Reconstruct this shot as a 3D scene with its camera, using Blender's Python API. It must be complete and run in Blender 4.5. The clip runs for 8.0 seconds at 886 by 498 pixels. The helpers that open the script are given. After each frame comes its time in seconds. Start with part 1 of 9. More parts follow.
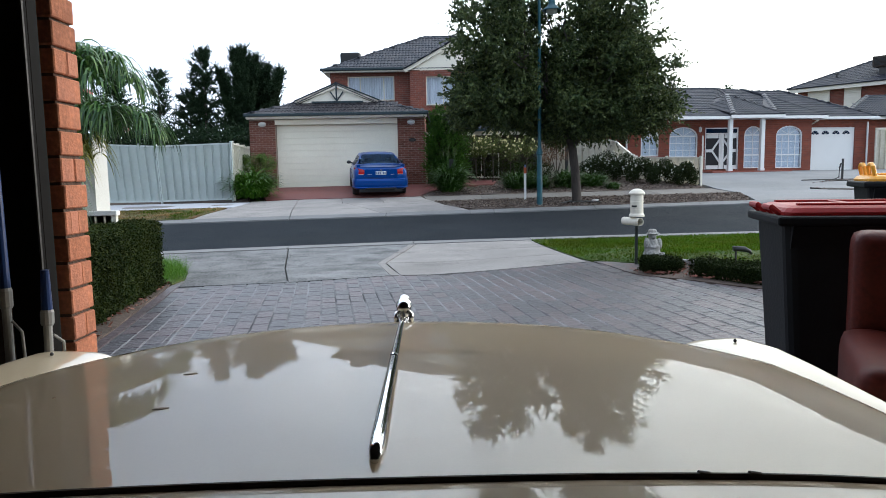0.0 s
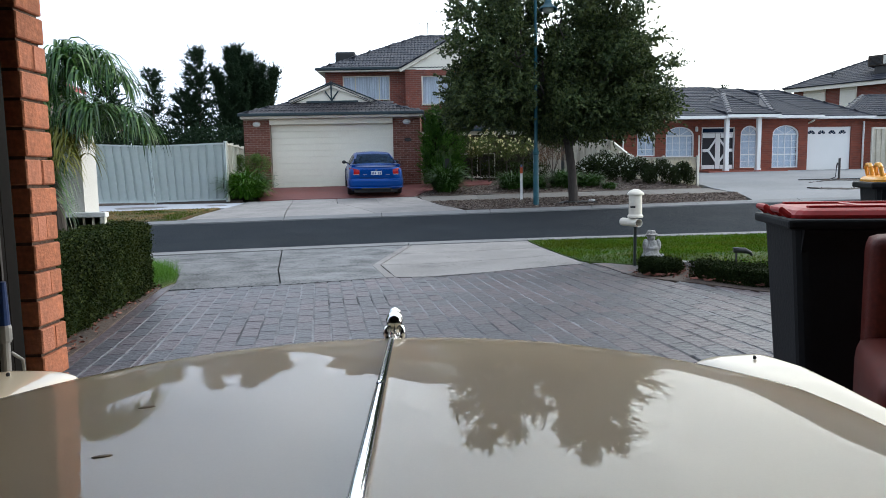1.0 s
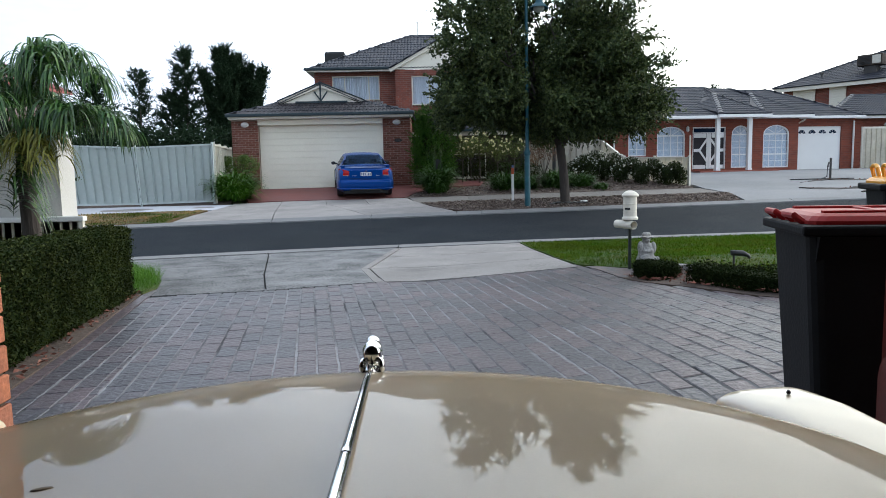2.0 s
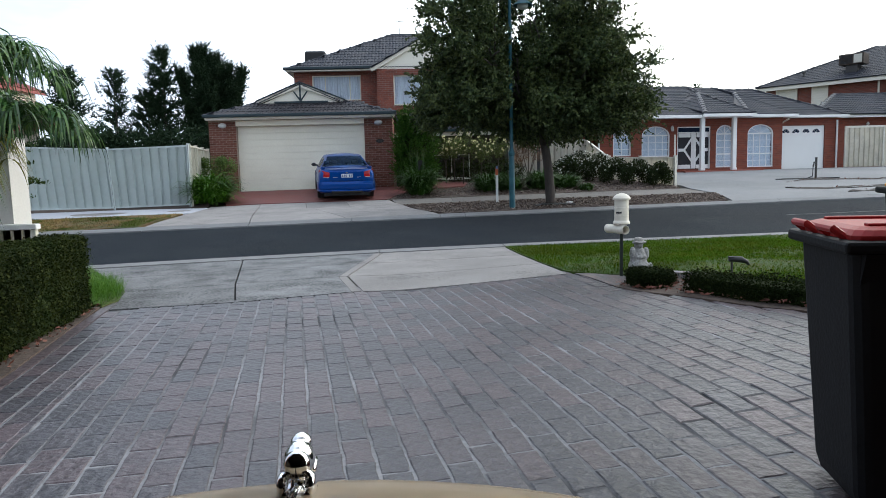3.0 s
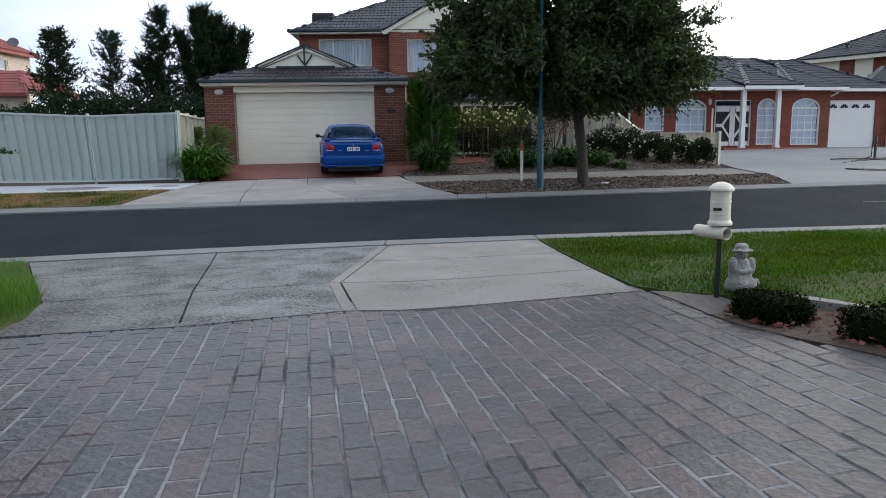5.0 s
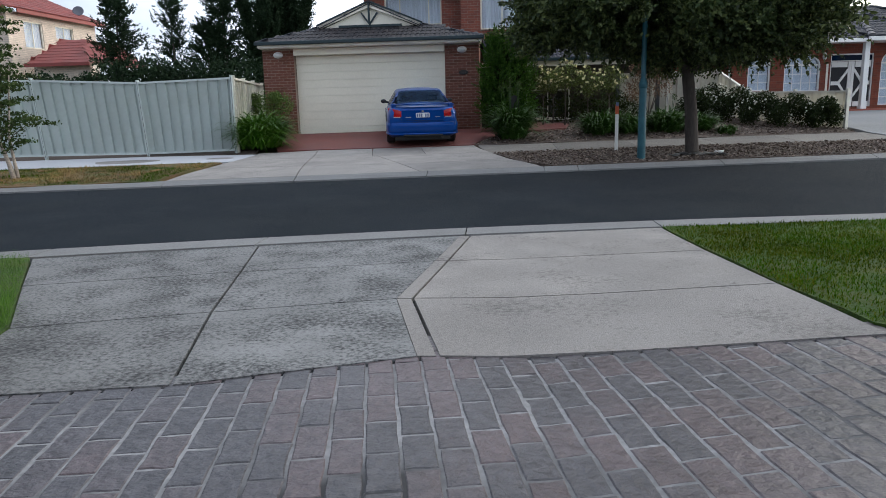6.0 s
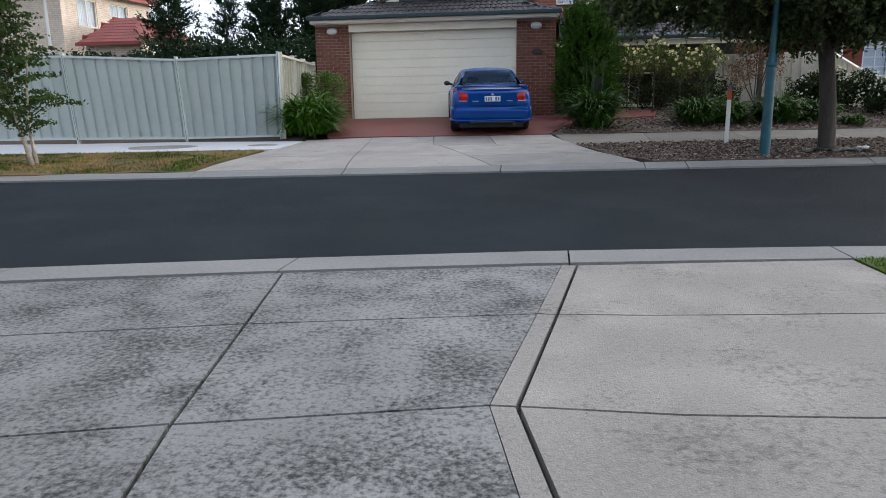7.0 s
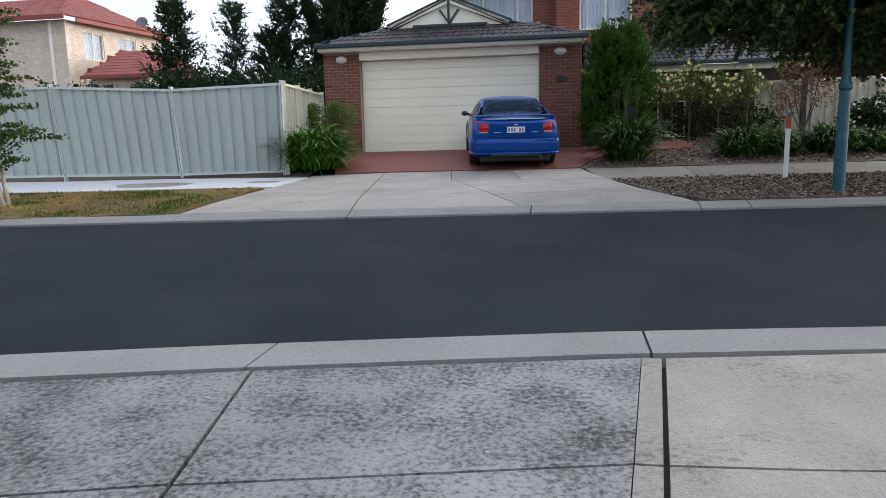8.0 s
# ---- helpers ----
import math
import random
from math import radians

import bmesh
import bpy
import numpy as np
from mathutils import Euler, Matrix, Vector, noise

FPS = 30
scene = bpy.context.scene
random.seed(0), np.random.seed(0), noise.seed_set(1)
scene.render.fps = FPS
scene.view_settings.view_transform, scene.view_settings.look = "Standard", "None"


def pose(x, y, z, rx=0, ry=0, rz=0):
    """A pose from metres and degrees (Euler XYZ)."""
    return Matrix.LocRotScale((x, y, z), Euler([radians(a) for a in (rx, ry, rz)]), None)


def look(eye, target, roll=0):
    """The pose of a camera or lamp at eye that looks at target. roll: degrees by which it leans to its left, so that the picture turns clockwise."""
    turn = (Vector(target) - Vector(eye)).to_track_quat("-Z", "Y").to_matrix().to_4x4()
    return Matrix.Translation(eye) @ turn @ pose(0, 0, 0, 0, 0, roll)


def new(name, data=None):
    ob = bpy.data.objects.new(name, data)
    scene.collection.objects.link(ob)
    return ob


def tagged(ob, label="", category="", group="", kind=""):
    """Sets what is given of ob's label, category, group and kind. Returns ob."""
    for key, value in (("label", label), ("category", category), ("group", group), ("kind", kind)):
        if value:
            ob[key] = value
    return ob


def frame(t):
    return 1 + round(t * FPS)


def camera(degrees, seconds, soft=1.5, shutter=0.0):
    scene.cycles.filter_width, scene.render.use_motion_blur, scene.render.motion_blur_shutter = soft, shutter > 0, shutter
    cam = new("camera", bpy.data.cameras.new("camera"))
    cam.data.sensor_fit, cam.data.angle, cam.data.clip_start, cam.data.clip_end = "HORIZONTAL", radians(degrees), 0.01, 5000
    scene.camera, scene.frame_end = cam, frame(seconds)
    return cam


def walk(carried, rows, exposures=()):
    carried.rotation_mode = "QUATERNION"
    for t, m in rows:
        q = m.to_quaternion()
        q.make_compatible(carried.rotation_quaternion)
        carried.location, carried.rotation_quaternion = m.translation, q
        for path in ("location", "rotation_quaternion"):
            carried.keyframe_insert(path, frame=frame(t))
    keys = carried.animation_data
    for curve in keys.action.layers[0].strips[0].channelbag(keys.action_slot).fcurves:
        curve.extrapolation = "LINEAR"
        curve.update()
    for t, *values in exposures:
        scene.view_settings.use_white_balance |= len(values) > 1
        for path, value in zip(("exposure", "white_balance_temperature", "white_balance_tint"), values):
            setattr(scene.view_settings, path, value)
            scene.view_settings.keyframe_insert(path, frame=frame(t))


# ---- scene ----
cam = camera(65.4, 8.0, 0.9)
METRES, EYE, TILT, LEAN, TURN = 9.0, 1.42, 0.0, 0.0, 0.0
ROWS = [
    (0.0, 0.0, 0.0, 0.0, -0.11, -6.22, 0.97),
    (0.5, 0.0002, 0.0071, 0.0001, -0.22, -6.24, 1.0),
    (1.0, 0.0006, 0.0165, 0.0007, -0.45, -6.24, 1.02),
    (2.5, 0.0043, 0.0638, 0.0034, -1.79, -6.22, 1.27),
    (3.0, 0.0072, 0.0954, 0.005, -2.53, -6.22, 1.43),
    (3.5, 0.0098, 0.1368, 0.0067, -3.19, -6.19, 1.58),
    (4.0, 0.0124, 0.1849, 0.0082, -3.68, -6.35, 0.94),
    (5.5, -0.006, 0.4518, 0.0084, 1.03, -9.69, 1.0),
    (6.0, -0.0268, 0.5724, 0.0045, 4.01, -10.96, 1.41),
    (6.5, -0.0537, 0.6868, 0.0003, 6.88, -12.19, 0.62),
    (7.0, -0.0816, 0.8164, -0.002, 8.67, -11.94, 0.78),
    (7.5, -0.1002, 0.9044, -0.0018, 9.37, -10.57, 1.05),
    (8.0, -0.1192, 0.9864, -0.0026, 9.75, -9.35, 1.18),
]
# the clip's camera opens up in the dim garage and turns cooler out in the open
LOOKS = [(0.0, 0.52, 5350, 9), (0.5, 0.47, 5350, 9), (1.2, 0.43, 5350, 9), (2.5, 0.33, 5400, 9), (3.5, 0.25, 5450, 9), (5.5, 0.05, 5500, 10), (6.5, 0.2, 5580, 11), (8.0, 0.42, 5700, 12)]
walk(cam, [(t, pose(0, 0, EYE, TILT, LEAN, TURN) @ pose(METRES * x, METRES * y, METRES * z, 90 + pitch, roll, yaw)) for t, x, y, z, yaw, pitch, roll in ROWS], LOOKS)

# ---- sky and sun: a pale evening overcast, brighter and warmer towards the right ----
SUN_AZ, SUN_EL = radians(62), radians(13)
sun_way = Vector((math.sin(SUN_AZ) * math.cos(SUN_EL), math.cos(SUN_AZ) * math.cos(SUN_EL), math.sin(SUN_EL)))


def make_world():
    w = bpy.data.worlds.new("evening_sky")
    scene.world = w
    w.use_nodes = True
    nt = w.node_tree
    nt.nodes.clear()
    out = nt.nodes.new("ShaderNodeOutputWorld")
    bg = nt.nodes.new("ShaderNodeBackground")
    bg.inputs["Strength"].default_value = 0.1
    sky = nt.nodes.new("ShaderNodeTexSky")
    sky.sky_type = "NISHITA"
    sky.sun_disc = False
    sky.sun_elevation = SUN_EL
    sky.sun_rotation = SUN_AZ
    sky.air_density, sky.dust_density, sky.ozone_density = 1.0, 2.0, 1.0
    tc = nt.nodes.new("ShaderNodeTexCoord")
    mp = nt.nodes.new("ShaderNodeMapping")
    mp.inputs["Scale"].default_value = (1.0, 1.0, 3.2)
    nz = nt.nodes.new("ShaderNodeTexNoise")
    nz.inputs["Scale"].default_value = 2.3
    nz.inputs["Detail"].default_value = 5.0
    nz.inputs["Roughness"].default_value = 0.6
    ramp = nt.nodes.new("ShaderNodeValToRGB")
    ramp.color_ramp.elements[0].position = 0.34
    ramp.color_ramp.elements[0].color = (0.66, 0.68, 0.71, 1)
    ramp.color_ramp.elements[1].position = 0.66
    ramp.color_ramp.elements[1].color = (1.0, 1.0, 0.99, 1)
    up = nt.nodes.new("ShaderNodeVectorMath")
    up.operation = "SCALE"
    # thin cloud glows more around the low sun
    aim = nt.nodes.new("ShaderNodeVectorMath")
    aim.operation = "DOT_PRODUCT"
    aim.inputs[1].default_value = sun_way
    glow = nt.nodes.new("ShaderNodeMapRange")
    glow.interpolation_type = "SMOOTHSTEP"
    glow.inputs["From Min"].default_value, glow.inputs["From Max"].default_value = -0.35, 1.0
    glow.inputs["To Min"].default_value, glow.inputs["To Max"].default_value = CLOUD * 0.74, CLOUD * 2.5
    nt.links.new(tc.outputs["Generated"], aim.inputs[0])
    nt.links.new(aim.outputs["Value"], glow.inputs["Value"])
    nt.links.new(glow.outputs["Result"], up.inputs["Scale"])
    warm = nt.nodes.new("ShaderNodeMixRGB")
    warm.blend_type = "MULTIPLY"
    warm.inputs["Color2"].default_value = (1.0, 0.9, 0.7, 1)
    near_sun = nt.nodes.new("ShaderNodeMapRange")
    near_sun.interpolation_type = "SMOOTHSTEP"
    near_sun.inputs["From Min"].default_value, near_sun.inputs["From Max"].default_value = 0.0, 1.0
    nt.links.new(aim.outputs["Value"], near_sun.inputs["Value"])
    nt.links.new(near_sun.outputs["Result"], warm.inputs["Fac"])
    mix = nt.nodes.new("ShaderNodeMixRGB")
    mix.inputs["Fac"].default_value = 0.86
    nt.links.new(tc.outputs["Generated"], mp.inputs["Vector"])
    nt.links.new(mp.outputs["Vector"], nz.inputs["Vector"])
    nt.links.new(nz.outputs["Fac"], ramp.inputs["Fac"])
    nt.links.new(ramp.outputs["Color"], warm.inputs["Color1"])
    nt.links.new(warm.outputs["Color"], up.inputs[0])
    nt.links.new(sky.outputs["Color"], mix.inputs["Color1"])
    nt.links.new(up.outputs["Vector"], mix.inputs["Color2"])
    nt.links.new(mix.outputs["Color"], bg.inputs["Color"])
    nt.links.new(bg.outputs["Background"], out.inputs["Surface"])


CLOUD = 11.5
make_world()
sun = new("sun", bpy.data.lights.new("sun", "SUN"))
sun.data.energy, sun.data.angle, sun.data.color = 1.3, radians(16), (1.0, 0.84, 0.66)
sun.matrix_world = look(sun_way * 60, (0, 0, 0))

# ---- materials ----
def material(name, color, rough=0.7, metal=0.0, vary=0.15, fine=40.0, coarse=1.5, bump=0.0, bump_scale=None,
             tint=None, tint_amt=0.5, per_object=0.0, per_island=0.0, coat=0.0, spec=0.5, trans=0.0, stretch=(1, 1, 1), speck=None):
    """A surface with variation at a fine and a coarse scale, an optional second tint, and relief."""
    m = bpy.data.materials.new(name)
    m.use_nodes = True
    nt = m.node_tree
    b = nt.nodes["Principled BSDF"]
    b.inputs["Roughness"].default_value = rough
    b.inputs["Metallic"].default_value = metal
    b.inputs["Coat Weight"].default_value = coat
    b.inputs["Coat Roughness"].default_value = 0.015
    b.inputs["Specular IOR Level"].default_value = spec
    tc = nt.nodes.new("ShaderNodeTexCoord")
    mp = nt.nodes.new("ShaderNodeMapping")
    mp.inputs["Scale"].default_value = stretch
    nt.links.new(tc.outputs["Object"], mp.inputs["Vector"])
    n1 = nt.nodes.new("ShaderNodeTexNoise")
    n1.inputs["Scale"].default_value, n1.inputs["Detail"].default_value = fine, 3.0
    n2 = nt.nodes.new("ShaderNodeTexNoise")
    n2.inputs["Scale"].default_value, n2.inputs["Detail"].default_value = coarse, 4.0
    nt.links.new(mp.outputs["Vector"], n1.inputs["Vector"])
    nt.links.new(mp.outputs["Vector"], n2.inputs["Vector"])
    add = nt.nodes.new("ShaderNodeMath")
    add.operation = "ADD"
    nt.links.new(n1.outputs["Fac"], add.inputs[0])
    nt.links.new(n2.outputs["Fac"], add.inputs[1])
    last = add.outputs[0]
    for amount, node in ((per_object, "ShaderNodeObjectInfo"), (per_island, "ShaderNodeNewGeometry")):
        if amount:
            inf = nt.nodes.new(node)
            ma = nt.nodes.new("ShaderNodeMath")
            ma.operation = "MULTIPLY_ADD"
            ma.inputs[1].default_value = amount * 2
            src = inf.outputs["Random"] if node == "ShaderNodeObjectInfo" else inf.outputs["Random Per Island"]
            nt.links.new(src, ma.inputs[0])
            sub = nt.nodes.new("ShaderNodeMath")
            sub.operation = "SUBTRACT"
            sub.inputs[1].default_value = amount
            nt.links.new(ma.outputs[0], sub.inputs[0])
            nt.links.new(last, ma.inputs[2])
            last = sub.outputs[0]
    rng = nt.nodes.new("ShaderNodeMapRange")
    rng.inputs["From Min"].default_value, rng.inputs["From Max"].default_value = 0.55, 1.45
    rng.inputs["To Min"].default_value, rng.inputs["To Max"].default_value = 1 - vary * 1.4, 1 + vary * 1.4
    nt.links.new(last, rng.inputs["Value"])
    mul = nt.nodes.new("ShaderNodeVectorMath")
    mul.operation = "SCALE"
    nt.links.new(rng.outputs["Result"], mul.inputs["Scale"])
    if tint:
        n3 = nt.nodes.new("ShaderNodeTexNoise")
        n3.inputs["Scale"].default_value, n3.inputs["Detail"].default_value = coarse * 2.3, 5.0
        off = nt.nodes.new("ShaderNodeVectorMath")
        off.operation = "ADD"
        off.inputs[1].default_value = (3.1, 7.7, 1.9)
        nt.links.new(mp.outputs["Vector"], off.inputs[0])
        nt.links.new(off.outputs["Vector"], n3.inputs["Vector"])
        r3 = nt.nodes.new("ShaderNodeMapRange")
        r3.inputs["From Min"].default_value, r3.inputs["From Max"].default_value = 0.42, 0.66
        r3.inputs["To Max"].default_value = tint_amt
        src = n3.outputs["Fac"]
        if per_object or per_island:
            inf = nt.nodes.new("ShaderNodeObjectInfo" if per_object else "ShaderNodeNewGeometry")
            mean = nt.nodes.new("ShaderNodeMath")
            mean.operation = "MULTIPLY_ADD"
            mean.inputs[1].default_value = 0.45
            nt.links.new(inf.outputs["Random"] if per_object else inf.outputs["Random Per Island"], mean.inputs[0])
            half = nt.nodes.new("ShaderNodeMath")
            half.operation = "MULTIPLY"
            half.inputs[1].default_value = 0.56
            nt.links.new(src, half.inputs[0])
            nt.links.new(half.outputs[0], mean.inputs[2])
            src = mean.outputs[0]
        nt.links.new(src, r3.inputs["Value"])
        mixc = nt.nodes.new("ShaderNodeMixRGB")
        mixc.inputs["Color1"].default_value = (*color, 1)
        mixc.inputs["Color2"].default_value = (*tint, 1)
        nt.links.new(r3.outputs["Result"], mixc.inputs["Fac"])
        nt.links.new(mixc.outputs["Color"], mul.inputs[0])
    else:
        mul.inputs[0].default_value = color
    if speck:
        # grime: fine dark specks that gather in coarse patches
        dark, fs, cs, lo, hi, cloud = (*speck, 1.3)[:6]
        na, nb_ = nt.nodes.new("ShaderNodeTexNoise"), nt.nodes.new("ShaderNodeTexNoise")
        na.inputs["Scale"].default_value, na.inputs["Detail"].default_value, na.inputs["Roughness"].default_value = fs, 5.0, 0.7
        nb_.inputs["Scale"].default_value, nb_.inputs["Detail"].default_value = cs, 3.0
        nt.links.new(mp.outputs["Vector"], na.inputs["Vector"])
        nt.links.new(mp.outputs["Vector"], nb_.inputs["Vector"])
        both = nt.nodes.new("ShaderNodeMath")
        both.operation = "MULTIPLY_ADD"
        both.inputs[1].default_value = cloud
        nt.links.new(nb_.outputs["Fac"], both.inputs[0])
        nt.links.new(na.outputs["Fac"], both.inputs[2])
        cut = nt.nodes.new("ShaderNodeMapRange")
        cut.inputs["From Min"].default_value, cut.inputs["From Max"].default_value = lo, hi
        nt.links.new(both.outputs[0], cut.inputs["Value"])
        grime = nt.nodes.new("ShaderNodeMixRGB")
        grime.inputs["Color2"].default_value = (*dark, 1)
        nt.links.new(cut.outputs["Result"], grime.inputs["Fac"])
        nt.links.new(mul.outputs["Vector"], grime.inputs["Color1"])
        mul = nt.nodes.new("ShaderNodeVectorMath")
        mul.operation = "SCALE"
        mul.inputs["Scale"].default_value = 1.0
        nt.links.new(grime.outputs["Color"], mul.inputs[0])
    nt.links.new(mul.outputs["Vector"], b.inputs["Base Color"])
    if bump:
        nb = nt.nodes.new("ShaderNodeTexNoise")
        nb.inputs["Scale"].default_value, nb.inputs["Detail"].default_value = bump_scale or fine, 4.0
        nt.links.new(mp.outputs["Vector"], nb.inputs["Vector"])
        bp = nt.nodes.new("ShaderNodeBump")
        bp.inputs["Strength"].default_value, bp.inputs["Distance"].default_value = min(bump, 1.0), 0.02
        nt.links.new(nb.outputs["Fac"], bp.inputs["Height"])
        nt.links.new(bp.outputs["Normal"], b.inputs["Normal"])
    if trans:
        tr = nt.nodes.new("ShaderNodeBsdfTranslucent")
        ms = nt.nodes.new("ShaderNodeMixShader")
        ms.inputs[0].default_value = trans
        nt.links.new(mul.outputs["Vector"], tr.inputs["Color"])
        nt.links.new(b.outputs[0], ms.inputs[1])
        nt.links.new(tr.outputs[0], ms.inputs[2])
        nt.links.new(ms.outputs[0], nt.nodes["Material Output"].inputs["Surface"])
    return m


def brick_material(name, c1, c2, mortar, axis="x", rough=0.85):
    """Stretcher-bond brickwork for walls that stay far off: 240 x 86 mm modules with recessed joints."""
    m = bpy.data.materials.new(name)
    m.use_nodes = True
    nt = m.node_tree
    b = nt.nodes["Principled BSDF"]
    b.inputs["Roughness"].default_value = rough
    tc = nt.nodes.new("ShaderNodeTexCoord")
    sep = nt.nodes.new("ShaderNodeSeparateXYZ")
    com = nt.nodes.new("ShaderNodeCombineXYZ")
    nt.links.new(tc.outputs["Object"], sep.inputs[0])
    nt.links.new(sep.outputs["X" if axis == "x" else "Y"], com.inputs["X"])
    nt.links.new(sep.outputs["Z"], com.inputs["Y"])
    br = nt.nodes.new("ShaderNodeTexBrick")
    br.inputs["Scale"].default_value = 1.0
    br.inputs["Brick Width"].default_value, br.inputs["Row Height"].default_value = 0.24, 0.086
    br.inputs["Mortar Size"].default_value, br.inputs["Mortar Smooth"].default_value = 0.006, 0.2
    br.inputs["Bias"].default_value = -0.1
    br.inputs["Color1"].default_value, br.inputs["Color2"].default_value = (*c1, 1), (*c2, 1)
    br.inputs["Mortar"].default_value = (*mortar, 1)
    nt.links.new(com.outputs[0], br.inputs["Vector"])
    nz = nt.nodes.new("ShaderNodeTexNoise")
    nz.inputs["Scale"].default_value, nz.inputs["Detail"].default_value = 3.0, 5.0
    nt.links.new(tc.outputs["Object"], nz.inputs["Vector"])
    rng = nt.nodes.new("ShaderNodeMapRange")
    rng.inputs["From Min"].default_value, rng.inputs["From Max"].default_value = 0.3, 0.7
    rng.inputs["To Min"].default_value, rng.inputs["To Max"].default_value = 0.9, 1.1
    nt.links.new(nz.outputs["Fac"], rng.inputs["Value"])
    mul = nt.nodes.new("ShaderNodeVectorMath")
    mul.operation = "SCALE"
    nt.links.new(br.outputs["Color"], mul.inputs[0])
    nt.links.new(rng.outputs["Result"], mul.inputs["Scale"])
    nt.links.new(mul.outputs["Vector"], b.inputs["Base Color"])
    bp = nt.nodes.new("ShaderNodeBump")
    bp.invert = True
    bp.inputs["Strength"].default_value, bp.inputs["Distance"].default_value = 0.8, 0.01
    nt.links.new(br.outputs["Fac"], bp.inputs["Height"])
    nt.links.new(bp.outputs["Normal"], b.inputs["Normal"])
    return m


def glass_material(name, color, rough=0.02, sheen=(0.8, 0.8, 0.8)):
    m = bpy.data.materials.new(name)
    m.use_nodes = True
    nt = m.node_tree
    nt.nodes.remove(nt.nodes["Principled BSDF"])
    clear = nt.nodes.new("ShaderNodeBsdfTransparent")
    clear.inputs["Color"].default_value = (*color, 1)
    gloss = nt.nodes.new("ShaderNodeBsdfGlossy")
    gloss.inputs["Roughness"].default_value = rough
    gloss.inputs["Color"].default_value = (*sheen, 1)
    facing = nt.nodes.new("ShaderNodeLayerWeight")
    facing.inputs["Blend"].default_value = 0.5
    power = nt.nodes.new("ShaderNodeMath")
    power.operation = "POWER"
    power.inputs[1].default_value = 5.0
    fr = nt.nodes.new("ShaderNodeMath")
    fr.operation = "MULTIPLY_ADD"
    fr.inputs[1].default_value, fr.inputs[2].default_value = 0.96, 0.04
    nt.links.new(facing.outputs["Facing"], power.inputs[0])
    nt.links.new(power.outputs[0], fr.inputs[0])
    mix = nt.nodes.new("ShaderNodeMixShader")
    nt.links.new(fr.outputs[0], mix.inputs["Fac"])
    nt.links.new(clear.outputs["BSDF"], mix.inputs[1])
    nt.links.new(gloss.outputs["BSDF"], mix.inputs[2])
    nt.links.new(mix.outputs["Shader"], nt.nodes["Material Output"].inputs["Surface"])
    return m


asphalt = material("asphalt", (0.0142, 0.0184, 0.0245), 0.9, vary=0.2, fine=160, coarse=0.5, bump=0.5, bump_scale=220, tint=(0.022, 0.0268, 0.0315), tint_amt=0.6, spec=0.12, speck=((0.05, 0.052, 0.055), 90, 0.35, 1.5, 1.75))
concrete_old = material("old_concrete", (0.205, 0.207, 0.21), 0.9, vary=0.22, fine=110, coarse=1.1, bump=0.16, bump_scale=60, tint=(0.15, 0.15, 0.153), tint_amt=0.6, per_object=0.02, speck=((0.028, 0.029, 0.032), 32, 2.6, 0.66, 0.9, 0.48))
concrete_new = material("pale_concrete", (0.305, 0.284, 0.27), 0.88, vary=0.2, fine=60, coarse=0.9, bump=0.45, bump_scale=110, tint=(0.2, 0.19, 0.184), tint_amt=0.7, per_object=0.04, speck=((0.085, 0.08, 0.077), 26, 1.6, 0.84, 1.12, 0.6))
path_mat = material("brownish_path_concrete", (0.17, 0.157, 0.142), 0.9, vary=0.22, fine=40, coarse=0.9, bump=0.4, bump_scale=110, tint=(0.115, 0.105, 0.096), tint_amt=0.7, per_object=0.05, speck=((0.06, 0.055, 0.05), 30, 1.6, 1.35, 1.7))
pad_mat = material("dirty_pad_concrete", (0.085, 0.08, 0.08), 0.9, vary=0.3, fine=40, coarse=3.0, bump=0.5, bump_scale=60, tint=(0.14, 0.1, 0.09), tint_amt=0.6)
concrete_white = material("white_new_concrete", (0.5, 0.505, 0.545), 0.85, vary=0.07, fine=30, coarse=0.8, bump=0.2)
kerb_mat = material("kerb_concrete", (0.19, 0.19, 0.192), 0.9, vary=0.18, fine=30, coarse=0.9, bump=0.3, bump_scale=90, tint=(0.2, 0.2, 0.2), tint_amt=0.5)
joint_mat = material("dark_joint", (0.035, 0.033, 0.03), 0.95, vary=0.3, fine=40)
paver_mat = material("slate_grey_paver", (0.057, 0.054, 0.062), 0.42, vary=0.5, fine=18, coarse=0.8, bump=0.7, bump_scale=22, tint=(0.16, 0.07, 0.06), tint_amt=0.16, per_object=0.06)
paver_joined = material("slate_grey_paver_far", (0.057, 0.054, 0.062), 0.42, vary=0.5, fine=18, coarse=0.8, bump=0.7, bump_scale=22, tint=(0.16, 0.07, 0.06), tint_amt=0.16, per_island=0.06)
jamb_mortar = material("deep_brown_mortar", (0.11, 0.075, 0.055), 0.95, vary=0.25, fine=50, bump=0.5)
paver_bed = material("paver_joint_sand", (0.24, 0.24, 0.25), 0.95, vary=0.3, fine=30, coarse=0.5, tint=(0.035, 0.035, 0.038), tint_amt=1.0)
red_drive_mat = material("red_stencilled_concrete", (0.16, 0.045, 0.036), 0.7, vary=0.2, fine=30, coarse=0.9, bump=0.3, tint=(0.13, 0.05, 0.047), tint_amt=0.6)
trench_soil = material("wet_dark_soil", (0.022, 0.017, 0.014), 0.9, vary=0.4, fine=20, coarse=2, bump=0.9, bump_scale=18)
soil_mat = material("soil", (0.07, 0.05, 0.038), 0.98, vary=0.4, fine=25, coarse=2, bump=0.9, bump_scale=20)
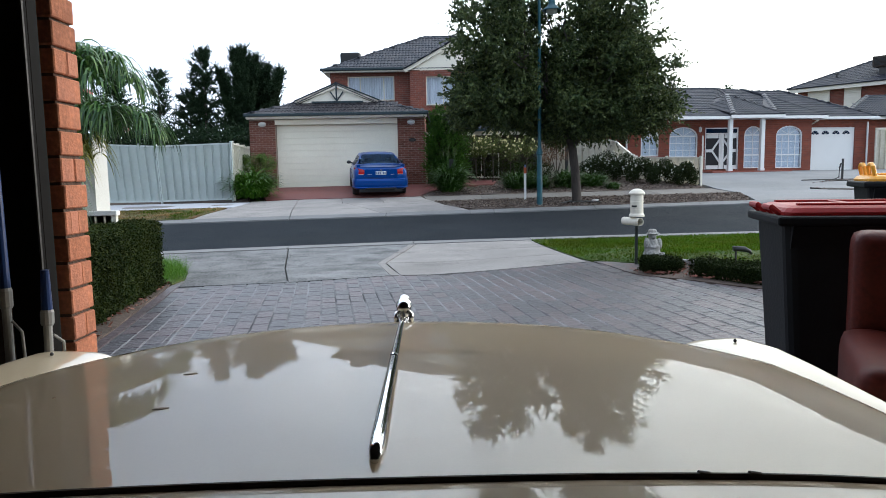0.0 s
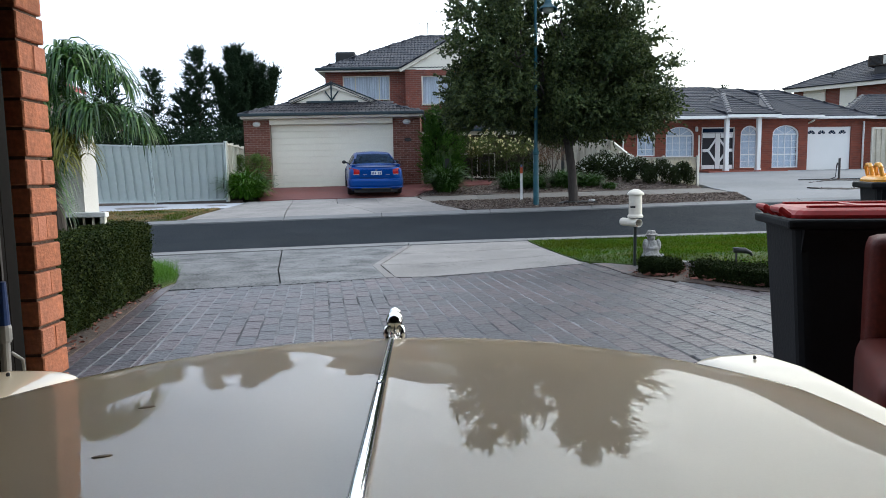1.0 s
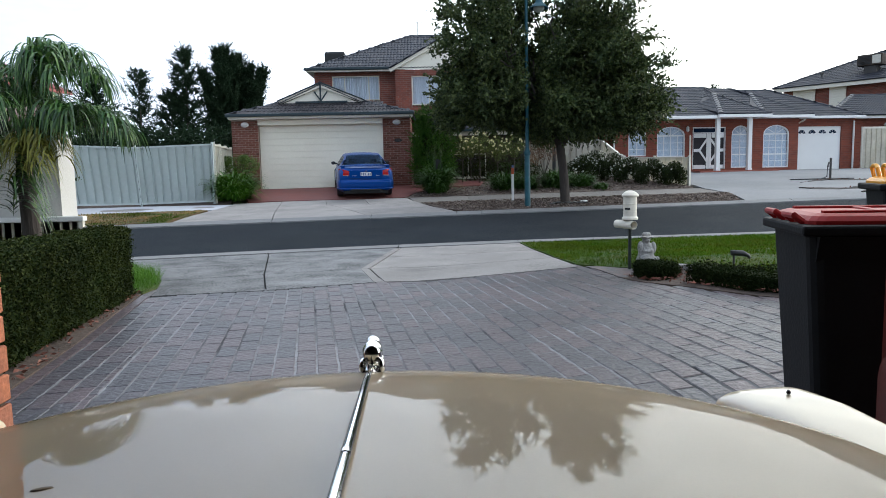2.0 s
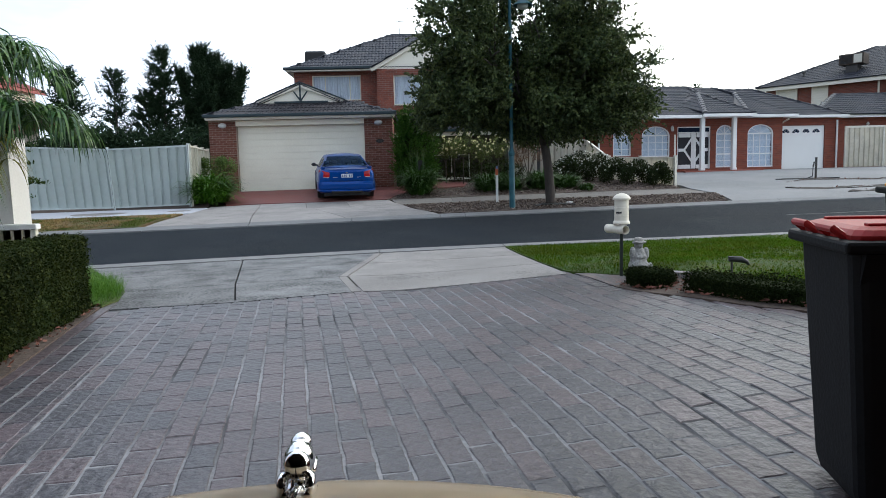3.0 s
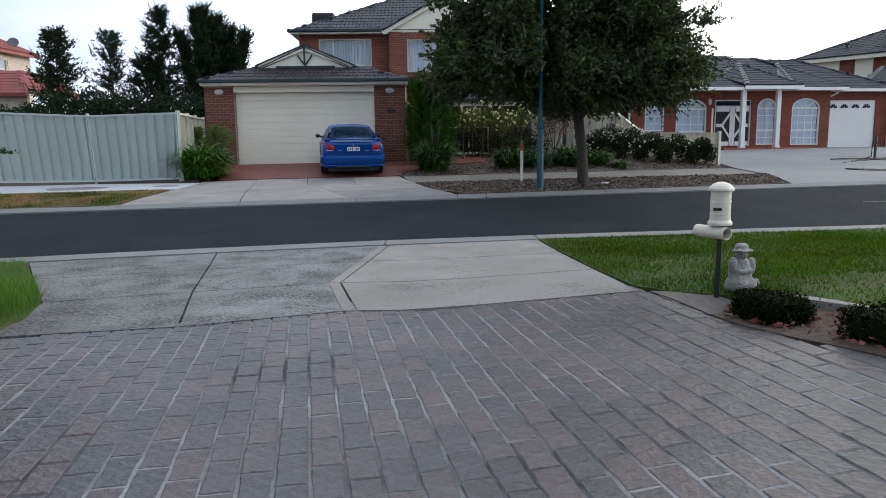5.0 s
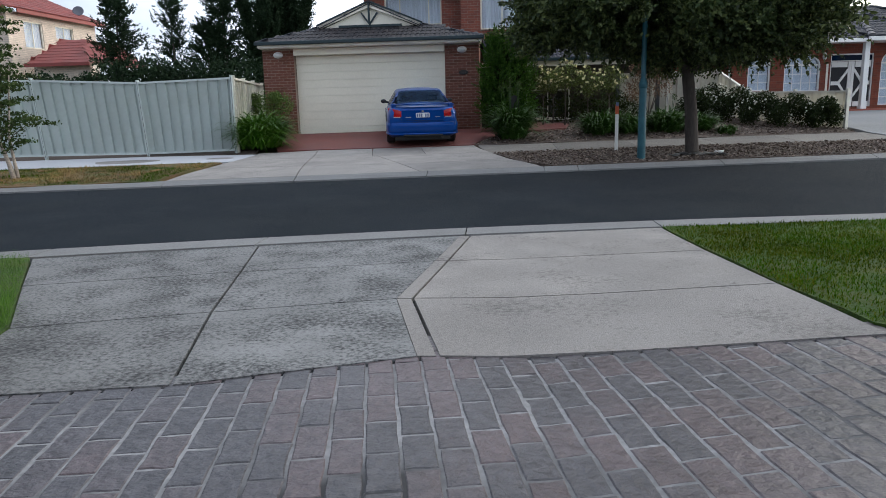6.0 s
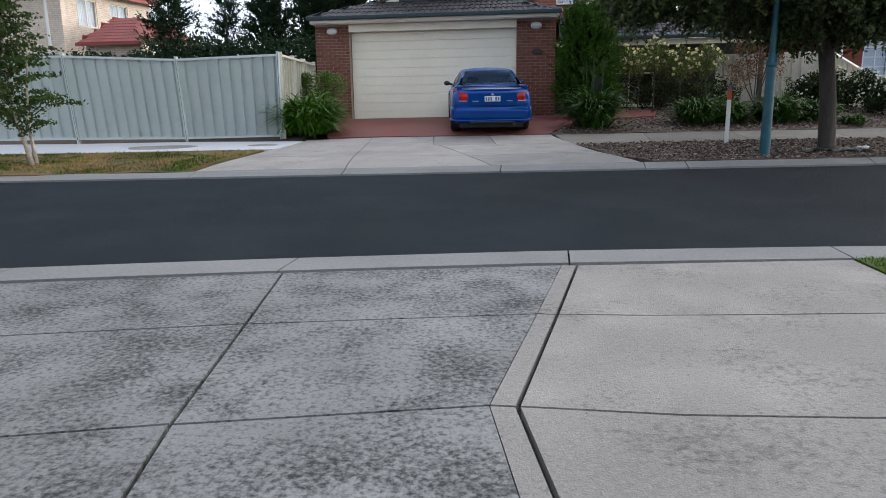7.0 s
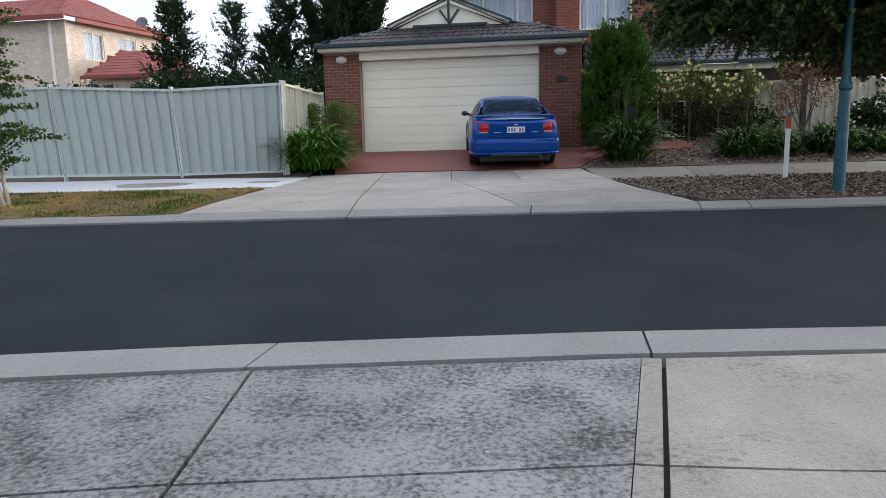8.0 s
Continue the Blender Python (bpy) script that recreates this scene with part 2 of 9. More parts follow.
mulch_mat = material("bark_mulch", (0.05, 0.034, 0.026), 0.95, vary=0.5, fine=22, coarse=2.5, bump=1.0, bump_scale=26, tint=(0.13, 0.1, 0.082), tint_amt=0.7)
chip_mat = material("bark_chip", (0.095, 0.066, 0.05), 0.95, vary=0.3, fine=30, per_island=0.7, tint=(0.25, 0.21, 0.18), tint_amt=0.7)
red_chip_mat = material("red_bark_chip", (0.2, 0.075, 0.05), 0.95, vary=0.3, fine=30, per_island=0.7, tint=(0.1, 0.05, 0.035), tint_amt=0.8)
lawn_soil = material("lawn_thatch", (0.03, 0.066, 0.002), 0.95, vary=0.35, fine=30, coarse=1.0, bump=0.8, bump_scale=40, tint=(0.066, 0.07, 0.008), tint_amt=0.7)
grass_mat = material("green_grass", (0.04, 0.105, 0.001), 0.9, vary=0.4, fine=4, coarse=0.55, per_island=0.35, tint=(0.075, 0.068, 0.008), tint_amt=0.75, spec=0.05, trans=0.3)
dry_soil = material("dry_verge", (0.14, 0.085, 0.04), 0.98, vary=0.4, fine=30, coarse=0.8, bump=0.8, bump_scale=40, tint=(0.05, 0.07, 0.016), tint_amt=1.0)
dry_grass = material("dry_grass", (0.34, 0.2, 0.085), 0.8, vary=0.5, fine=3, coarse=0.55, per_island=0.18, tint=(0.075, 0.115, 0.015), tint_amt=1.0, spec=0.2, trans=0.2)
far_ground = material("far_ground", (0.1, 0.1, 0.06), 0.95, vary=0.3, fine=2, coarse=0.1, bump=0.3)
near_brick = material("orange_clay_brick", (0.5, 0.185, 0.09), 0.85, vary=0.3, fine=70, coarse=9, bump=0.22, bump_scale=120, speck=((0.06, 0.03, 0.022), 95, 12, 1.45, 1.62), tint=(0.3, 0.13, 0.085), tint_amt=0.7, per_object=0.4)
mortar_mat = material("mortar", (0.34, 0.27, 0.22), 0.95, vary=0.2, fine=50, bump=0.5)
pier_brick = material("red_brick", (0.185, 0.07, 0.044), 0.85, vary=0.32, fine=40, coarse=6, bump=0.5, tint=(0.095, 0.042, 0.034), tint_amt=0.7, per_object=0.45)
brick_red = brick_material("red_brickwork", (0.23, 0.07, 0.044), (0.15, 0.05, 0.037), (0.22, 0.16, 0.13))
brick_red_side = brick_material("red_brickwork_side", (0.23, 0.07, 0.044), (0.15, 0.05, 0.037), (0.22, 0.16, 0.13), "y")
brick_orange = brick_material("orange_brickwork", (0.225, 0.057, 0.03), (0.15, 0.042, 0.026), (0.17, 0.085, 0.06))
brick_orange_side = brick_material("orange_brickwork_side", (0.225, 0.057, 0.03), (0.15, 0.042, 0.026), (0.17, 0.085, 0.06), "y")
brick_cream = brick_material("cream_brickwork", (0.72, 0.62, 0.53), (0.62, 0.53, 0.45), (0.42, 0.36, 0.31))
tile_mat = material("dark_roof_tile", (0.03, 0.029, 0.036), 0.65, vary=0.25, fine=30, coarse=1.2, bump=0.3, tint=(0.042, 0.036, 0.037), tint_amt=0.6, per_object=0.3, spec=0.25)
# Sun glint on the light-facing hips is put into this paler tile colour.
ridge_glint = material("glint_pale_ridge_tile", (0.11, 0.11, 0.12), 0.6, vary=0.3, fine=30, coarse=4, bump=0.3, tint=(0.05, 0.05, 0.058), tint_amt=0.6)
tile_joined = material("dark_roof_tile_far", (0.029, 0.033, 0.047), 0.62, vary=0.25, fine=30, coarse=1.2, bump=0.3, tint=(0.042, 0.04, 0.046), tint_amt=0.6, per_island=0.3, spec=0.3)
tile_red = material("red_roof_tile", (0.21, 0.045, 0.038), 0.6, vary=0.2, fine=20, coarse=1.2, per_island=0.25)
tile_brown = material("brown_roof_tile", (0.17, 0.095, 0.075), 0.7, vary=0.2, fine=20, coarse=1.2, per_island=0.25)
cream_paint = material("cream_paint", (0.82, 0.78, 0.67), 0.5, vary=0.05, fine=20, coarse=1.0, bump=0.05)
door_paint = material("cream_garage_door", (0.88, 0.84, 0.7), 0.45, vary=0.05, fine=25, coarse=0.7, bump=0.06, tint=(0.83, 0.78, 0.64), tint_amt=0.4)
white_paint = material("white_paint", (0.78, 0.78, 0.77), 0.45, vary=0.05, fine=25, coarse=0.9, bump=0.05)
green_trim = material("dark_green_gutter", (0.012, 0.028, 0.036), 0.4, vary=0.12, fine=20, coarse=1)
fence_mat = material("pale_green_steel_fence", (0.5, 0.555, 0.55), 0.48, vary=0.05, fine=10, coarse=0.8, tint=(0.48, 0.525, 0.515), tint_amt=0.4)
cream_steel = material("cream_steel_fence", (0.66, 0.635, 0.55), 0.45, vary=0.1, fine=10, coarse=0.9, tint=(0.54, 0.52, 0.45), tint_amt=0.7)
sleeper_mat = material("grey_sleeper", (0.1, 0.085, 0.075), 0.9, vary=0.3, fine=20, coarse=3, bump=0.5, stretch=(0.2, 1, 1))
render_white = material("white_render", (0.58, 0.57, 0.54), 0.85, vary=0.06, fine=40, coarse=1.2, bump=0.2)
curtain_mat = material("pale_curtain", (0.9, 0.93, 0.97), 0.9, vary=0.1, fine=8, coarse=4, stretch=(1, 1, 0.1))
blind_mat = material("blue_grey_blind", (0.46, 0.53, 0.6), 0.8, vary=0.05, fine=8, coarse=4)
dark_room = material("dark_interior", (0.03, 0.03, 0.035), 0.9, vary=0.2)
pane_mat = glass_material("window_glass", (0.95, 0.97, 1.0))
car_glass = material("tinted_car_glass", (0.003, 0.012, 0.035), 0.03, vary=0.3, fine=2, coarse=3, spec=0.05)
rear_glass = glass_material("tinted_rear_glass", (0.1, 0.18, 0.32), sheen=(0.2, 0.3, 0.46))
blue_paint = material("blue_car_paint", (0.0003, 0.05, 0.27), 0.33, metal=0.25, vary=0.05, fine=400, coarse=2, coat=0.4, spec=0.2)
white_car = material("cream_car_paint", (0.88, 0.74, 0.52), 0.5, vary=0.02, fine=300, coarse=1.5, coat=1.0)
white_car.node_tree.nodes["Principled BSDF"].inputs["Coat IOR"].default_value = 2.2
chrome = material("chrome", (0.82, 0.83, 0.85), 0.08, metal=1.0, vary=0.04, fine=60, coarse=6)
rubber = material("black_rubber", (0.018, 0.018, 0.019), 0.8, vary=0.2, fine=60, coarse=5)
seal_mat = material("perished_rubber_seal", (0.03, 0.022, 0.016), 0.8, vary=0.4, fine=30, coarse=5, tint=(0.12, 0.06, 0.03), tint_amt=0.6)
dark_plastic = material("dark_plastic", (0.012, 0.0125, 0.0135), 0.55, vary=0.2, fine=40, coarse=3)
bin_mat = material("black_bin_plastic", (0.0055, 0.006, 0.007), 0.6, vary=0.2, fine=60, coarse=3, bump=0.1, tint=(0.009, 0.01, 0.012), tint_amt=0.4, spec=0.2)
bin_red = material("red_bin_lid", (0.28, 0.009, 0.01), 0.45, vary=0.12, fine=40, coarse=3, tint=(0.3, 0.02, 0.018), tint_amt=0.4, spec=0.3)
bin_yellow = material("yellow_bin_lid", (0.72, 0.33, 0.02), 0.38, vary=0.1, fine=40, coarse=3)
leather = material("oxblood_leather", (0.085, 0.012, 0.006), 0.5, vary=0.3, fine=60, coarse=4, bump=0.1, bump_scale=200, spec=0.2)
silver = material("silver_alloy", (0.55, 0.56, 0.58), 0.3, metal=0.9, vary=0.08, fine=30)
tail_red = material("red_lamp_lens", (0.36, 0.004, 0.006), 0.15, vary=0.25, fine=120, coarse=30, coat=0.35, spec=0.3)
tail_clear = material("clear_lamp_lens", (0.5, 0.38, 0.36), 0.15, vary=0.1, fine=120, coat=0.8)
plate_white = material("number_plate", (0.72, 0.75, 0.78), 0.35, vary=0.04)
ink_blue = material("dark_blue_ink", (0.12, 0.16, 0.32), 0.5, vary=0.1)
teal_paint = material("teal_lamp_post", (0.004, 0.064, 0.09), 0.42, vary=0.16, fine=30, coarse=3, bump=0.08, tint=(0.02, 0.1, 0.13), tint_amt=0.6)
lamp_glass = material("frosted_lamp_glass", (0.6, 0.62, 0.6), 0.3, vary=0.05)
orange_paint = material("orange_marker", (0.5, 0.1, 0.03), 0.6, vary=0.15, fine=30)
bark_grey = material("grey_bark", (0.052, 0.043, 0.037), 0.95, vary=0.35, fine=25, coarse=5, bump=0.9, bump_scale=18, stretch=(1, 1, 0.25))
bark_white = material("birch_bark", (0.36, 0.31, 0.26), 0.9, vary=0.4, fine=25, coarse=6, bump=0.6, stretch=(1, 1, 2))
bark_dark = material("dark_bark", (0.07, 0.055, 0.045), 0.95, vary=0.35, fine=25, coarse=5, bump=0.9, bump_scale=20, stretch=(1, 1, 0.25))
leaf_dark = material("dark_green_leaf", (0.042, 0.069, 0.022), 0.52, vary=0.35, fine=1.5, coarse=0.6, per_island=0.6, tint=(0.095, 0.105, 0.033), tint_amt=0.6, trans=0.24, spec=0.26)
leaf_conifer = material("conifer_foliage", (0.017, 0.034, 0.016), 0.75, vary=0.3, fine=1.5, coarse=0.8, per_island=0.4, tint=(0.033, 0.048, 0.022), tint_amt=0.5, trans=0.12, spec=0.1)
leaf_box_dark = material("dark_box_leaf", (0.011, 0.019, 0.005), 0.75, vary=0.3, fine=2.5, coarse=1.2, per_island=0.5, tint=(0.022, 0.026, 0.007), tint_amt=0.5, trans=0.08, spec=0.04)
leaf_daisy = material("daisy_leaf", (0.016, 0.028, 0.008), 0.6, vary=0.3, fine=2.5, coarse=1.2, per_island=0.5, tint=(0.035, 0.045, 0.014), tint_amt=0.5, trans=0.1, spec=0.1)
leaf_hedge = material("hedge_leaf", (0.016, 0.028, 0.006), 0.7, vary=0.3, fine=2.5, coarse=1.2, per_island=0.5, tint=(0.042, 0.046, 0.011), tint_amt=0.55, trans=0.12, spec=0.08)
leaf_strap = material("strap_leaf", (0.029, 0.08, 0.006), 0.5, vary=0.3, fine=2, coarse=1, per_island=0.4, tint=(0.045, 0.078, 0.015), tint_amt=0.5, trans=0.15, spec=0.3)
leaf_strap_bright = material("bright_strap_leaf", (0.045, 0.125, 0.006), 0.45, vary=0.3, fine=2, coarse=1, per_island=0.45, tint=(0.07, 0.125, 0.01), tint_amt=0.5, trans=0.15, spec=0.25)
leaf_light = material("light_shrub_leaf", (0.085, 0.15, 0.03), 0.55, vary=0.3, fine=2, coarse=1, per_island=0.5, tint=(0.16, 0.2, 0.05), tint_amt=0.5, trans=0.3, spec=0.25)
leaf_palm = material("palm_leaf", (0.035, 0.095, 0.022), 0.35, vary=0.35, fine=2, coarse=1, per_island=0.5, tint=(0.1, 0.15, 0.035), tint_amt=0.6, trans=0.25)
leaf_palm_old = material("yellowing_palm_leaf", (0.2, 0.2, 0.035), 0.5, vary=0.3, fine=2, coarse=1, per_island=0.4, trans=0.3)
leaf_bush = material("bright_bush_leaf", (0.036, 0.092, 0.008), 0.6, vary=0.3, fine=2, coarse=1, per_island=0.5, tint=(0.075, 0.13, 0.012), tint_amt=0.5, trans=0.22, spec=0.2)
leaf_rose = material("rose_leaf", (0.075, 0.115, 0.014), 0.55, vary=0.3, fine=2, coarse=1, per_island=0.5, tint=(0.13, 0.14, 0.025), tint_amt=0.6, trans=0.25)
leaf_birch = material("birch_leaf", (0.04, 0.075, 0.018), 0.6, vary=0.3, fine=2, coarse=1, per_island=0.5, tint=(0.075, 0.09, 0.03), tint_amt=0.6, trans=0.2, spec=0.1)
leaf_brown = material("dry_leaf", (0.17, 0.1, 0.055), 0.8, vary=0.3, fine=2, coarse=1, per_island=0.5, trans=0.2)
leaf_pale = material("pale_dry_leaf", (0.34, 0.27, 0.19), 0.8, vary=0.25, fine=200, coarse=40)
petal_white = material("white_petal", (0.75, 0.75, 0.68), 0.6, vary=0.1, per_island=0.2, trans=0.2)
petal_cream = material("cream_petal", (0.78, 0.72, 0.42), 0.6, vary=0.1, per_island=0.2, trans=0.2)
stone_mat = material("weathered_stone", (0.3, 0.295, 0.285), 0.92, vary=0.3, fine=40, coarse=9, bump=0.7, bump_scale=50, tint=(0.2, 0.195, 0.185), tint_amt=0.7)
mail_cream = material("cream_plastic_pipe", (0.68, 0.64, 0.54), 0.42, vary=0.08, fine=25, coarse=4, tint=(0.55, 0.5, 0.41), tint_amt=0.4)
black_steel = material("black_steel", (0.015, 0.02, 0.018), 0.45, vary=0.2, fine=30)
# Near-black lining; on the verandah's entry wall this darkness stands in for shade.
shade_lining = material("dark_shade_lining", (0.045, 0.036, 0.028), 0.9, vary=0.3, fine=20, coarse=1.5, bump=0.3)
garage_floor_mat = material("garage_slab", (0.12, 0.115, 0.11), 0.75, vary=0.2, fine=30, coarse=1.0, bump=0.2)
track_steel = material("blackened_track_steel", (0.006, 0.005, 0.0045), 0.7, vary=0.3, fine=30, coarse=3, spec=0.1)
steel_grey = material("galvanised_steel", (0.06, 0.057, 0.055), 0.55, metal=0.4, vary=0.2, fine=30, coarse=3)
tool_blue = material("blue_handle", (0.006, 0.03, 0.13), 0.4, vary=0.12, fine=40)
tool_grey = material("grey_alloy_tube", (0.3, 0.3, 0.29), 0.45, metal=0.2, vary=0.1, fine=30)
dish_mat = material("grey_dish", (0.1, 0.11, 0.14), 0.5, vary=0.1, fine=20)
red_tile_porch = material("red_porch_tile", (0.25, 0.07, 0.045), 0.6, vary=0.15, fine=20, coarse=1)

court_mat = material("stained_forecourt_concrete", (0.205, 0.207, 0.212), 0.88, vary=0.2, fine=20, coarse=0.35, bump=0.3, tint=(0.18, 0.185, 0.195), tint_amt=0.8)
long_grass_mat = material("lush_long_grass", (0.06, 0.155, 0.008), 0.6, vary=0.3, fine=3, coarse=0.8, per_island=0.35, tint=(0.13, 0.22, 0.03), tint_amt=0.5, trans=0.35, spec=0.2)
pinboard_white = material("white_litter", (0.7, 0.7, 0.68), 0.7, vary=0.1)

# ---- builders ----
def thing(name, label, category, m=None, group="", kind=""):
    ob = new(name)
    ob.empty_display_size = 0.2
    ob.matrix_basis = m or Matrix()
    return tagged(ob, label, category, group, kind)


def part(name, bm, material_, parent=None, label="", smooth=False):
    me = bpy.data.meshes.new(name)
    bmesh.ops.recalc_face_normals(bm, faces=bm.faces[:])
    bm.to_mesh(me)
    bm.free()
    return hang(name, me, material_, parent, label, smooth)


def hang(name, me, material_, parent=None, label="", smooth=False, at=None):
    if material_ is not None and not me.materials:
        me.materials.append(material_)
    if smooth:
        me.polygons.foreach_set("use_smooth", [True] * len(me.polygons))
    ob = new(name, me)
    ob.parent = parent
    if at is not None:
        ob.matrix_basis = at
    return tagged(ob, label)


def raw(name, verts, faces, material_, parent=None, label="", smooth=False):
    me = bpy.data.meshes.new(name)
    me.from_pydata([tuple(v) for v in verts], [], faces)
    me.update()
    return hang(name, me, material_, parent, label, smooth)


def quads(name, v, material_, parent=None, label=""):
    """A mesh of separate quads from an array (n, 4, 3)."""
    n = len(v)
    me = bpy.data.meshes.new(name)
    me.vertices.add(n * 4)
    me.vertices.foreach_set("co", np.asarray(v, dtype=np.float32).ravel())
    me.loops.add(n * 4)
    me.loops.foreach_set("vertex_index", np.arange(n * 4, dtype=np.int32))
    me.polygons.add(n)
    me.polygons.foreach_set("loop_start", np.arange(0, n * 4, 4, dtype=np.int32))
    me.polygons.foreach_set("loop_total", np.full(n, 4, dtype=np.int32))
    me.update(calc_edges=True)
    return hang(name, me, material_, parent, label)


def box(bm, x0, y0, z0, x1, y1, z1, bevel=0.0, m=None):
    vs = [bm.verts.new((x, y, z)) for x in (x0, x1) for y in (y0, y1) for z in (z0, z1)]
    fs = [bm.faces.new([vs[i] for i in q]) for q in ((0, 1, 3, 2), (4, 6, 7, 5), (0, 4, 5, 1), (2, 3, 7, 6), (0, 2, 6, 4), (1, 5, 7, 3))]
    if bevel:
        es = list({e for f in fs for e in f.edges})
        r = bmesh.ops.bevel(bm, geom=es, offset=bevel, segments=2, profile=0.5, affect="EDGES", clamp_overlap=True)
        vs = list({v for f in r["faces"] for v in f.verts} | {v for v in vs if v.is_valid})
    if m is not None:
        bmesh.ops.transform(bm, matrix=m, verts=vs)
    return bm


def boxes(*rows, bevel=0.0):
    bm = bmesh.new()
    for r in rows:
        box(bm, *r, bevel=bevel)
    return bm


def tube(bm, path, radii, sides=10, cap=True):
    """A round tube along a path, with a radius for each point."""
    pts = [Vector(p) for p in path]
    if not hasattr(radii, "__len__"):
        radii = [radii] * len(pts)
    rings = []
    for i, p in enumerate(pts):
        d = (pts[min(i + 1, len(pts) - 1)] - pts[max(i - 1, 0)]).normalized()
        a = d.cross(Vector((0, 0, 1)) if abs(d.z) < 0.95 else Vector((0, 1, 0))).normalized()
        b = d.cross(a)
        rings.append([bm.verts.new(p + (a * math.cos(k * math.tau / sides) + b * math.sin(k * math.tau / sides)) * radii[i]) for k in range(sides)])
    for r, s in zip(rings, rings[1:]):
        for k in range(sides):
            bm.faces.new((r[k], r[(k + 1) % sides], s[(k + 1) % sides], s[k]))
    if cap:
        bm.faces.new(rings[0][::-1])
        bm.faces.new(rings[-1])
    return bm


def lathe(bm, profile, centre=(0, 0, 0), sides=20):
    """A turned shape from (radius, height) pairs round the z axis."""
    c = Vector(centre)
    rings = [[bm.verts.new(c + Vector((r * math.cos(k * math.tau / sides), r * math.sin(k * math.tau / sides), z))) for k in range(sides)] for r, z in profile]
    for r, s in zip(rings, rings[1:]):
        for k in range(sides):
            bm.faces.new((r[k], r[(k + 1) % sides], s[(k + 1) % sides], s[k]))
    bm.faces.new(rings[0][::-1])
    bm.faces.new(rings[-1])
    return bm


def loft(rings, closed=True, caps=True):
    bm = bmesh.new()
    vr = [[bm.verts.new(p) for p in r] for r in rings]
    n = len(vr[0])
    for a, b in zip(vr, vr[1:]):
        for k in range(n if closed else n - 1):
            bm.faces.new((a[k], a[(k + 1) % n], b[(k + 1) % n], b[k]))
    if caps:
        bm.faces.new(vr[0][::-1])
        bm.faces.new(vr[-1])
    return bm


def prism(bm, outline, axis_from, axis_to, plane="xz"):
    """An outline in the xz (or yz) plane pushed from one depth to another."""
    def at(p, d):
        return (p[0], d, p[1]) if plane == "xz" else (d, p[0], p[1])
    a = [bm.verts.new(at(p, axis_from)) for p in outline]
    b = [bm.verts.new(at(p, axis_to)) for p in outline]
    n = len(a)
    for k in range(n):
        bm.faces.new((a[k], a[(k + 1) % n], b[(k + 1) % n], b[k]))
    bm.faces.new(a[::-1])
    bm.faces.new(b)
    return bm


# ---- the lie of the land ----
def clamp(v, a, b):
    return min(max(v, a), b)


def near_kerb(x):
    return float(np.interp(x, (-60, -9, -5.2, -4.4, -3.2, -1.0, 1.0, 2.2, 3.1, 6.3, 9.6, 60), (3.5, 11.15, 12.2, 12.42, 12.73, 13.24, 13.58, 13.76, 13.86, 14.2, 14.56, 20.1)))


def far_kerb(x):
    return 18.40 + 0.10 * x


def rise(v):
    return float(np.interp(v, (0, 0.15, 0.6, 1.5, 4.5, 5.9, 9.2, 12.7, 30, 200), (0, 0.05, 0.1, 0.16, 0.29, 0.44, 0.70, 0.76, 1.0, 1.0)))


def land(x, y):
    """The ground's height."""
    n, k = near_kerb(x), far_kerb(x)
    low = 0.11 + 0.075 * clamp(x, 0, 3) * clamp((13 - y) / 4, 0, 1) * clamp((y - 2.4) / 2, 0, 1) - 0.09 * math.exp(-((x - 2.38) / 0.26) ** 2 - ((y - 8.1) / 0.6) ** 2)
    far = 0.33 + 0.012 * clamp(x, -12, 14)
    if y < n:
        return low
    if y < k:
        return 0.11 + (far - 0.11) * (y - n) / max(k - n, 0.1)
    return far + rise(y - k)


def slab(name, outline, top, thick, material_, parent=None, label="", step=0.6, bevel=0.0, bulge=None):
    """A sheet of the ground with an outline in plan, lying on the land with its top that far above it."""
    bm = bmesh.new()
    f = bm.faces.new([bm.verts.new((x, y, 0)) for x, y in outline])
    if f.normal.z < 0:
        f.normal_flip()
    for axis in (0, 1):
        vals = [p[axis] for p in outline]
        a, b = min(vals), max(vals)
        n = int((b - a) / step)
        for i in range(1, n + 1):
            co = [0.0, 0.0, 0.0]
            co[axis] = a + i * (b - a) / (n + 1)
            no = [0, 0, 0]
            no[axis] = 1
            bmesh.ops.bisect_plane(bm, geom=bm.verts[:] + bm.edges[:] + bm.faces[:], plane_co=co, plane_no=no)
    tops = bm.verts[:]
    rim = [e for e in bm.edges if e.is_boundary]
    ret = bmesh.ops.extrude_edge_only(bm, edges=rim)
    low = {v for v in ret["geom"] if isinstance(v, bmesh.types.BMVert)}
    for v in bm.verts:
        v.co.z = land(v.co.x, v.co.y) + top - (thick if v in low else 0)
        if bulge and v not in low:
            v.co.z += bulge(v.co.x, v.co.y)
    return part(name, bm, material_, parent, label)


# ---- foliage ----
rng = np.random.default_rng(7)


def leaves(centres, size, spread=0.5, aspect=0.55, droop=0.0, flat=0.0):
    """Small folded-looking leaves as separate quads round the given centres."""
    n = len(centres)
    d = rng.normal(size=(n, 3))
    d[:, 2] = d[:, 2] * (1 - flat) - droop
    d /= np.linalg.norm(d, axis=1)[:, None]
    s = rng.normal(size=(n, 3))
    s -= d * np.sum(s * d, axis=1)[:, None]
    s /= np.linalg.norm(s, axis=1)[:, None]
    L = size * (1 + spread * (rng.random(n) - 0.5) * 2)[:, None]
    c = np.asarray(centres)
    return np.stack([c - d * L * 0.5, c + s * L * aspect * 0.5 - d * L * 0.05, c + d * L * 0.5, c - s * L * aspect * 0.5 - d * L * 0.05], axis=1)


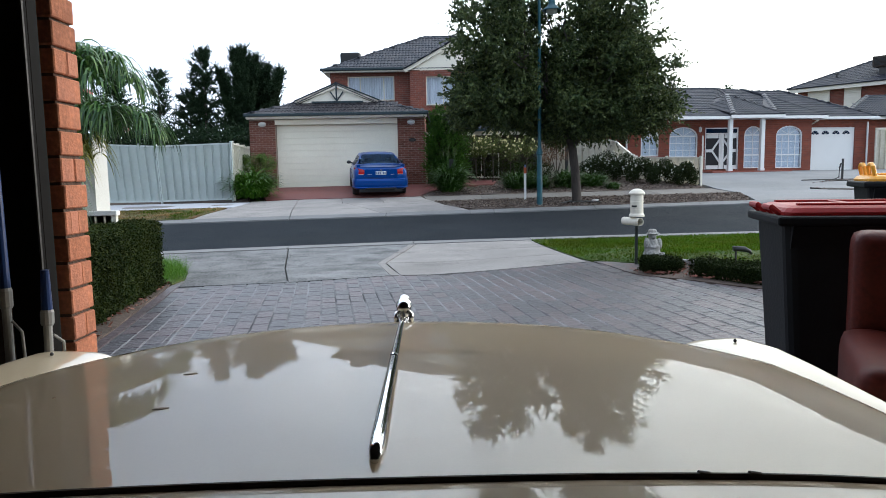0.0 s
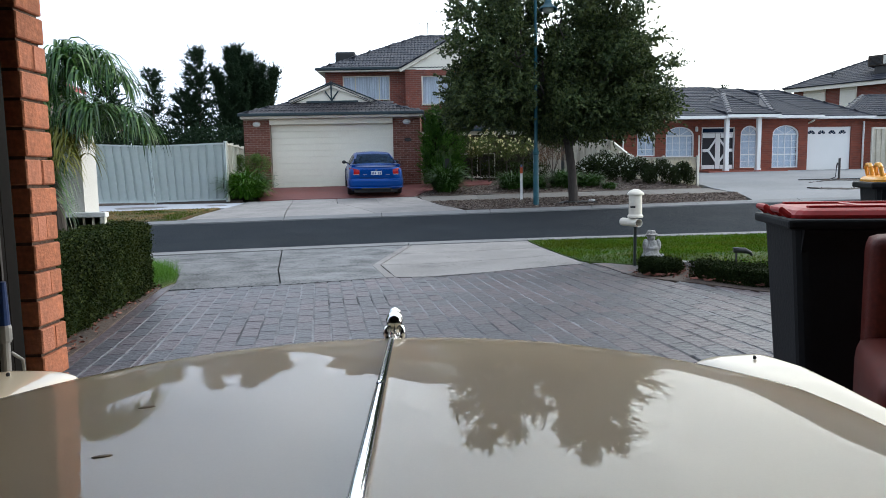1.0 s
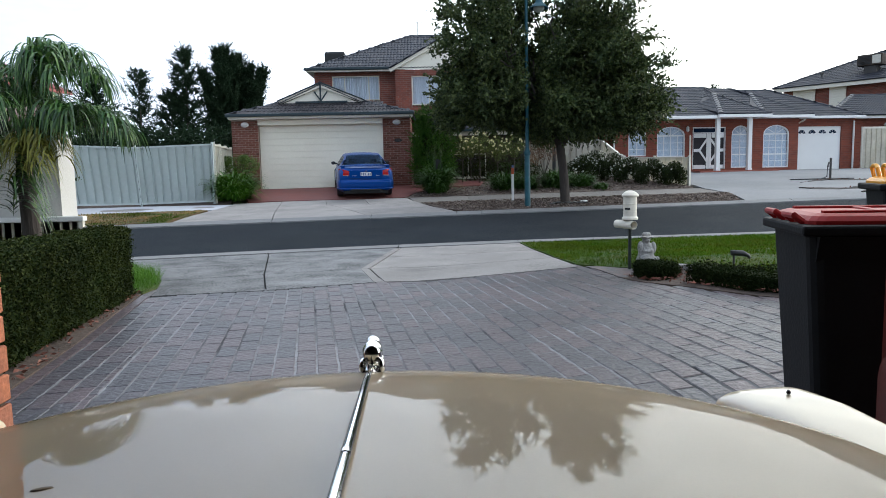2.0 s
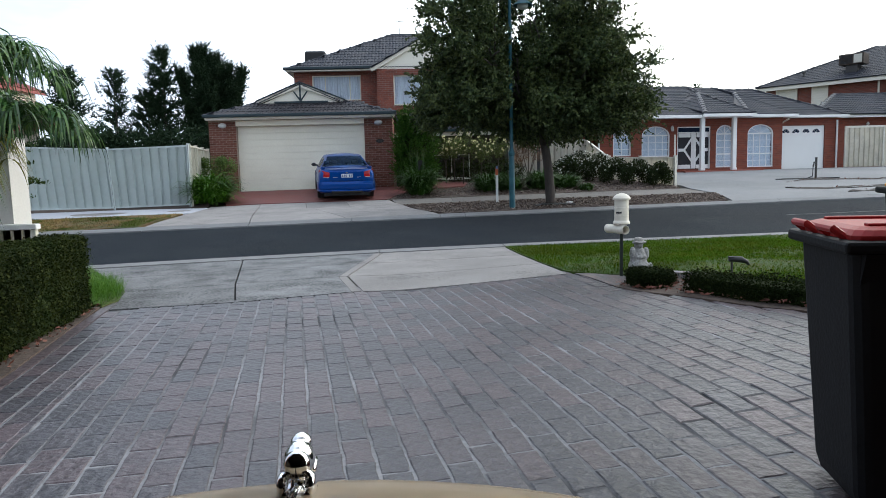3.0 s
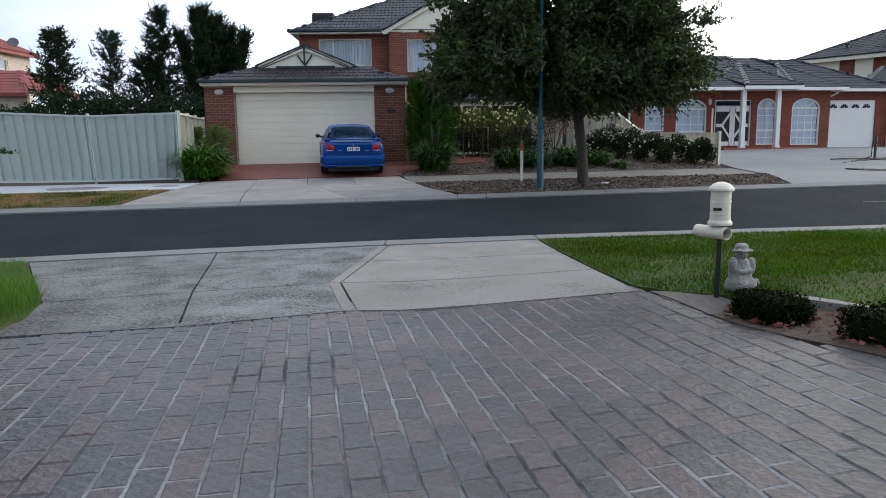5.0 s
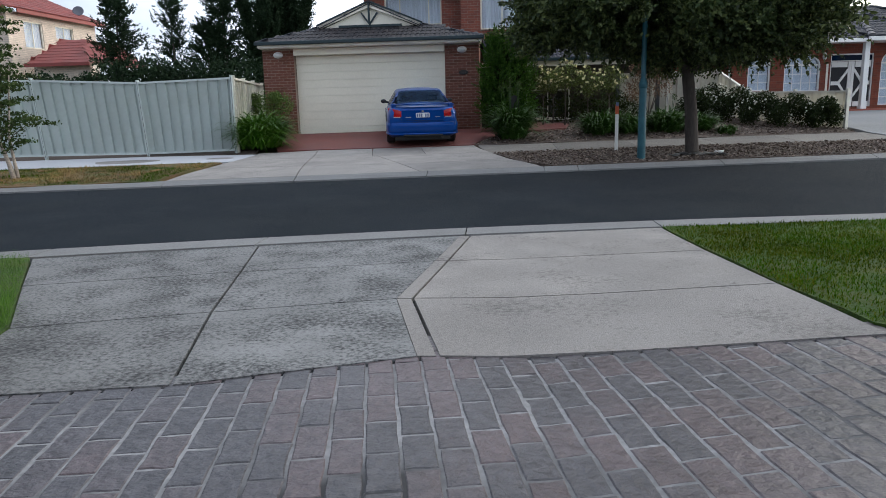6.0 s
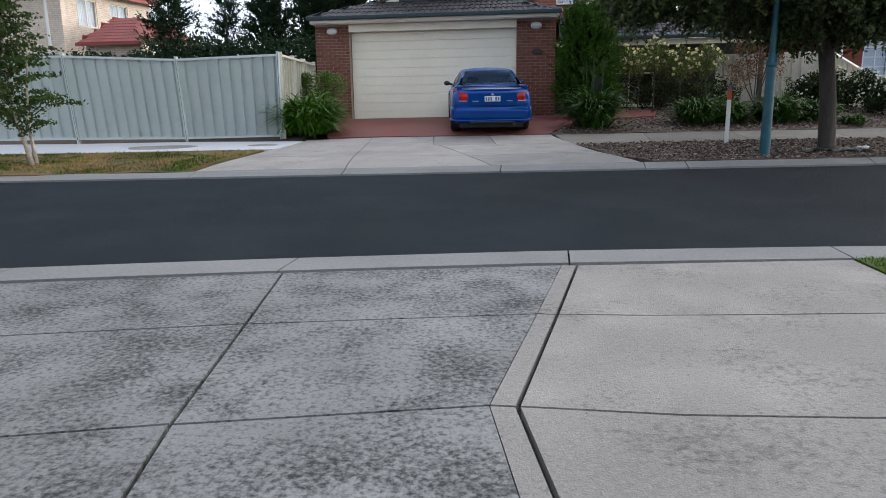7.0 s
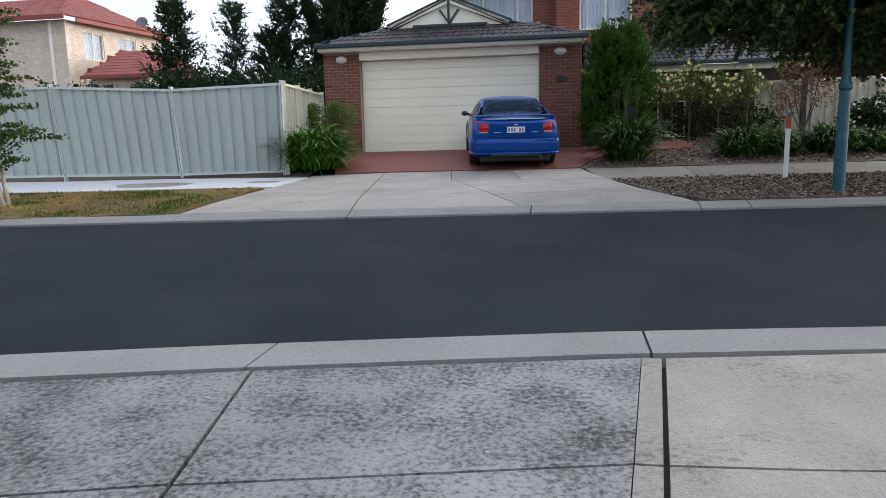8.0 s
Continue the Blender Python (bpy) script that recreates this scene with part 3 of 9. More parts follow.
def ball_points(n, centre, radii, shell=0.5):
    v = rng.normal(size=(n, 3))
    v /= np.linalg.norm(v, axis=1)[:, None]
    r = (shell + (1 - shell) * rng.random(n)) ** 0.7
    return np.asarray(centre) + v * r[:, None] * np.asarray(radii)


def blades(roots, ways, length, width, bend=0.5, spread=0.3, segs=3):
    """Strap leaves or grass blades: strips that arch over. Returns quads."""
    n = len(roots)
    ways = ways / np.linalg.norm(ways, axis=1)[:, None]
    L = length * (1 + spread * (rng.random(n) * 2 - 1))
    side = np.cross(ways, (0, 0, 1.0)) + rng.normal(size=(n, 3)) * 0.05
    side /= np.linalg.norm(side, axis=1)[:, None] + 1e-9
    hor = ways.copy()
    hor[:, 2] = 0
    hor /= np.linalg.norm(hor, axis=1)[:, None] + 1e-9
    out, p, d = [], roots.copy(), ways.copy()
    for k in range(segs):
        w0 = width * (1 - (k / segs) ** 2) * 0.5
        w1 = width * (1 - ((k + 1) / segs) ** 2) * 0.5 + 0.0004
        q = p + d * (L / segs)[:, None]
        out.append(np.stack([p - side * w0, p + side * w0, q + side * w1, q - side * w1], axis=1))
        p = q
        d = d + hor * bend * 0.35 - np.array((0, 0, 1.0)) * bend * (0.35 + 0.25 * k)
        d /= np.linalg.norm(d, axis=1)[:, None]
    return np.concatenate(out)


def shoots(roots, ways, length, per, size, wide=0.5, lie=0.55, droop=0.1, spread=0.35):
    """Leafy shoots: leaves set along straight twigs, lying partly along them. Returns quads."""
    n = len(roots)
    w = ways / (np.linalg.norm(ways, axis=1)[:, None] + 1e-9)
    L = length * (1 + spread * (rng.random(n) * 2 - 1))
    k = np.repeat(np.arange(n), per)
    f = rng.random(n * per)
    c = roots[k] + w[k] * (L[k] * f)[:, None] + rng.normal(size=(n * per, 3)) * size * 0.3 * (1.25 - f)[:, None]
    c[:, 2] -= droop * L[k] * f * f
    d = w[k] * lie + rng.normal(size=(n * per, 3)) * 0.5
    d[:, 2] -= droop
    d /= np.linalg.norm(d, axis=1)[:, None]
    t = rng.normal(size=(n * per, 3))
    t -= d * np.sum(t * d, axis=1)[:, None]
    t /= np.linalg.norm(t, axis=1)[:, None]
    z = (size * (1 + 0.4 * (rng.random(n * per) * 2 - 1)) * (1.1 - 0.45 * f))[:, None]
    return np.stack([c - d * z * 0.4, c + t * z * wide * 0.5, c + d * z * 0.6, c - t * z * wide * 0.5], axis=1)


def inside(pts, outline):
    """Which of the plan points lie within an outline."""
    x, y = pts[:, 0], pts[:, 1]
    hit = np.zeros(len(pts), bool)
    for (x0, y0), (x1, y1) in zip(outline, outline[1:] + outline[:1]):
        c = (y0 > y) != (y1 > y)
        hit ^= c & (x < (x1 - x0) * (y - y0) / (y1 - y0 + 1e-12) + x0)
    return hit


def scatter(n, outline):
    a, b = np.min(outline, axis=0), np.max(outline, axis=0)
    p = a + (b - a) * rng.random((n, 2))
    return p[inside(p, outline)]


def on_land(p, dz=0.0):
    return np.column_stack([p, [land(x, y) + dz for x, y in p]])

# ---- ground, road, kerbs, drives ----
def ground_sheet():
    xs = [-900, -300, -120, -60, -40] + list(np.arange(-30, 40.1, 2.0)) + [50, 70, 130, 300, 900]
    ys = [-400, -100, -30, -12] + list(np.arange(-6, 13.0, 2.0)) + list(np.arange(13.0, 20.6, 0.5)) + list(np.arange(21, 46, 1.0)) + [50, 60, 80, 140, 300, 900]
    v = [(x, y, land(clamp(x, -200, 200), y) - 0.09) for y in ys for x in xs]
    n = len(xs)
    f = [(j * n + i, j * n + i + 1, (j + 1) * n + i + 1, (j + 1) * n + i) for j in range(len(ys) - 1) for i in range(n - 1)]
    return tagged(raw("ground", v, f, far_ground, smooth=True), "bare ground of dry grass and earth under everything", "ground", kind="structure")


ground_sheet()


def strip(f0, f1, x0, x1, step=2.0):
    """A plan outline between two lines across the street."""
    xs = list(np.arange(x0, x1, step)) + [x1]
    return [(x, f0(x)) for x in xs] + [(x, f1(x)) for x in reversed(xs)]


road = slab("road", strip(near_kerb, far_kerb, -60, 60), 0.0, 0.08, asphalt, step=2.5)
tagged(road, "dark grey asphalt residential road, worn smooth", "road", kind="structure")
line_bm = bmesh.new()
box(line_bm, 0, 0, 0, 2.6, 0.025, 0.004)
for v in line_bm.verts:
    x, y = v.co.x + 9.0, 17.0 + v.co.y + 0.1 * v.co.x
    v.co = (x, y, land(x, y) + v.co.z)
part("crack_seal", line_bm, kerb_mat, road, "pale scratch in the asphalt")

# near kerb: flat concrete edging, poured in lengths
KERB_CUTS_NEAR = [-60, -40, -20, -12, -8.6, -5.05, -2.83, -0.56, 1.71, 4.7, 7.7, 10.7, 13.7, 20, 40, 60]
kerb_near = thing("kerb_near", "pale grey concrete kerb edging beside the road", "kerb", kind="structure")
for a, b in zip(KERB_CUTS_NEAR, KERB_CUTS_NEAR[1:]):
    slab("kerb_length", strip(lambda x: near_kerb(x) - 0.46, near_kerb, a + 0.008, b - 0.008, 1.0), 0.022, 0.1, kerb_mat, kerb_near, step=1.5)
KERB_CUTS_FAR = [-60, -30, -20, -14, -9.2, -6.5, -4.02, -1.5, 0.75, 1.4, 4.2, 7.2, 10.2, 13.0, 20, 40, 60]
kerb_far = thing("kerb_far", "pale grey concrete kerb with a rolled upstand", "kerb", kind="structure")
for a, b in zip(KERB_CUTS_FAR, KERB_CUTS_FAR[1:]):
    slab("kerb_length", strip(far_kerb, lambda x: far_kerb(x) + 0.3, a + 0.008, b - 0.008), 0.03, 0.12, kerb_mat, kerb_far, step=0.5 if abs(a) < 14 else 2,
         bulge=lambda x, y: 0.0)

# near crossing: old dark-stained slabs and newer pale ones, aligned with the street
apron = thing("crossing_near", "concrete driveway crossing, weathered grey slabs beside newer pale slabs", "driveway", kind="structure")
slab("joint_filler", [(-4.9, 11.7), (-3.2, 8.24), (-1.92, 8.46), (-0.56, 8.9), (1.84, 8.86), (1.68, 13.14), (-0.5, 12.76), (-2.78, 12.3)], -0.03, 0.06, joint_mat, apron)


def lerp(p, q, t):
    return (p[0] + (q[0] - p[0]) * t, p[1] + (q[1] - p[1]) * t)


# columns of slab corners from the kerb back to the pavers
APRON_L = [(-4.95, 11.76), (-4.25, 10.6), (-3.5, 9.4), (-3.22, 8.2)]
APRON_J = [(-2.78, 12.34), (-2.52, 11.08), (-2.26, 9.78), (-1.92, 8.42)]
APRON_V = [(-0.5, 12.8), (-0.67, 11.47), (-0.85, 10.12), (-0.56, 8.86)]
APRON_R = [(1.69, 13.2), (1.72, 11.62), (1.78, 10.12), (1.85, 8.82)]


def apron_cell(left, right, i, pad_l, pad_r):
    """A slab between two columns, a joint's width off its neighbours."""
    (a, b), (c, d) = (left[i], left[i + 1]), (right[i], right[i + 1])
    t = 0.007
    return [(lerp(a, b, t)[0] + pad_l, lerp(a, b, t)[1]), (lerp(c, d, t)[0] - pad_r, lerp(c, d, t)[1]), (lerp(c, d, 1 - t)[0] - pad_r, lerp(c, d, 1 - t)[1]), (lerp(a, b, 1 - t)[0] + pad_l, lerp(a, b, 1 - t)[1])]


for i in range(3):
    slab("slab", apron_cell(APRON_L, APRON_J, i, 0.0, 0.011), 0.012, 0.08, concrete_old, apron, step=0.7)
    slab("slab", apron_cell(APRON_J, APRON_V, i, 0.011, 0.125), 0.012, 0.08, concrete_old, apron, step=0.7)
    rim_l = [(x - 0.12, y) for x, y in APRON_V]
    slab("slab_margin", apron_cell(rim_l, APRON_V, i, 0.0, 0.012), 0.0125, 0.08, concrete_new, apron, "cleaner pale strip beside the joint", step=0.7)
    slab("slab", apron_cell(APRON_V, APRON_R, i, 0.012, 0.0), 0.014, 0.08, concrete_new, apron, step=0.7)

# far crossing in front of the garage
far_apron = thing("crossing_far", "pale concrete driveway crossing with sawn joints", "driveway", kind="structure")
FB = [(-6.55, 18.06), (-4.02, 18.30), (-1.0, 18.6), (0.72, 18.78)]
FM = [(-6.35, 20.9), (-4.2, 21.0), (-2.3, 21.05), (-0.32, 21.25)]
FT = [(-6.22, 22.6), (-4.75, 22.95), (-2.75, 23.05), (-0.72, 23.2)]
slab("joint_filler", [FB[0], FB[3], FM[3], FT[3], FT[0]], -0.02, 0.05, joint_mat, far_apron)


def inset(q, d):
    cx, cy = sum(p[0] for p in q) / len(q), sum(p[1] for p in q) / len(q)
    return [(p[0] + (cx - p[0]) * d / max(math.dist(p, (cx, cy)), 0.1), p[1] + (cy - p[1]) * d / max(math.dist(p, (cx, cy)), 0.1)) for p in q]


COL_L = [(-6.55, 18.06), (-6.42, 19.72), (-6.35, 21.3), (-6.22, 22.65)]
COL_A = [(-4.04, 18.30), (-4.27, 19.66), (-4.53, 21.4), (-4.76, 22.95)]
COL_B = [(-1.66, 18.53), (-2.16, 19.56), (-2.97, 21.42)]
COL_R = [(0.72, 18.78), (0.1, 20.0), (-0.3, 21.48), (-0.72, 23.2)]
cells_far = []
for i in range(2):
    for p, q in ((COL_L, COL_A), (COL_A, COL_B), (COL_B, COL_R)):
        cells_far.append([p[i], q[i], q[i + 1], p[i + 1]])
TOP_LOW = [COL_L[2], COL_A[2], (-3.08, 21.42), (-1.81, 21.45), COL_R[2]]
TOP_HIGH = [COL_L[3], COL_A[3], (-3.35, 23.04), (-2.09, 23.1), COL_R[3]]
for i in range(4):
    cells_far.append([TOP_LOW[i], TOP_LOW[i + 1], TOP_HIGH[i + 1], TOP_HIGH[i]])
for q in cells_far:
    slab("slab", inset(q, 0.012), 0.03, 0.06, concrete_new, far_apron, step=0.6)

red_drive = slab("red_driveway", [(-5.85, 23.02), (-4.75, 23.1), (-2.75, 23.2), (-0.78, 23.34), (-0.2, 25.0), (-0.1, 27.22), (-7.3, 27.22), (-6.6, 25.2)], 0.03, 0.1, red_drive_mat)
tagged(red_drive, "brick-red coloured concrete driveway before the garage", "driveway", kind="structure")
slab("red_path", [(-0.15, 25.6), (1.1, 25.9), (1.95, 26.3), (2.15, 27.4), (1.6, 29.5), (0.6, 29.5), (-0.1, 27.2)], 0.075, 0.08, red_drive_mat, red_drive)

footpath = thing("footpath", "pale concrete footpath along the far side of the street", "footpath", kind="structure")
fx = [-0.62, 1.3, 3.2, 5.1, 7.0, 9.3]
for a, b in zip(fx, fx[1:]):
    slab("slab", inset([(a + (0.3 if a < 0 else 0), 21.36 + 0.07 * a), (b, 21.36 + 0.07 * b), (b, 23.25 + 0.075 * b), (a, 23.25 + 0.075 * a)], 0.01), 0.025, 0.08, path_mat, footpath)
white_path = slab("new_footpath", [(-30, 18.6), (-13.0, 20.55), (-6.3, 21.0), (-6.25, 22.5), (-7.0, 22.5), (-9.3, 22.5), (-13.5, 22.2), (-30, 20.6)], 0.03, 0.08, concrete_white)
tagged(white_path, "freshly poured white concrete footpath beside the fence", "footpath", kind="structure")
slab("damp_patch", [(-9.25 + (0.78 + 0.1 * math.sin(3 * a)) * math.cos(a), 21.62 + (0.46 + 0.08 * math.sin(2 * a + 1)) * math.sin(a)) for a in [math.tau * k / 22 for k in range(22)]], 0.034, 0.03, concrete_new, white_path, "greyer sandy patch")
slab("damp_patch", [(-6.95 + 0.35 * math.cos(a), 21.85 + 0.2 * math.sin(a)) for a in [math.tau * k / 16 for k in range(16)]], 0.034, 0.03, concrete_new, white_path, "greyer sandy patch")
tagged(slab("fence_soil", [(-6.3, 22.5), (-7.0, 22.51), (-9.3, 22.51), (-13.5, 22.21), (-30, 20.61), (-30, 25.5), (-7.0, 25.5)], 0.02, 0.08, soil_mat, step=0.8), "strip of bare brown soil under the fence", "soil strip", kind="structure")

court = slab("court_driveway", [(8.9, 19.6), (30, 21.7), (34, 33.9), (20.6, 33.7), (8.7, 32.45), (7.7, 30.0), (8.05, 28.0), (9.45, 24.8), (9.4, 21.9)], 0.025, 0.1, court_mat, step=1.5)
tagged(court, "broad pale concrete forecourt before the brick house", "driveway", kind="structure")


def chips(name, outline, n, material_, parent, size=0.05, dz=0.035, label=""):
    p = on_land(scatter(n, outline), dz)
    p[:, 2] += rng.random(len(p)) * 0.03
    return quads(name, leaves(p, size, 0.7, 0.45, flat=0.75), material_, parent, label)


MULCH_A = [(0.95, 18.85), (8.75, 19.6), (9.35, 21.75), (5.0, 21.66), (-0.25, 21.3), (0.4, 19.4)]
mulch_verge = tagged(slab("mulch_verge", MULCH_A, 0.03, 0.1, mulch_mat, step=0.4, bulge=lambda x, y: 0.03 * noise.noise((x * 1.5, y * 1.5, 0))), "nature strip covered in brown bark mulch", "mulch bed", kind="structure")
tagged(chips("bark_chips", MULCH_A, 22000, chip_mat, mulch_verge, 0.045), kind="stuff")
MULCH_B = [(-0.75, 23.3), (3.0, 23.56), (9.2, 24.0), (9.2, 24.7), (7.8, 27.9), (7.4, 29.8), (7.3, 31.3), (0.2, 31.3), (-0.05, 25.2)]
mulch_garden = tagged(slab("mulch_garden", MULCH_B, 0.02, 0.1, mulch_mat, step=0.5, bulge=lambda x, y: 0.04 * noise.noise((x * 1.2, y * 1.2, 3))), "front garden bed covered in grey-brown mulch", "mulch bed", kind="structure")
tagged(chips("bark_chips", MULCH_B, 24000, chip_mat, mulch_garden, 0.05), kind="stuff")
for pts_ in ([(12.1, 22.75), (12.6, 21.85), (13.8, 22.0), (15.4, 22.35), (19.5, 23.2), (19.4, 23.9), (15.3, 23.05), (13.7, 22.6), (12.8, 22.4), (12.3, 22.95)], [(12.9, 20.75), (14.3, 20.85), (19.0, 21.5), (19.0, 22.3), (16.2, 21.75), (14.6, 21.5), (13.3, 21.1)], [(13.2, 24.7), (14.6, 25.4), (15.0, 25.3), (16.8, 25.15), (18.6, 25.3), (18.6, 25.65), (16.8, 25.55), (14.7, 25.75), (13.4, 24.95)]):
    brk = slab("dug_trench", pts_, 0.035, 0.05, trench_soil, court, "dark strip of broken ground across the concrete", step=0.3, bulge=lambda x, y: 0.05 * noise.noise((x * 3, y * 3, 2)))
    tagged(chips("rubble", pts_, 260, red_chip_mat, brk, 0.06), kind="stuff")

DRY = [(-30, 15.5), (-6.75, 18.0), (-6.5, 20.85), (-13.0, 20.45), (-30, 18.5)]
dry_verge = tagged(slab("dry_verge", DRY, 0.035, 0.1, dry_soil, step=0.5, bulge=lambda x, y: 0.03 * noise.noise((x, y, 5))), "verge of dry yellow grass with green patches", "grass", kind="structure")
p = on_land(scatter(42000, [(-14, 17.3), (-6.75, 18.02), (-6.5, 20.8), (-13, 20.4)]), 0.03)
w = rng.normal(size=(len(p), 3)) * 0.9 + (0, 0, 0.5)
lush = np.array([noise.noise((x * 0.8, y * 1.6, 4.0)) + 0.5 * noise.noise((x * 3, y * 4, 8.0)) > 0.12 for x, y, _ in p])
tagged(quads("dry_grass", blades(p[~lush], w[~lush], 0.055, 0.011, 0.8, segs=2), dry_grass, dry_verge), kind="stuff")
tagged(quads("green_tufts", blades(p[lush], w[lush], 0.06, 0.011, 0.8, segs=2), grass_mat, dry_verge, "greener patches"), kind="stuff")

LAWN = [(1.71, 13.2), (1.75, 11.5), (1.81, 10.1), (1.87, 9.0), (2.1, 8.75), (2.45, 8.62), (2.9, 7.9), (3.35, 6.9), (4.2, 6.0), (5.5, 5.4), (9.5, 5.0), (9.6, 14.09), (6.3, 13.73), (3.1, 13.4)]
lawn = tagged(slab("lawn", LAWN, 0.018, 0.12, lawn_soil, step=0.45, bulge=lambda x, y: 0.025 * noise.noise((x * 0.9, y * 0.9, 9))), "mown green lawn with a few yellowed patches", "lawn", kind="structure")
p = on_land(scatter(290000, LAWN), 0.014)
p = p[(p[:, 0] < 8.3)]
w = rng.normal(size=(len(p), 3)) * 0.9 + (0, 0, 0.8)
tagged(quads("grass_blades", blades(p, w, 0.042, 0.008, 1.0, spread=0.6, segs=2), grass_mat, lawn), kind="stuff")
tagged(slab("lawn_beyond", [(9.55, 5.0), (40, 5.0), (40, 17.4), (9.65, 14.09)], 0.03, 0.1, lawn_soil, step=2), "green lawn further along the street", "lawn", kind="structure")

TUFT = [(-6.6, 11.32), (-5.2, 11.72), (-4.97, 11.74), (-4.25, 10.58), (-3.5, 9.38), (-3.3, 8.72), (-3.3, 8.3), (-5.2, 8.45)]
verge_left = tagged(slab("verge_left", TUFT, 0.03, 0.1, lawn_soil, step=0.4), "narrow green grass verge by the hedge", "grass", kind="structure")
p = on_land(scatter(42000, TUFT), 0.03)
w = rng.normal(size=(len(p), 3)) * 0.5 + (0, 0, 1)
hgt = 0.1 + 0.14 * np.clip(1.2 - np.hypot(p[:, 0] + 3.75, p[:, 1] - 9.2), 0, 1)
q = blades(p, w, 1.0, 0.009, 0.6, segs=2)
base = np.concatenate([p, p])
q = base[:, None, :] + (q - base[:, None, :]) * np.concatenate([hgt, hgt])[:, None, None]
tagged(quads("long_grass", q, long_grass_mat, verge_left), kind="stuff")

# ---- the garage that the walk starts in ----
GX0, GX1, GY0, GY1, GZ = -1.21, 3.75, -3.6, 2.36, 2.47
FLOOR = 0.11
floor_bm = boxes((-2.4, GY0 - 0.2, -0.05, GX1 + 0.4, GY1 + 0.12, FLOOR + 0.012))
tagged(part("floor", floor_bm, garage_floor_mat), "grey concrete garage floor slab", "floor", kind="structure")
tagged(part("wall_back", boxes((-2.6, GY0 - 0.2, FLOOR, GX1 + 0.4, GY0, GZ)), shade_lining), "dim garage back wall", "wall", kind="structure")
tagged(part("wall_left", boxes((-2.6, GY0, FLOOR, -2.4, GY1 - 0.02, GZ)), shade_lining), "dim garage side wall", "wall", kind="structure")
tagged(part("wall_right", boxes((GX1 + 0.2, GY0, FLOOR, GX1 + 0.4, GY1, GZ)), shade_lining), "dim garage side wall", "wall", kind="structure")
tagged(part("ceiling", boxes((-2.6, GY0 - 0.2, GZ, GX1 + 0.4, GY1 + 0.04, GZ + 0.12)), shade_lining), "dim garage ceiling", "ceiling", kind="structure")
tagged(part("wall_head", boxes((-2.6, GY1 - 0.2, GZ - 0.16, GX1 + 0.4, GY1 + 0.02, GZ - 0.002)), shade_lining), "lintel over the garage opening", "wall", kind="structure")

# brick jamb of the opening, stretcher and header courses
jamb = thing("wall_jamb", "orange clay brick jamb of the garage opening", "wall", kind="structure")
part("mortar_core", boxes((-2.4, GY1 - 0.13, FLOOR, GX0 - 0.012, GY1 - 0.012, GZ - 0.17)), jamb_mortar, jamb)


def brick_mesh(lx, ly, lz, name="brick"):
    bm = boxes((0, 0, 0, lx, ly, lz))
    bmesh.ops.bevel(bm, geom=bm.edges[:], offset=0.004, segments=1, affect="EDGES")
    me = bpy.data.meshes.new(name)
    bm.to_mesh(me)
    bm.free()
    return me


b_full, b_half = brick_mesh(0.11, 0.14, 0.076), brick_mesh(0.11, 0.066, 0.076)
b_face = brick_mesh(0.23, 0.11, 0.076)
for c in range(25):
    z = FLOOR + 0.014 + c * 0.086
    jit = lambda: rng.uniform(-0.003, 0.003)
    if c % 2 == 0:
        hang("brick", b_full, near_brick, jamb, at=pose(GX0 - 0.11 + jit(), GY1 - 0.14 + jit(), z, 0, 0, rng.uniform(-0.8, 0.8)))
    else:
        hang("brick", b_half, near_brick, jamb, at=pose(GX0 - 0.11 + jit(), GY1 - 0.14 + jit(), z, 0, 0, rng.uniform(-0.8, 0.8)))
        hang("brick", b_half, near_brick, jamb, at=pose(GX0 - 0.11 + jit(), GY1 - 0.066 + jit(), z, 0, 0, rng.uniform(-0.8, 0.8)))
    for k in range(4):
        hang("brick", b_face, near_brick, jamb, at=pose(GX0 - 0.352 - k * 0.24 + (0.12 if c % 2 else 0), GY1 - 0.11, z))

# door track and tools in the dark corner beside the jamb
track = thing("door_track", "dark galvanised garage door track beside the jamb", "door track", pose(-1.18, 1.96, FLOOR + 0.012), kind="structure")
part("channel", boxes((-0.045, -0.03, 0, 0.045, 0.0, 2.15), bevel=0.002), track_steel, track)
for x_ in (-0.045, 0.03):
    part("flange", boxes((x_, 0.001, 0, x_ + 0.015, 0.05, 2.15), bevel=0.002), track_steel, track)
part("edge_seal", boxes((0.0455, -0.03, 0, 0.05, -0.022, 2.15)), steel_grey, track)


def garden_tool(at, tall, g):
    t = thing("garden_tool", "long-handled tool with a blue grip leaning in the garage corner", "tool", at, "tools in the corner")
    part("shaft", tube(bmesh.new(), [(0, 0, 0), (0, 0, tall * (g + 0.04))], 0.011, 12), tool_grey, t)
    part("grip", tube(bmesh.new(), [(0, 0, tall * g), (0, 0, tall * (g + 0.03)), (0, 0, tall)], [0.014, 0.013, 0.01], 12), tool_blue, t, "blue plastic grip")
    part("collar", lathe(bmesh.new(), [(0.014, tall * (g - 0.035)), (0.0165, tall * (g - 0.03)), (0.0165, tall * (g - 0.002)), (0.014, tall * (g + 0.004))], sides=12), tool_grey, t)
    part("clip", tube(bmesh.new(), [(0.012, 0, tall * (g - 0.06)), (0.035, 0, tall * (g - 0.08)), (0.038, 0, tall * (g - 0.13)), (0.02, 0, tall * (g - 0.15))], 0.004, 8), tool_grey, t, "small steel clip")


garden_tool(pose(-1.125, 1.74, FLOOR + 0.012, 1, 1, 0), 1.35, 0.76)
garden_tool(pose(-1.05, 1.76, FLOOR + 0.012, 1, 1, 40), 1.07, 0.9)


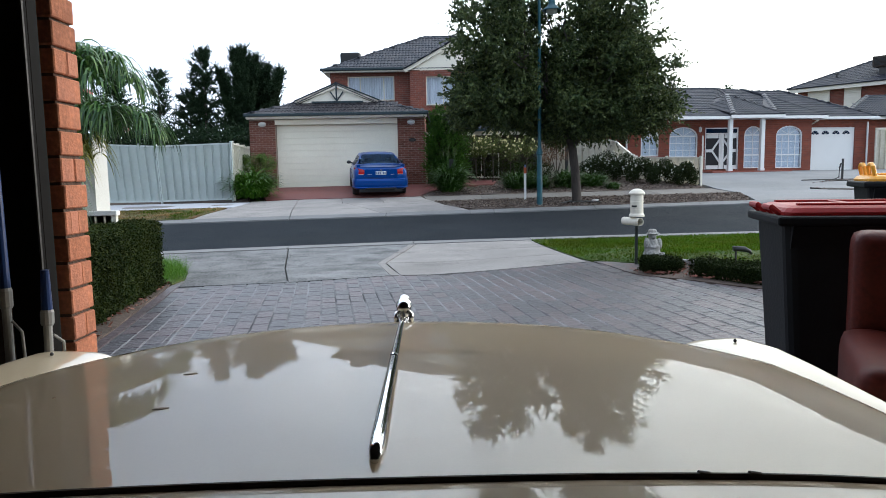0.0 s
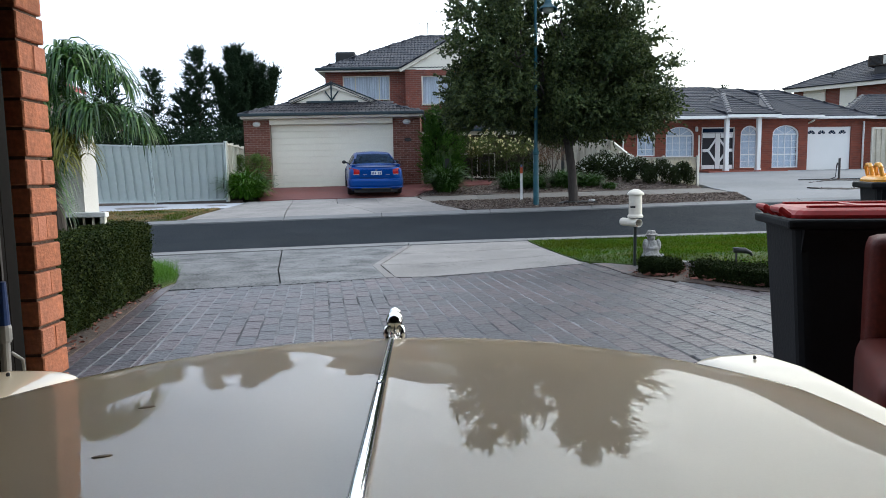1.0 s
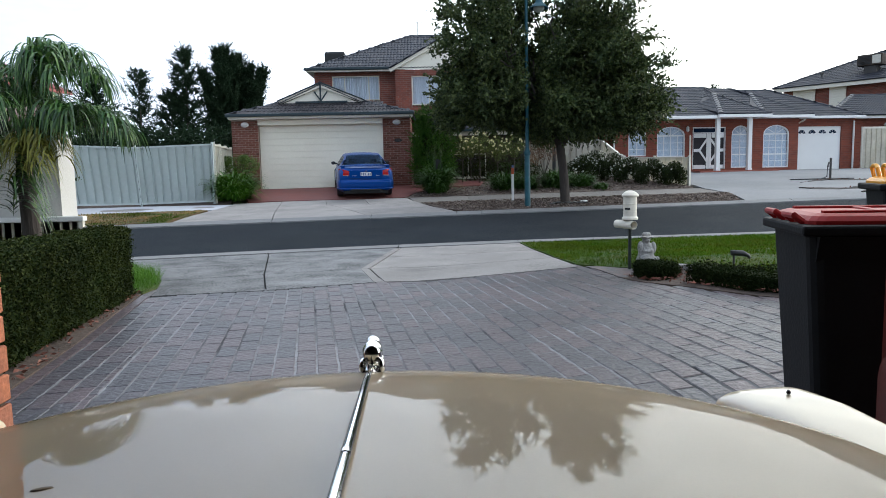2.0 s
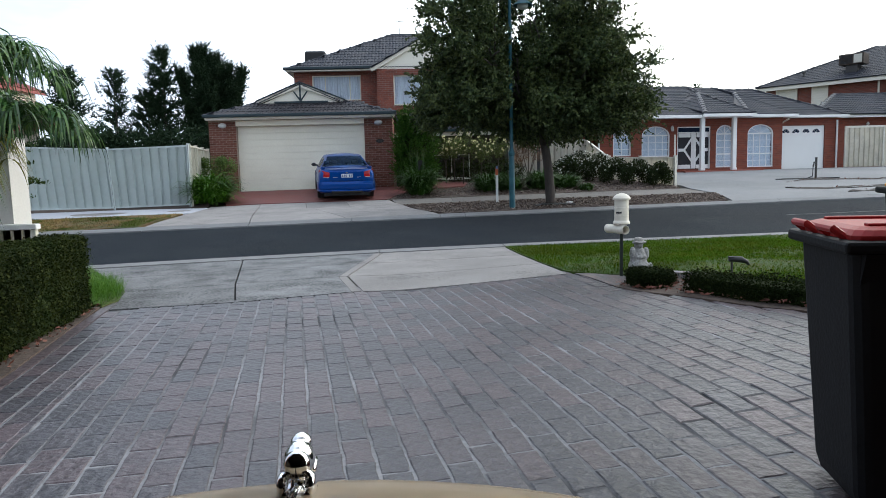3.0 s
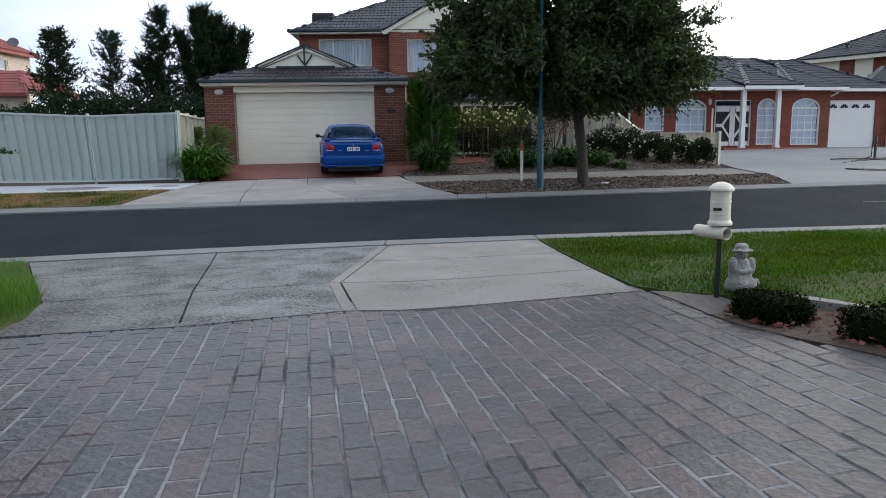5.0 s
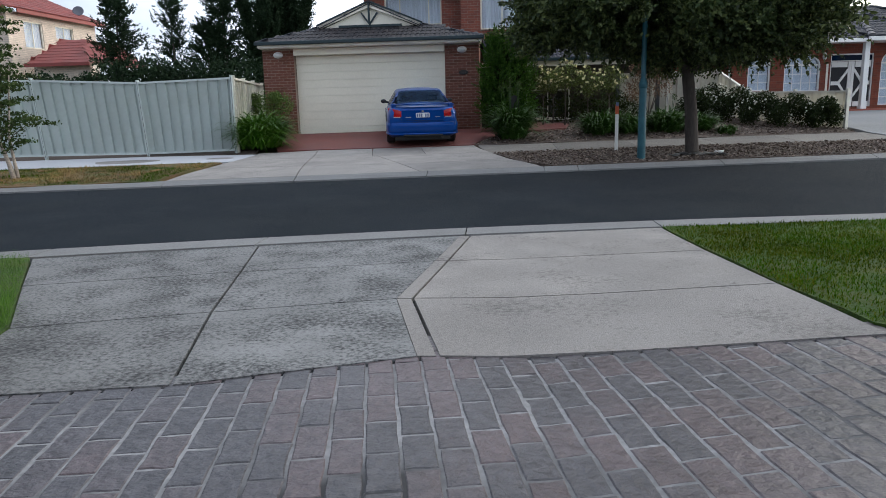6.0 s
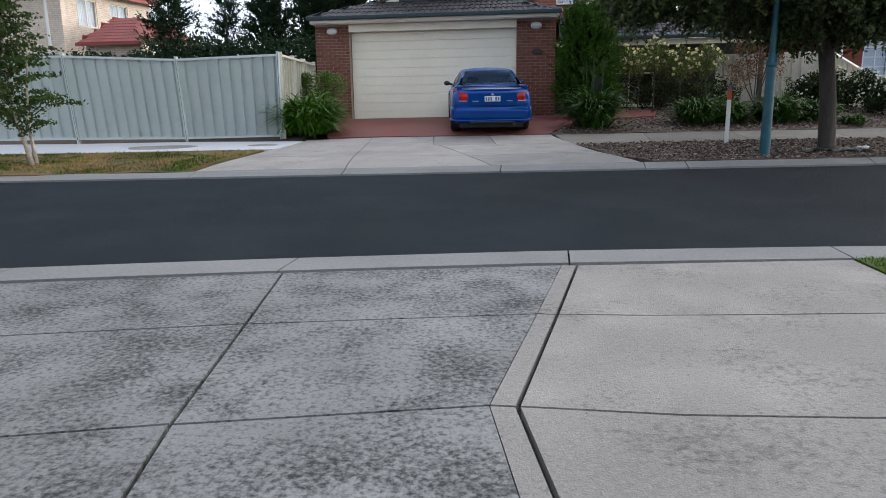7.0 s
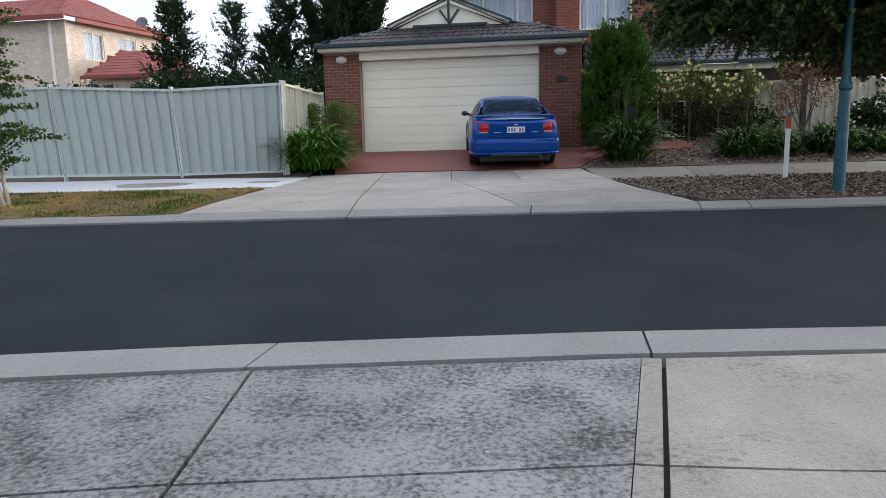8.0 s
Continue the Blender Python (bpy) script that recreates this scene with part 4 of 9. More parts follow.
# ---- the classic car whose bonnet fills the foreground ----
CX, CY, CZ = -0.062, 0.035, 1.42
car = thing("classic_car", "cream-white classic car with a chrome bonnet strip in the garage", "car", pose(CX, CY, FLOOR + 0.012, 0, 0, 1.4))
CH = CZ - FLOOR - 0.012


CS = 1.2


def bonnet_z(x, d):
    """Height of the bonnet at x across and d ahead of the windscreen's eye point."""
    x, d = x / CS, d / CS
    crest = 1.5 - 0.8 * x * x
    base = -0.2618 - 0.024 * clamp(d - 0.55, 0, 1.2) - 0.025 * clamp(d - 0.55, 0, 1.2) ** 2 - 0.03 * x * x - 0.16 * x ** 4 - 1.0 * max(0.0, abs(x) - 0.6) ** 1.5
    over = max(0.0, d - (crest - 0.22))
    return CH + CS * (base - 0.55 * over * over - 6.0 * max(0.0, d - crest - 0.02) ** 2)


def car_bonnet():
    rows, n = [], 36
    for j in range(44):
        row = []
        for i in range(n + 1):
            x = -0.675 + 1.35 * i / n
            end = 1.5 - 0.8 * x * x + 0.2
            d = 0.547 + (end - 0.547) * j / 43
            row.append((x * CS, d * CS, bonnet_z(x * CS, d * CS)))
        rows.append(row)
    bm = loft(rows, closed=False, caps=False)
    bmesh.ops.solidify(bm, geom=bm.faces[:], thickness=0.012)
    b = part("bonnet", bm, white_car, car, "glossy cream-white bonnet", smooth=True)
    crisp = b.modifiers.new("edge", "EDGE_SPLIT")
    crisp.split_angle = radians(45)
    return b


bonnet = car_bonnet()
# the strip is thick and round at its tail and thins to a slim ridge under the mascot
strip_d = [CS * (0.575 + 0.0298 * k) for k in range(31)]
strip_bm = bmesh.new()
tube(strip_bm, [(0, d, bonnet_z(0, d) + 0.005) for d in strip_d], [CS * (0.0038 + 0.005 * min(1, k / 1.5) ** 0.5 - 0.00014 * k) for k in range(31)], 14)
strip_part = part("trim_strip", strip_bm, chrome, bonnet, "polished chrome centre strip", smooth=True)
clip_d = CS * 0.98
part("joint_clip", tube(bmesh.new(), [(0, clip_d - 0.006, bonnet_z(0, clip_d) + 0.0065), (0, clip_d + 0.006, bonnet_z(0, clip_d) + 0.0065)], CS * 0.0068, 12), chrome, strip_part, "small chrome joint in the strip")

md = 1.47 * CS
mz = bonnet_z(0, md)
mascot = bmesh.new()
lathe(mascot, [(0.024, mz - 0.01), (0.024, mz + 0.0036), (0.0145, mz + 0.0096), (0.011, mz + 0.024)], (0, md, 0), 16)
for px, py, pz, ax, ay, az in ((0, 0.0, 0.035, 0.0185, 0.03, 0.021), (0, 0.02, 0.046, 0.0135, 0.018, 0.013), (0, -0.02, 0.036, 0.016, 0.016, 0.017), (-0.0165, -0.028, 0.018, 0.0068, 0.016, 0.0125), (0.0165, -0.028, 0.018, 0.0068, 0.016, 0.0125),
                              (-0.0125, -0.038, 0.0075, 0.0055, 0.008, 0.0065), (0.0125, -0.038, 0.0075, 0.0055, 0.008, 0.0065), (-0.013, 0.028, 0.016, 0.006, 0.02, 0.007), (0.013, 0.028, 0.016, 0.006, 0.02, 0.007)):
    bmesh.ops.create_uvsphere(mascot, u_segments=14, v_segments=9, radius=1, matrix=Matrix.Translation((px * CS, md + py * CS, mz + pz * CS)) @ Matrix.Diagonal((ax * CS, ay * CS, az * CS, 1)))
mas = part("mascot", mascot, chrome, bonnet, "chrome bonnet mascot", smooth=True)
fuse = mas.modifiers.new("fuse", "REMESH")
fuse.mode, fuse.voxel_size, fuse.use_smooth_shade = "VOXEL", 0.002, True


for lx, ld, turn_ in ((-0.289, 0.94, 20), (-0.267, 0.77, 15), (-0.44, 0.86, 70)):
    lx, ld = lx * CS, ld * CS
    lf = thing("dry_leaf", "small curled dry leaf lying on the cream bonnet", "leaf", pose(CX, CY, FLOOR + 0.012, 0, 0, 1.4) @ pose(lx, ld, bonnet_z(lx, ld) + 0.0002, 0, 0, turn_), "leaves on the bonnet")
    k_ = 1.2 if lx > -0.45 else 0.35
    bm = lathe(bmesh.new(), [(1.0, 0.0), (0.85, 0.0012), (0.3, 0.0016), (0.02, 0.0017)], sides=14)
    bmesh.ops.transform(bm, matrix=Matrix.Diagonal((0.0105 * k_, 0.0034 * k_, 1, 1)), verts=bm.verts)
    part("blade", bm, leaf_pale, lf)


def car_wing(sx):
    """A flat-topped wing set lower than the bonnet, with a blunt upright end over the lamp."""
    out, drop = (0.035, 0.012) if sx < 0 else (0.008, 0.017)
    secs = []
    for d in [-0.1 + 0.085 * k for k in range(18)] + [1.4, 1.425, 1.445, 1.455, 1.46]:
        u = (d - 0.98) / 0.45
        cx = (0.81 - 0.133 * u if d > 0.4 else 0.9817) + out
        top = -0.353 - drop - 0.165 * clamp(1.33 - d, 0, 0.7) - 0.1 * max(0.0, 0.9 - d) ** 2
        w = 0.085 if sx < 0 else 0.077
        if d > 1.42:
            k = (d - 1.42) / 0.04
            w, top = w * (1 - 0.12 * k ** 3), top - 0.009 * k ** 3
        ring = [(cx + w * 1.3, 0.42), (cx + w * 1.5, CH + CS * (top - 0.25))]
        for q in range(17):
            a = math.pi * q / 16
            ring.append((cx + w * math.copysign(abs(math.cos(a)) ** 0.55, math.cos(a)), CH + CS * (top - 0.034 + (0.034 + 0.008 * math.cos(a)) * math.sin(a) ** 0.5)))
        ring += [(cx - w, CH + CS * (top - 0.2)), (cx - w * 0.9, 0.42)]
        ring = [(sx * x * CS, d * CS, z) for x, z in ring]
        secs.append(ring if sx > 0 else ring[::-1])
    w = part("wing", loft(secs), white_car, car, "flat-topped white front wing with a blunt end", smooth=True)
    bev = w.modifiers.new("edge", "EDGE_SPLIT")
    bev.split_angle = radians(50)
    lamp = lathe(bmesh.new(), [(0.0036, 0.0), (0.0046, 0.004), (0.0026, 0.008)], (sx * (0.7 + out) * CS, 1.4 * CS, CH - (0.3515 + drop) * CS), 10)
    part("tell_tale", lamp, dark_plastic, w, "tiny dark lamp tell-tale")


car_wing(-1)
car_wing(1)
# scuttle behind the bonnet, its rubber seal, nose and wheels
seal = bmesh.new()
tube(seal, [(x * CS, 0.5415 * CS, bonnet_z(x * CS, 0.547 * CS) - 0.003) for x in [-0.66 + 0.066 * k for k in range(21)]], 0.0055, 10)
seal_part = part("seal", seal, seal_mat, car, "perished dark rubber seal")
for x_ in (0.29, 0.335):
    part("seal_lump", tube(bmesh.new(), [(x_ * CS - 0.006, 0.542 * CS, bonnet_z(x_ * CS, 0.547 * CS) + 0.001), (x_ * CS + 0.006, 0.542 * CS, bonnet_z(x_ * CS, 0.547 * CS) - 0.001)], 0.0042, 8), seal_mat, seal_part)
rows = [[(x * CS, d * CS, bonnet_z(x * CS, 0.547 * CS) - 0.002 + (0.5375 - d) * 0.1) for x in [-0.66 + 0.066 * k for k in range(21)]] for d in (0.5355, 0.52, 0.42, 0.3)]
scuttle = loft(rows, closed=False, caps=False)
bmesh.ops.solidify(scuttle, geom=scuttle.faces[:], thickness=0.02)
part("scuttle", scuttle, white_car, car, "white scuttle panel", smooth=True)
nose_rows = []
for j in range(8):
    z = 0.35 + j * (CH - 0.42 * CS - 0.35) / 7
    nose_rows.append([(x * CS, CS * (1.62 - 0.85 * x * x - 0.02 * (j / 7) ** 2), z) for x in [-0.55 + 0.11 * k for k in range(11)]])
nose = loft(nose_rows, closed=False, caps=False)
bmesh.ops.solidify(nose, geom=nose.faces[:], thickness=0.03)
part("nose_panel", nose, white_car, car, smooth=True)
part("bumper", tube(bmesh.new(), [(x * CS, CS * (1.72 - 0.6 * x * x), 0.46) for x in [-0.75 + 0.15 * k for k in range(11)]], 0.05, 12), chrome, car, "chrome front bumper", smooth=True)


def wheel(parent, x, y, r, width, face, lift=0.0):
    turn = pose(x, y, r + lift, 0, 90, 0)
    tyre = lathe(bmesh.new(), [(r * 0.66, -width / 2), (r * 0.93, -width / 2), (r, -width * 0.32), (r, width * 0.32), (r * 0.93, width / 2), (r * 0.66, width / 2)], sides=28)
    bmesh.ops.transform(tyre, matrix=turn, verts=tyre.verts)
    w = part("wheel", tyre, rubber, parent, "black tyre on a bright wheel")
    rim = bmesh.new()
    s = face
    lathe(rim, [(r * 0.67, -width * 0.46), (r * 0.68, width * 0.4), (r * 0.6, width * 0.3), (r * 0.16, width * 0.26), (r * 0.14, width * 0.36), (0.01, width * 0.37)], sides=20)
    bmesh.ops.transform(rim, matrix=turn @ (Matrix.Identity(4) if s > 0 else pose(0, 0, 0, 180, 0, 0)), verts=rim.verts)
    part("rim", rim, silver, w)
    for k in range(5):
        sp = bmesh.new()
        box(sp, -r * 0.06, r * 0.12, width * 0.28, r * 0.06, r * 0.62, width * 0.36, bevel=0.004, m=pose(0, 0, 0, 0, 0, 72 * k))
        bmesh.ops.transform(sp, matrix=turn @ (Matrix.Identity(4) if s > 0 else pose(0, 0, 0, 180, 0, 0)), verts=sp.verts)
        part("spoke", sp, silver, w)
    return w


wheel(car, -0.86, 1.15, 0.33, 0.18, -1)
wheel(car, 0.86, 1.15, 0.33, 0.18, 1)


# ---- wheeled bins and the armchair ----
def wheelie_bin(at, lid_material, colour, group, tall_handles=False):
    b = thing("wheelie_bin", f"black plastic wheelie bin with a {colour} lid, standing on the paving", "bin", at, group)
    secs = []
    for z, hx, hy in ((0.05, 0.215, 0.25), (0.1, 0.225, 0.265), (0.88, 0.256, 0.325), (0.95, 0.258, 0.33)):
        r = 0.05
        ring = []
        for sx, sy, a0 in ((1, 1, 0), (-1, 1, 90), (-1, -1, 180), (1, -1, 270)):
            for k in range(4):
                a = radians(a0 + k * 30)
                ring.append((sx * (hx - r) + r * math.cos(a), sy * (hy - r) + r * math.sin(a), z))
        secs.append(ring)
    part("body", loft(secs), bin_mat, b)
    rim = bmesh.new()
    box(rim, -0.292, -0.365, 0.942, 0.292, 0.365, 0.985, bevel=0.012)
    part("rim", rim, bin_mat, b)
    for sx in (-1, 1):
        g = bmesh.new()
        prism(g, [(0.24, 0.941), (0.288, 0.941), (0.25, 0.84), (0.235, 0.84)] if sx > 0 else [(-0.288, 0.941), (-0.24, 0.941), (-0.235, 0.84), (-0.25, 0.84)], -0.3, 0.3)
        part("gusset", g, bin_mat, b)
    lid = bmesh.new()
    secs = []
    for z, k in ((0.986, 1.0), (1.0, 1.0), (1.018, 0.95), (1.028, 0.86)):
        hx, hy, r = 0.258 * k, 0.335 * k, 0.06
        ring = []
        for sx, sy, a0 in ((1, 1, 0), (-1, 1, 90), (-1, -1, 180), (1, -1, 270)):
            for q in range(4):
                a = radians(a0 + q * 30)
                ring.append((sx * (hx - r) + r * math.cos(a), sy * (hy - r) + r * math.sin(a), z))
        secs.append(ring)
    lid.free()
    top = part("lid", loft(secs), lid_material, b, f"moulded {colour} plastic lid")
    ribs = boxes((-0.2, -0.26, 1.027, -0.16, 0.26, 1.038), (0.16, -0.26, 1.027, 0.2, 0.26, 1.038), (-0.16, -0.02, 1.027, 0.16, 0.02, 1.034), bevel=0.004)
    part("rib", ribs, lid_material, top)
    for sx in (-1, 1):
        hd = bmesh.new()
        tube(hd, [(sx * 0.2, -0.28, 1.0), (sx * 0.2, -0.3, 1.085), (sx * 0.17, -0.3, 1.1), (sx * 0.09, -0.3, 1.1), (sx * 0.06, -0.3, 1.085), (sx * 0.06, -0.28, 1.0)] if tall_handles else [(sx * 0.19, -0.33, 0.99), (sx * 0.19, -0.37, 1.02), (sx * 0.06, -0.37, 1.02), (sx * 0.06, -0.33, 0.99)], 0.014, 8)
        part("handle", hd, lid_material, top)
    part("axle", tube(bmesh.new(), [(-0.27, 0.28, 0.1), (0.27, 0.28, 0.1)], 0.012, 8), steel_grey, b)
    for sx in (-1, 1):
        wh = lathe(bmesh.new(), [(0.03, -0.025), (0.1, -0.022), (0.1, 0.022), (0.03, 0.025)], sides=20)
        bmesh.ops.transform(wh, matrix=pose(sx * 0.29, 0.28, 0.1, 0, 90, 0), verts=wh.verts)
        part("wheel", wh, rubber, b)
    return b


wheelie_bin(pose(1.93, 3.32, land(1.93, 3.32), 0, 0, -101) @ Matrix.Diagonal((1, 1, 1.042, 1)), bin_red, "red", "bins by the garage")
wheelie_bin(pose(3.25, 4.75, land(3.25, 4.75), 0, 0, -110), bin_yellow, "yellow", "bins by the garage", True)

chair = thing("armchair", "oxblood leather armchair with rounded padded arms in the garage", "armchair", pose(1.9, 2.35, FLOOR + 0.012, 0, 0, -25))


def cushion(x0, y0, z0, x1, y1, z1, r=0.05):
    bm = bmesh.new()
    box(bm, x0, y0, z0, x1, y1, z1)
    bmesh.ops.bevel(bm, geom=bm.edges[:], offset=r, segments=4, profile=0.6, affect="EDGES", clamp_overlap=True)
    return bm


part("base", cushion(-0.4, -0.42, 0.04, 0.4, 0.4, 0.3, 0.02), leather, chair)
part("seat", cushion(-0.28, -0.4, 0.3, 0.28, 0.24, 0.46), leather, chair, smooth=True)
part("backrest", cushion(-0.4, 0.22, 0.3, 0.4, 0.44, 1.04, 0.07), leather, chair, smooth=True)
for sx in (-1, 1):
    part("arm", cushion(sx * 0.34 - 0.1, -0.44, 0.04, sx * 0.34 + 0.1, 0.26, 0.66, 0.085), leather, chair, smooth=True)
for sx in (-1, 1):
    for sy in (-1, 1):
        part("foot", lathe(bmesh.new(), [(0.02, 0), (0.03, 0.045)], (sx * 0.33, sy * 0.34, 0), 10), dark_plastic, chair)


# ---- hedge, palm and the neighbour's wall on one side of the drive ----
def leaf_box(name, label, outline, z0, z1, n, parent_m=None, size=0.03, mat=None, core=True, wob=0.05):
    """A clipped hedge: a dark woody core and leaves over its faces."""
    h = thing(name, label, "hedge")
    ol = np.array(outline)
    zs = [land(x, y) for x, y in outline]
    base = min(zs)
    core_bm = bmesh.new()
    c = ol.mean(axis=0)
    inner = c + (ol - c) * 0.965
    a = [core_bm.verts.new((x, y, base + z0)) for x, y in inner]
    b = [core_bm.verts.new((x, y, base + z1 - 0.03)) for x, y in inner]
    for k in range(len(a)):
        core_bm.faces.new((a[k], a[(k + 1) % len(a)], b[(k + 1) % len(a)], b[k]))
    core_bm.faces.new(b)
    core_bm.faces.new(a[::-1])
    part("core", core_bm, mat or leaf_hedge, h)
    per = [math.dist(outline[k], outline[(k + 1) % len(outline)]) for k in range(len(outline))]
    area_top = 0.5 * abs(sum(ol[k][0] * ol[(k + 1) % len(ol)][1] - ol[(k + 1) % len(ol)][0] * ol[k][1] for k in range(len(ol))))
    side = sum(per) * (z1 - z0)
    pts = []
    nt = int(n * area_top / (area_top + side))
    t = scatter(nt * 2, [tuple(p) for p in outline])[:nt]
    pts.append(np.column_stack([t, base + z1 + rng.normal(size=len(t)) * 0.018 + [0.03 * noise.noise((x * 3, y * 3, 1)) for x, y in t]]))
    for k in range(len(outline)):
        m = int(n * per[k] * (z1 - z0) / (area_top + side))
        u = rng.random(m)[:, None]
        e = np.array(outline[k]) * (1 - u) + np.array(outline[(k + 1) % len(outline)]) * u
        z = base + z0 + rng.random(m) * (z1 - z0)
        nrm = np.array((outline[(k + 1) % len(outline)][1] - outline[k][1], outline[k][0] - outline[(k + 1) % len(outline)][0])) / max(per[k], 1e-6)
        off = rng.normal(size=m) * 0.02 + np.array([wob * noise.noise((p[0] * 3, p[1] * 3, q * 3)) for p, q in zip(e, z)])
        pts.append(np.column_stack([e + nrm * off[:, None], z]))
    faces = np.concatenate([leaves(pts[0], size, 0.5, 0.6, flat=0.5), leaves(np.concatenate(pts[1:]), size, 0.5, 0.6)])
    tagged(quads("leaf", faces, mat or leaf_hedge, h), kind="stuff")
    return h


HEDGE = [(-2.87, 4.6), (-3.08, 6.2), (-3.34, 8.12), (-3.68, 8.0), (-3.6, 6.2), (-3.45, 4.3)]
leaf_box("hedge", "tall clipped dark green hedge with small leaves beside the drive", HEDGE, 0.05, 0.805, 110000, size=0.024, wob=0.03)
BED_L = [(-2.62, 4.4), (-2.86, 5.9), (-3.36, 8.5), (-4.4, 8.4), (-4.3, 4.2)]
bed_l = tagged(slab("hedge_bed", BED_L, 0.03, 0.08, soil_mat), "strip of soil and dry leaves under the hedge", "soil bed", kind="structure")
tagged(chips("leaf_litter", BED_L, 2500, red_chip_mat, bed_l, 0.04), kind="stuff")
slab("edging", [(-2.5, 4.2), (-2.78, 5.9), (-3.26, 8.6), (-3.36, 8.6), (-2.88, 5.9), (-2.6, 4.2)], 0.018, 0.1, paver_mat, bed_l)

low_fence = thing("boundary_fence", "low cream corrugated steel fence with a white capping", "fence")
fy = 8.36
part("capping", boxes((-8.0, fy - 0.05, 0.985, -3.92, fy + 0.05, 1.045), bevel=0.012), white_paint, low_fence, "white steel capping")
pts, x = [], -8.0
while x < -4.0:
    pts += [(x, fy - 0.012), (x + 0.05, fy - 0.012), (x + 0.065, fy + 0.02), (x + 0.095, fy + 0.02)]
    x += 0.11
rows = [[(a, b, z) for a, b in pts] for z in (0.05, 0.99)]
sheet = loft(rows, closed=False, caps=False)
bmesh.ops.solidify(sheet, geom=sheet.faces[:], thickness=0.004)
part("sheet", sheet, cream_steel, low_fence)
part("post", boxes((-4.0, fy - 0.03, 0.02, -3.94, fy + 0.03, 0.99), bevel=0.004), cream_steel, low_fence)

nb = thing("neighbour_house", "white rendered house corner with brown tiled roof behind the palm", "house")
part("wall", boxes((-9.5, 8.5, 0.0, -4.25, 8.85, 1.98), (-9.5, 8.85, 0.0, -9.2, 10.6, 1.98)), render_white, nb, "white rendered wall")
roof = bmesh.new()
prism(roof, [(8.05, 2.02), (8.05, 2.1), (9.4, 2.42), (9.4, 2.32)], -9.8, -4.55, "yz")
part("roof", roof, tile_brown, nb, "brown tiled roof")
part("gutter", boxes((-9.8, 7.98, 1.99, -4.5, 8.06, 2.1), bevel=0.01), dark_plastic, nb, "dark gutter")


def palm(at, lift, fronds):
    """A feather palm: arching midribs, each with two ranks of long leaflets that hang from it.
    fronds: (bend, tip, old) with the points over the foot of the trunk."""
    p = thing("palm_tree", "young feather palm with arching fronds and long hanging green leaflets", "palm tree", at)
    tr = bmesh.new()
    tube(tr, [(0, 0, 0), (0.02, 0, 0.6), (0.0, 0, 1.2), (0, 0, lift)], [0.11, 0.095, 0.085, 0.08], 14)
    part("trunk", tr, bark_grey, p, "ringed grey palm trunk")
    for bend, tip, old in fronds:
        s0, s1, s2 = np.array((0.0, 0.0, lift)), np.array(bend), np.array(tip)
        u = np.linspace(0, 1, 17)[:, None]
        fp = s0 * (1 - u) ** 2 + s1 * 2 * u * (1 - u) + s2 * u ** 2
        ways = np.gradient(fp, axis=0)
        ways /= np.linalg.norm(ways, axis=1)[:, None]
        fr = part("frond", tube(bmesh.new(), [tuple(q) for q in fp], [0.013 - 0.00068 * i for i in range(17)], 5), leaf_palm_old if old else leaf_palm, p)
        n = 52
        idx = 3.0 + 12.8 * (np.arange(2 * n) // 2 + 0.3 * rng.random(2 * n)) / n
        i0 = idx.astype(int)
        root = fp[i0] + (fp[i0 + 1] - fp[i0]) * (idx - i0)[:, None]
        wv = ways[i0]
        sd = np.cross(wv, (0, 0, 1.0))
        sd /= np.linalg.norm(sd, axis=1)[:, None] + 1e-9
        sg = np.where(np.arange(2 * n) % 2 == 0, -1, 1)[:, None]
        # leaflets rise a little from the midrib, then fold over and hang
        way = sd * sg * 0.5 + wv * 0.35 + np.array((0, 0, 0.75)) + rng.normal(size=(2 * n, 3)) * 0.17
        tagged(quads("leaflet", blades(root, way, 0.42 if old else 0.52, 0.026, 1.05, spread=0.3, segs=8), leaf_palm_old if old else leaf_palm, fr), kind="stuff")
    return p


palm(pose(-4.2, 7.75, land(-4.2, 7.75)), 1.62, (
    ((0.2, 0.0, 3.25), (0.88, -0.1, 2.3), False), ((0.15, -0.2, 3.15), (0.68, -0.45, 2.25), False), ((0.15, 0.2, 3.2), (0.65, 0.55, 2.3), False),
    ((0.0, 0.05, 3.25), (0.45, 0.1, 2.45), False), ((0.68, 0.0, 2.35), (1.06, -0.05, 1.78), False), ((0.6, 0.25, 2.35), (0.86, 0.4, 1.8), False), ((0.6, -0.3, 2.3), (0.8, -0.45, 1.85), False),
    ((0.36, -0.25, 2.05), (0.52, -0.4, 1.5), True), ((0.25, -0.35, 1.95), (0.3, -0.5, 1.4), True), ((0.05, -0.3, 1.5), (0.1, -0.45, 1.0), False),
    ((-0.2, 0.05, 3.2), (-1.0, 0.1, 2.2), False), ((-0.15, -0.2, 3.1), (-0.75, -0.6, 2.1), False), ((-0.15, 0.2, 3.1), (-0.7, 0.7, 2.2), False), ((-0.7, -0.1, 2.4), (-1.15, -0.2, 1.6), False),
    ((0.0, -0.6, 2.5), (0.0, -1.0, 1.8), False), ((0.05, 0.6, 2.6), (0.1, 1.0, 2.0), False), ((-0.4, -0.5, 2.1), (-0.6, -0.8, 1.5), False), ((-0.3, 0.5, 2.2), (-0.5, 0.9, 1.6), False), ((-0.3, -0.3, 1.8), (-0.45, -0.5, 1.1), True)))

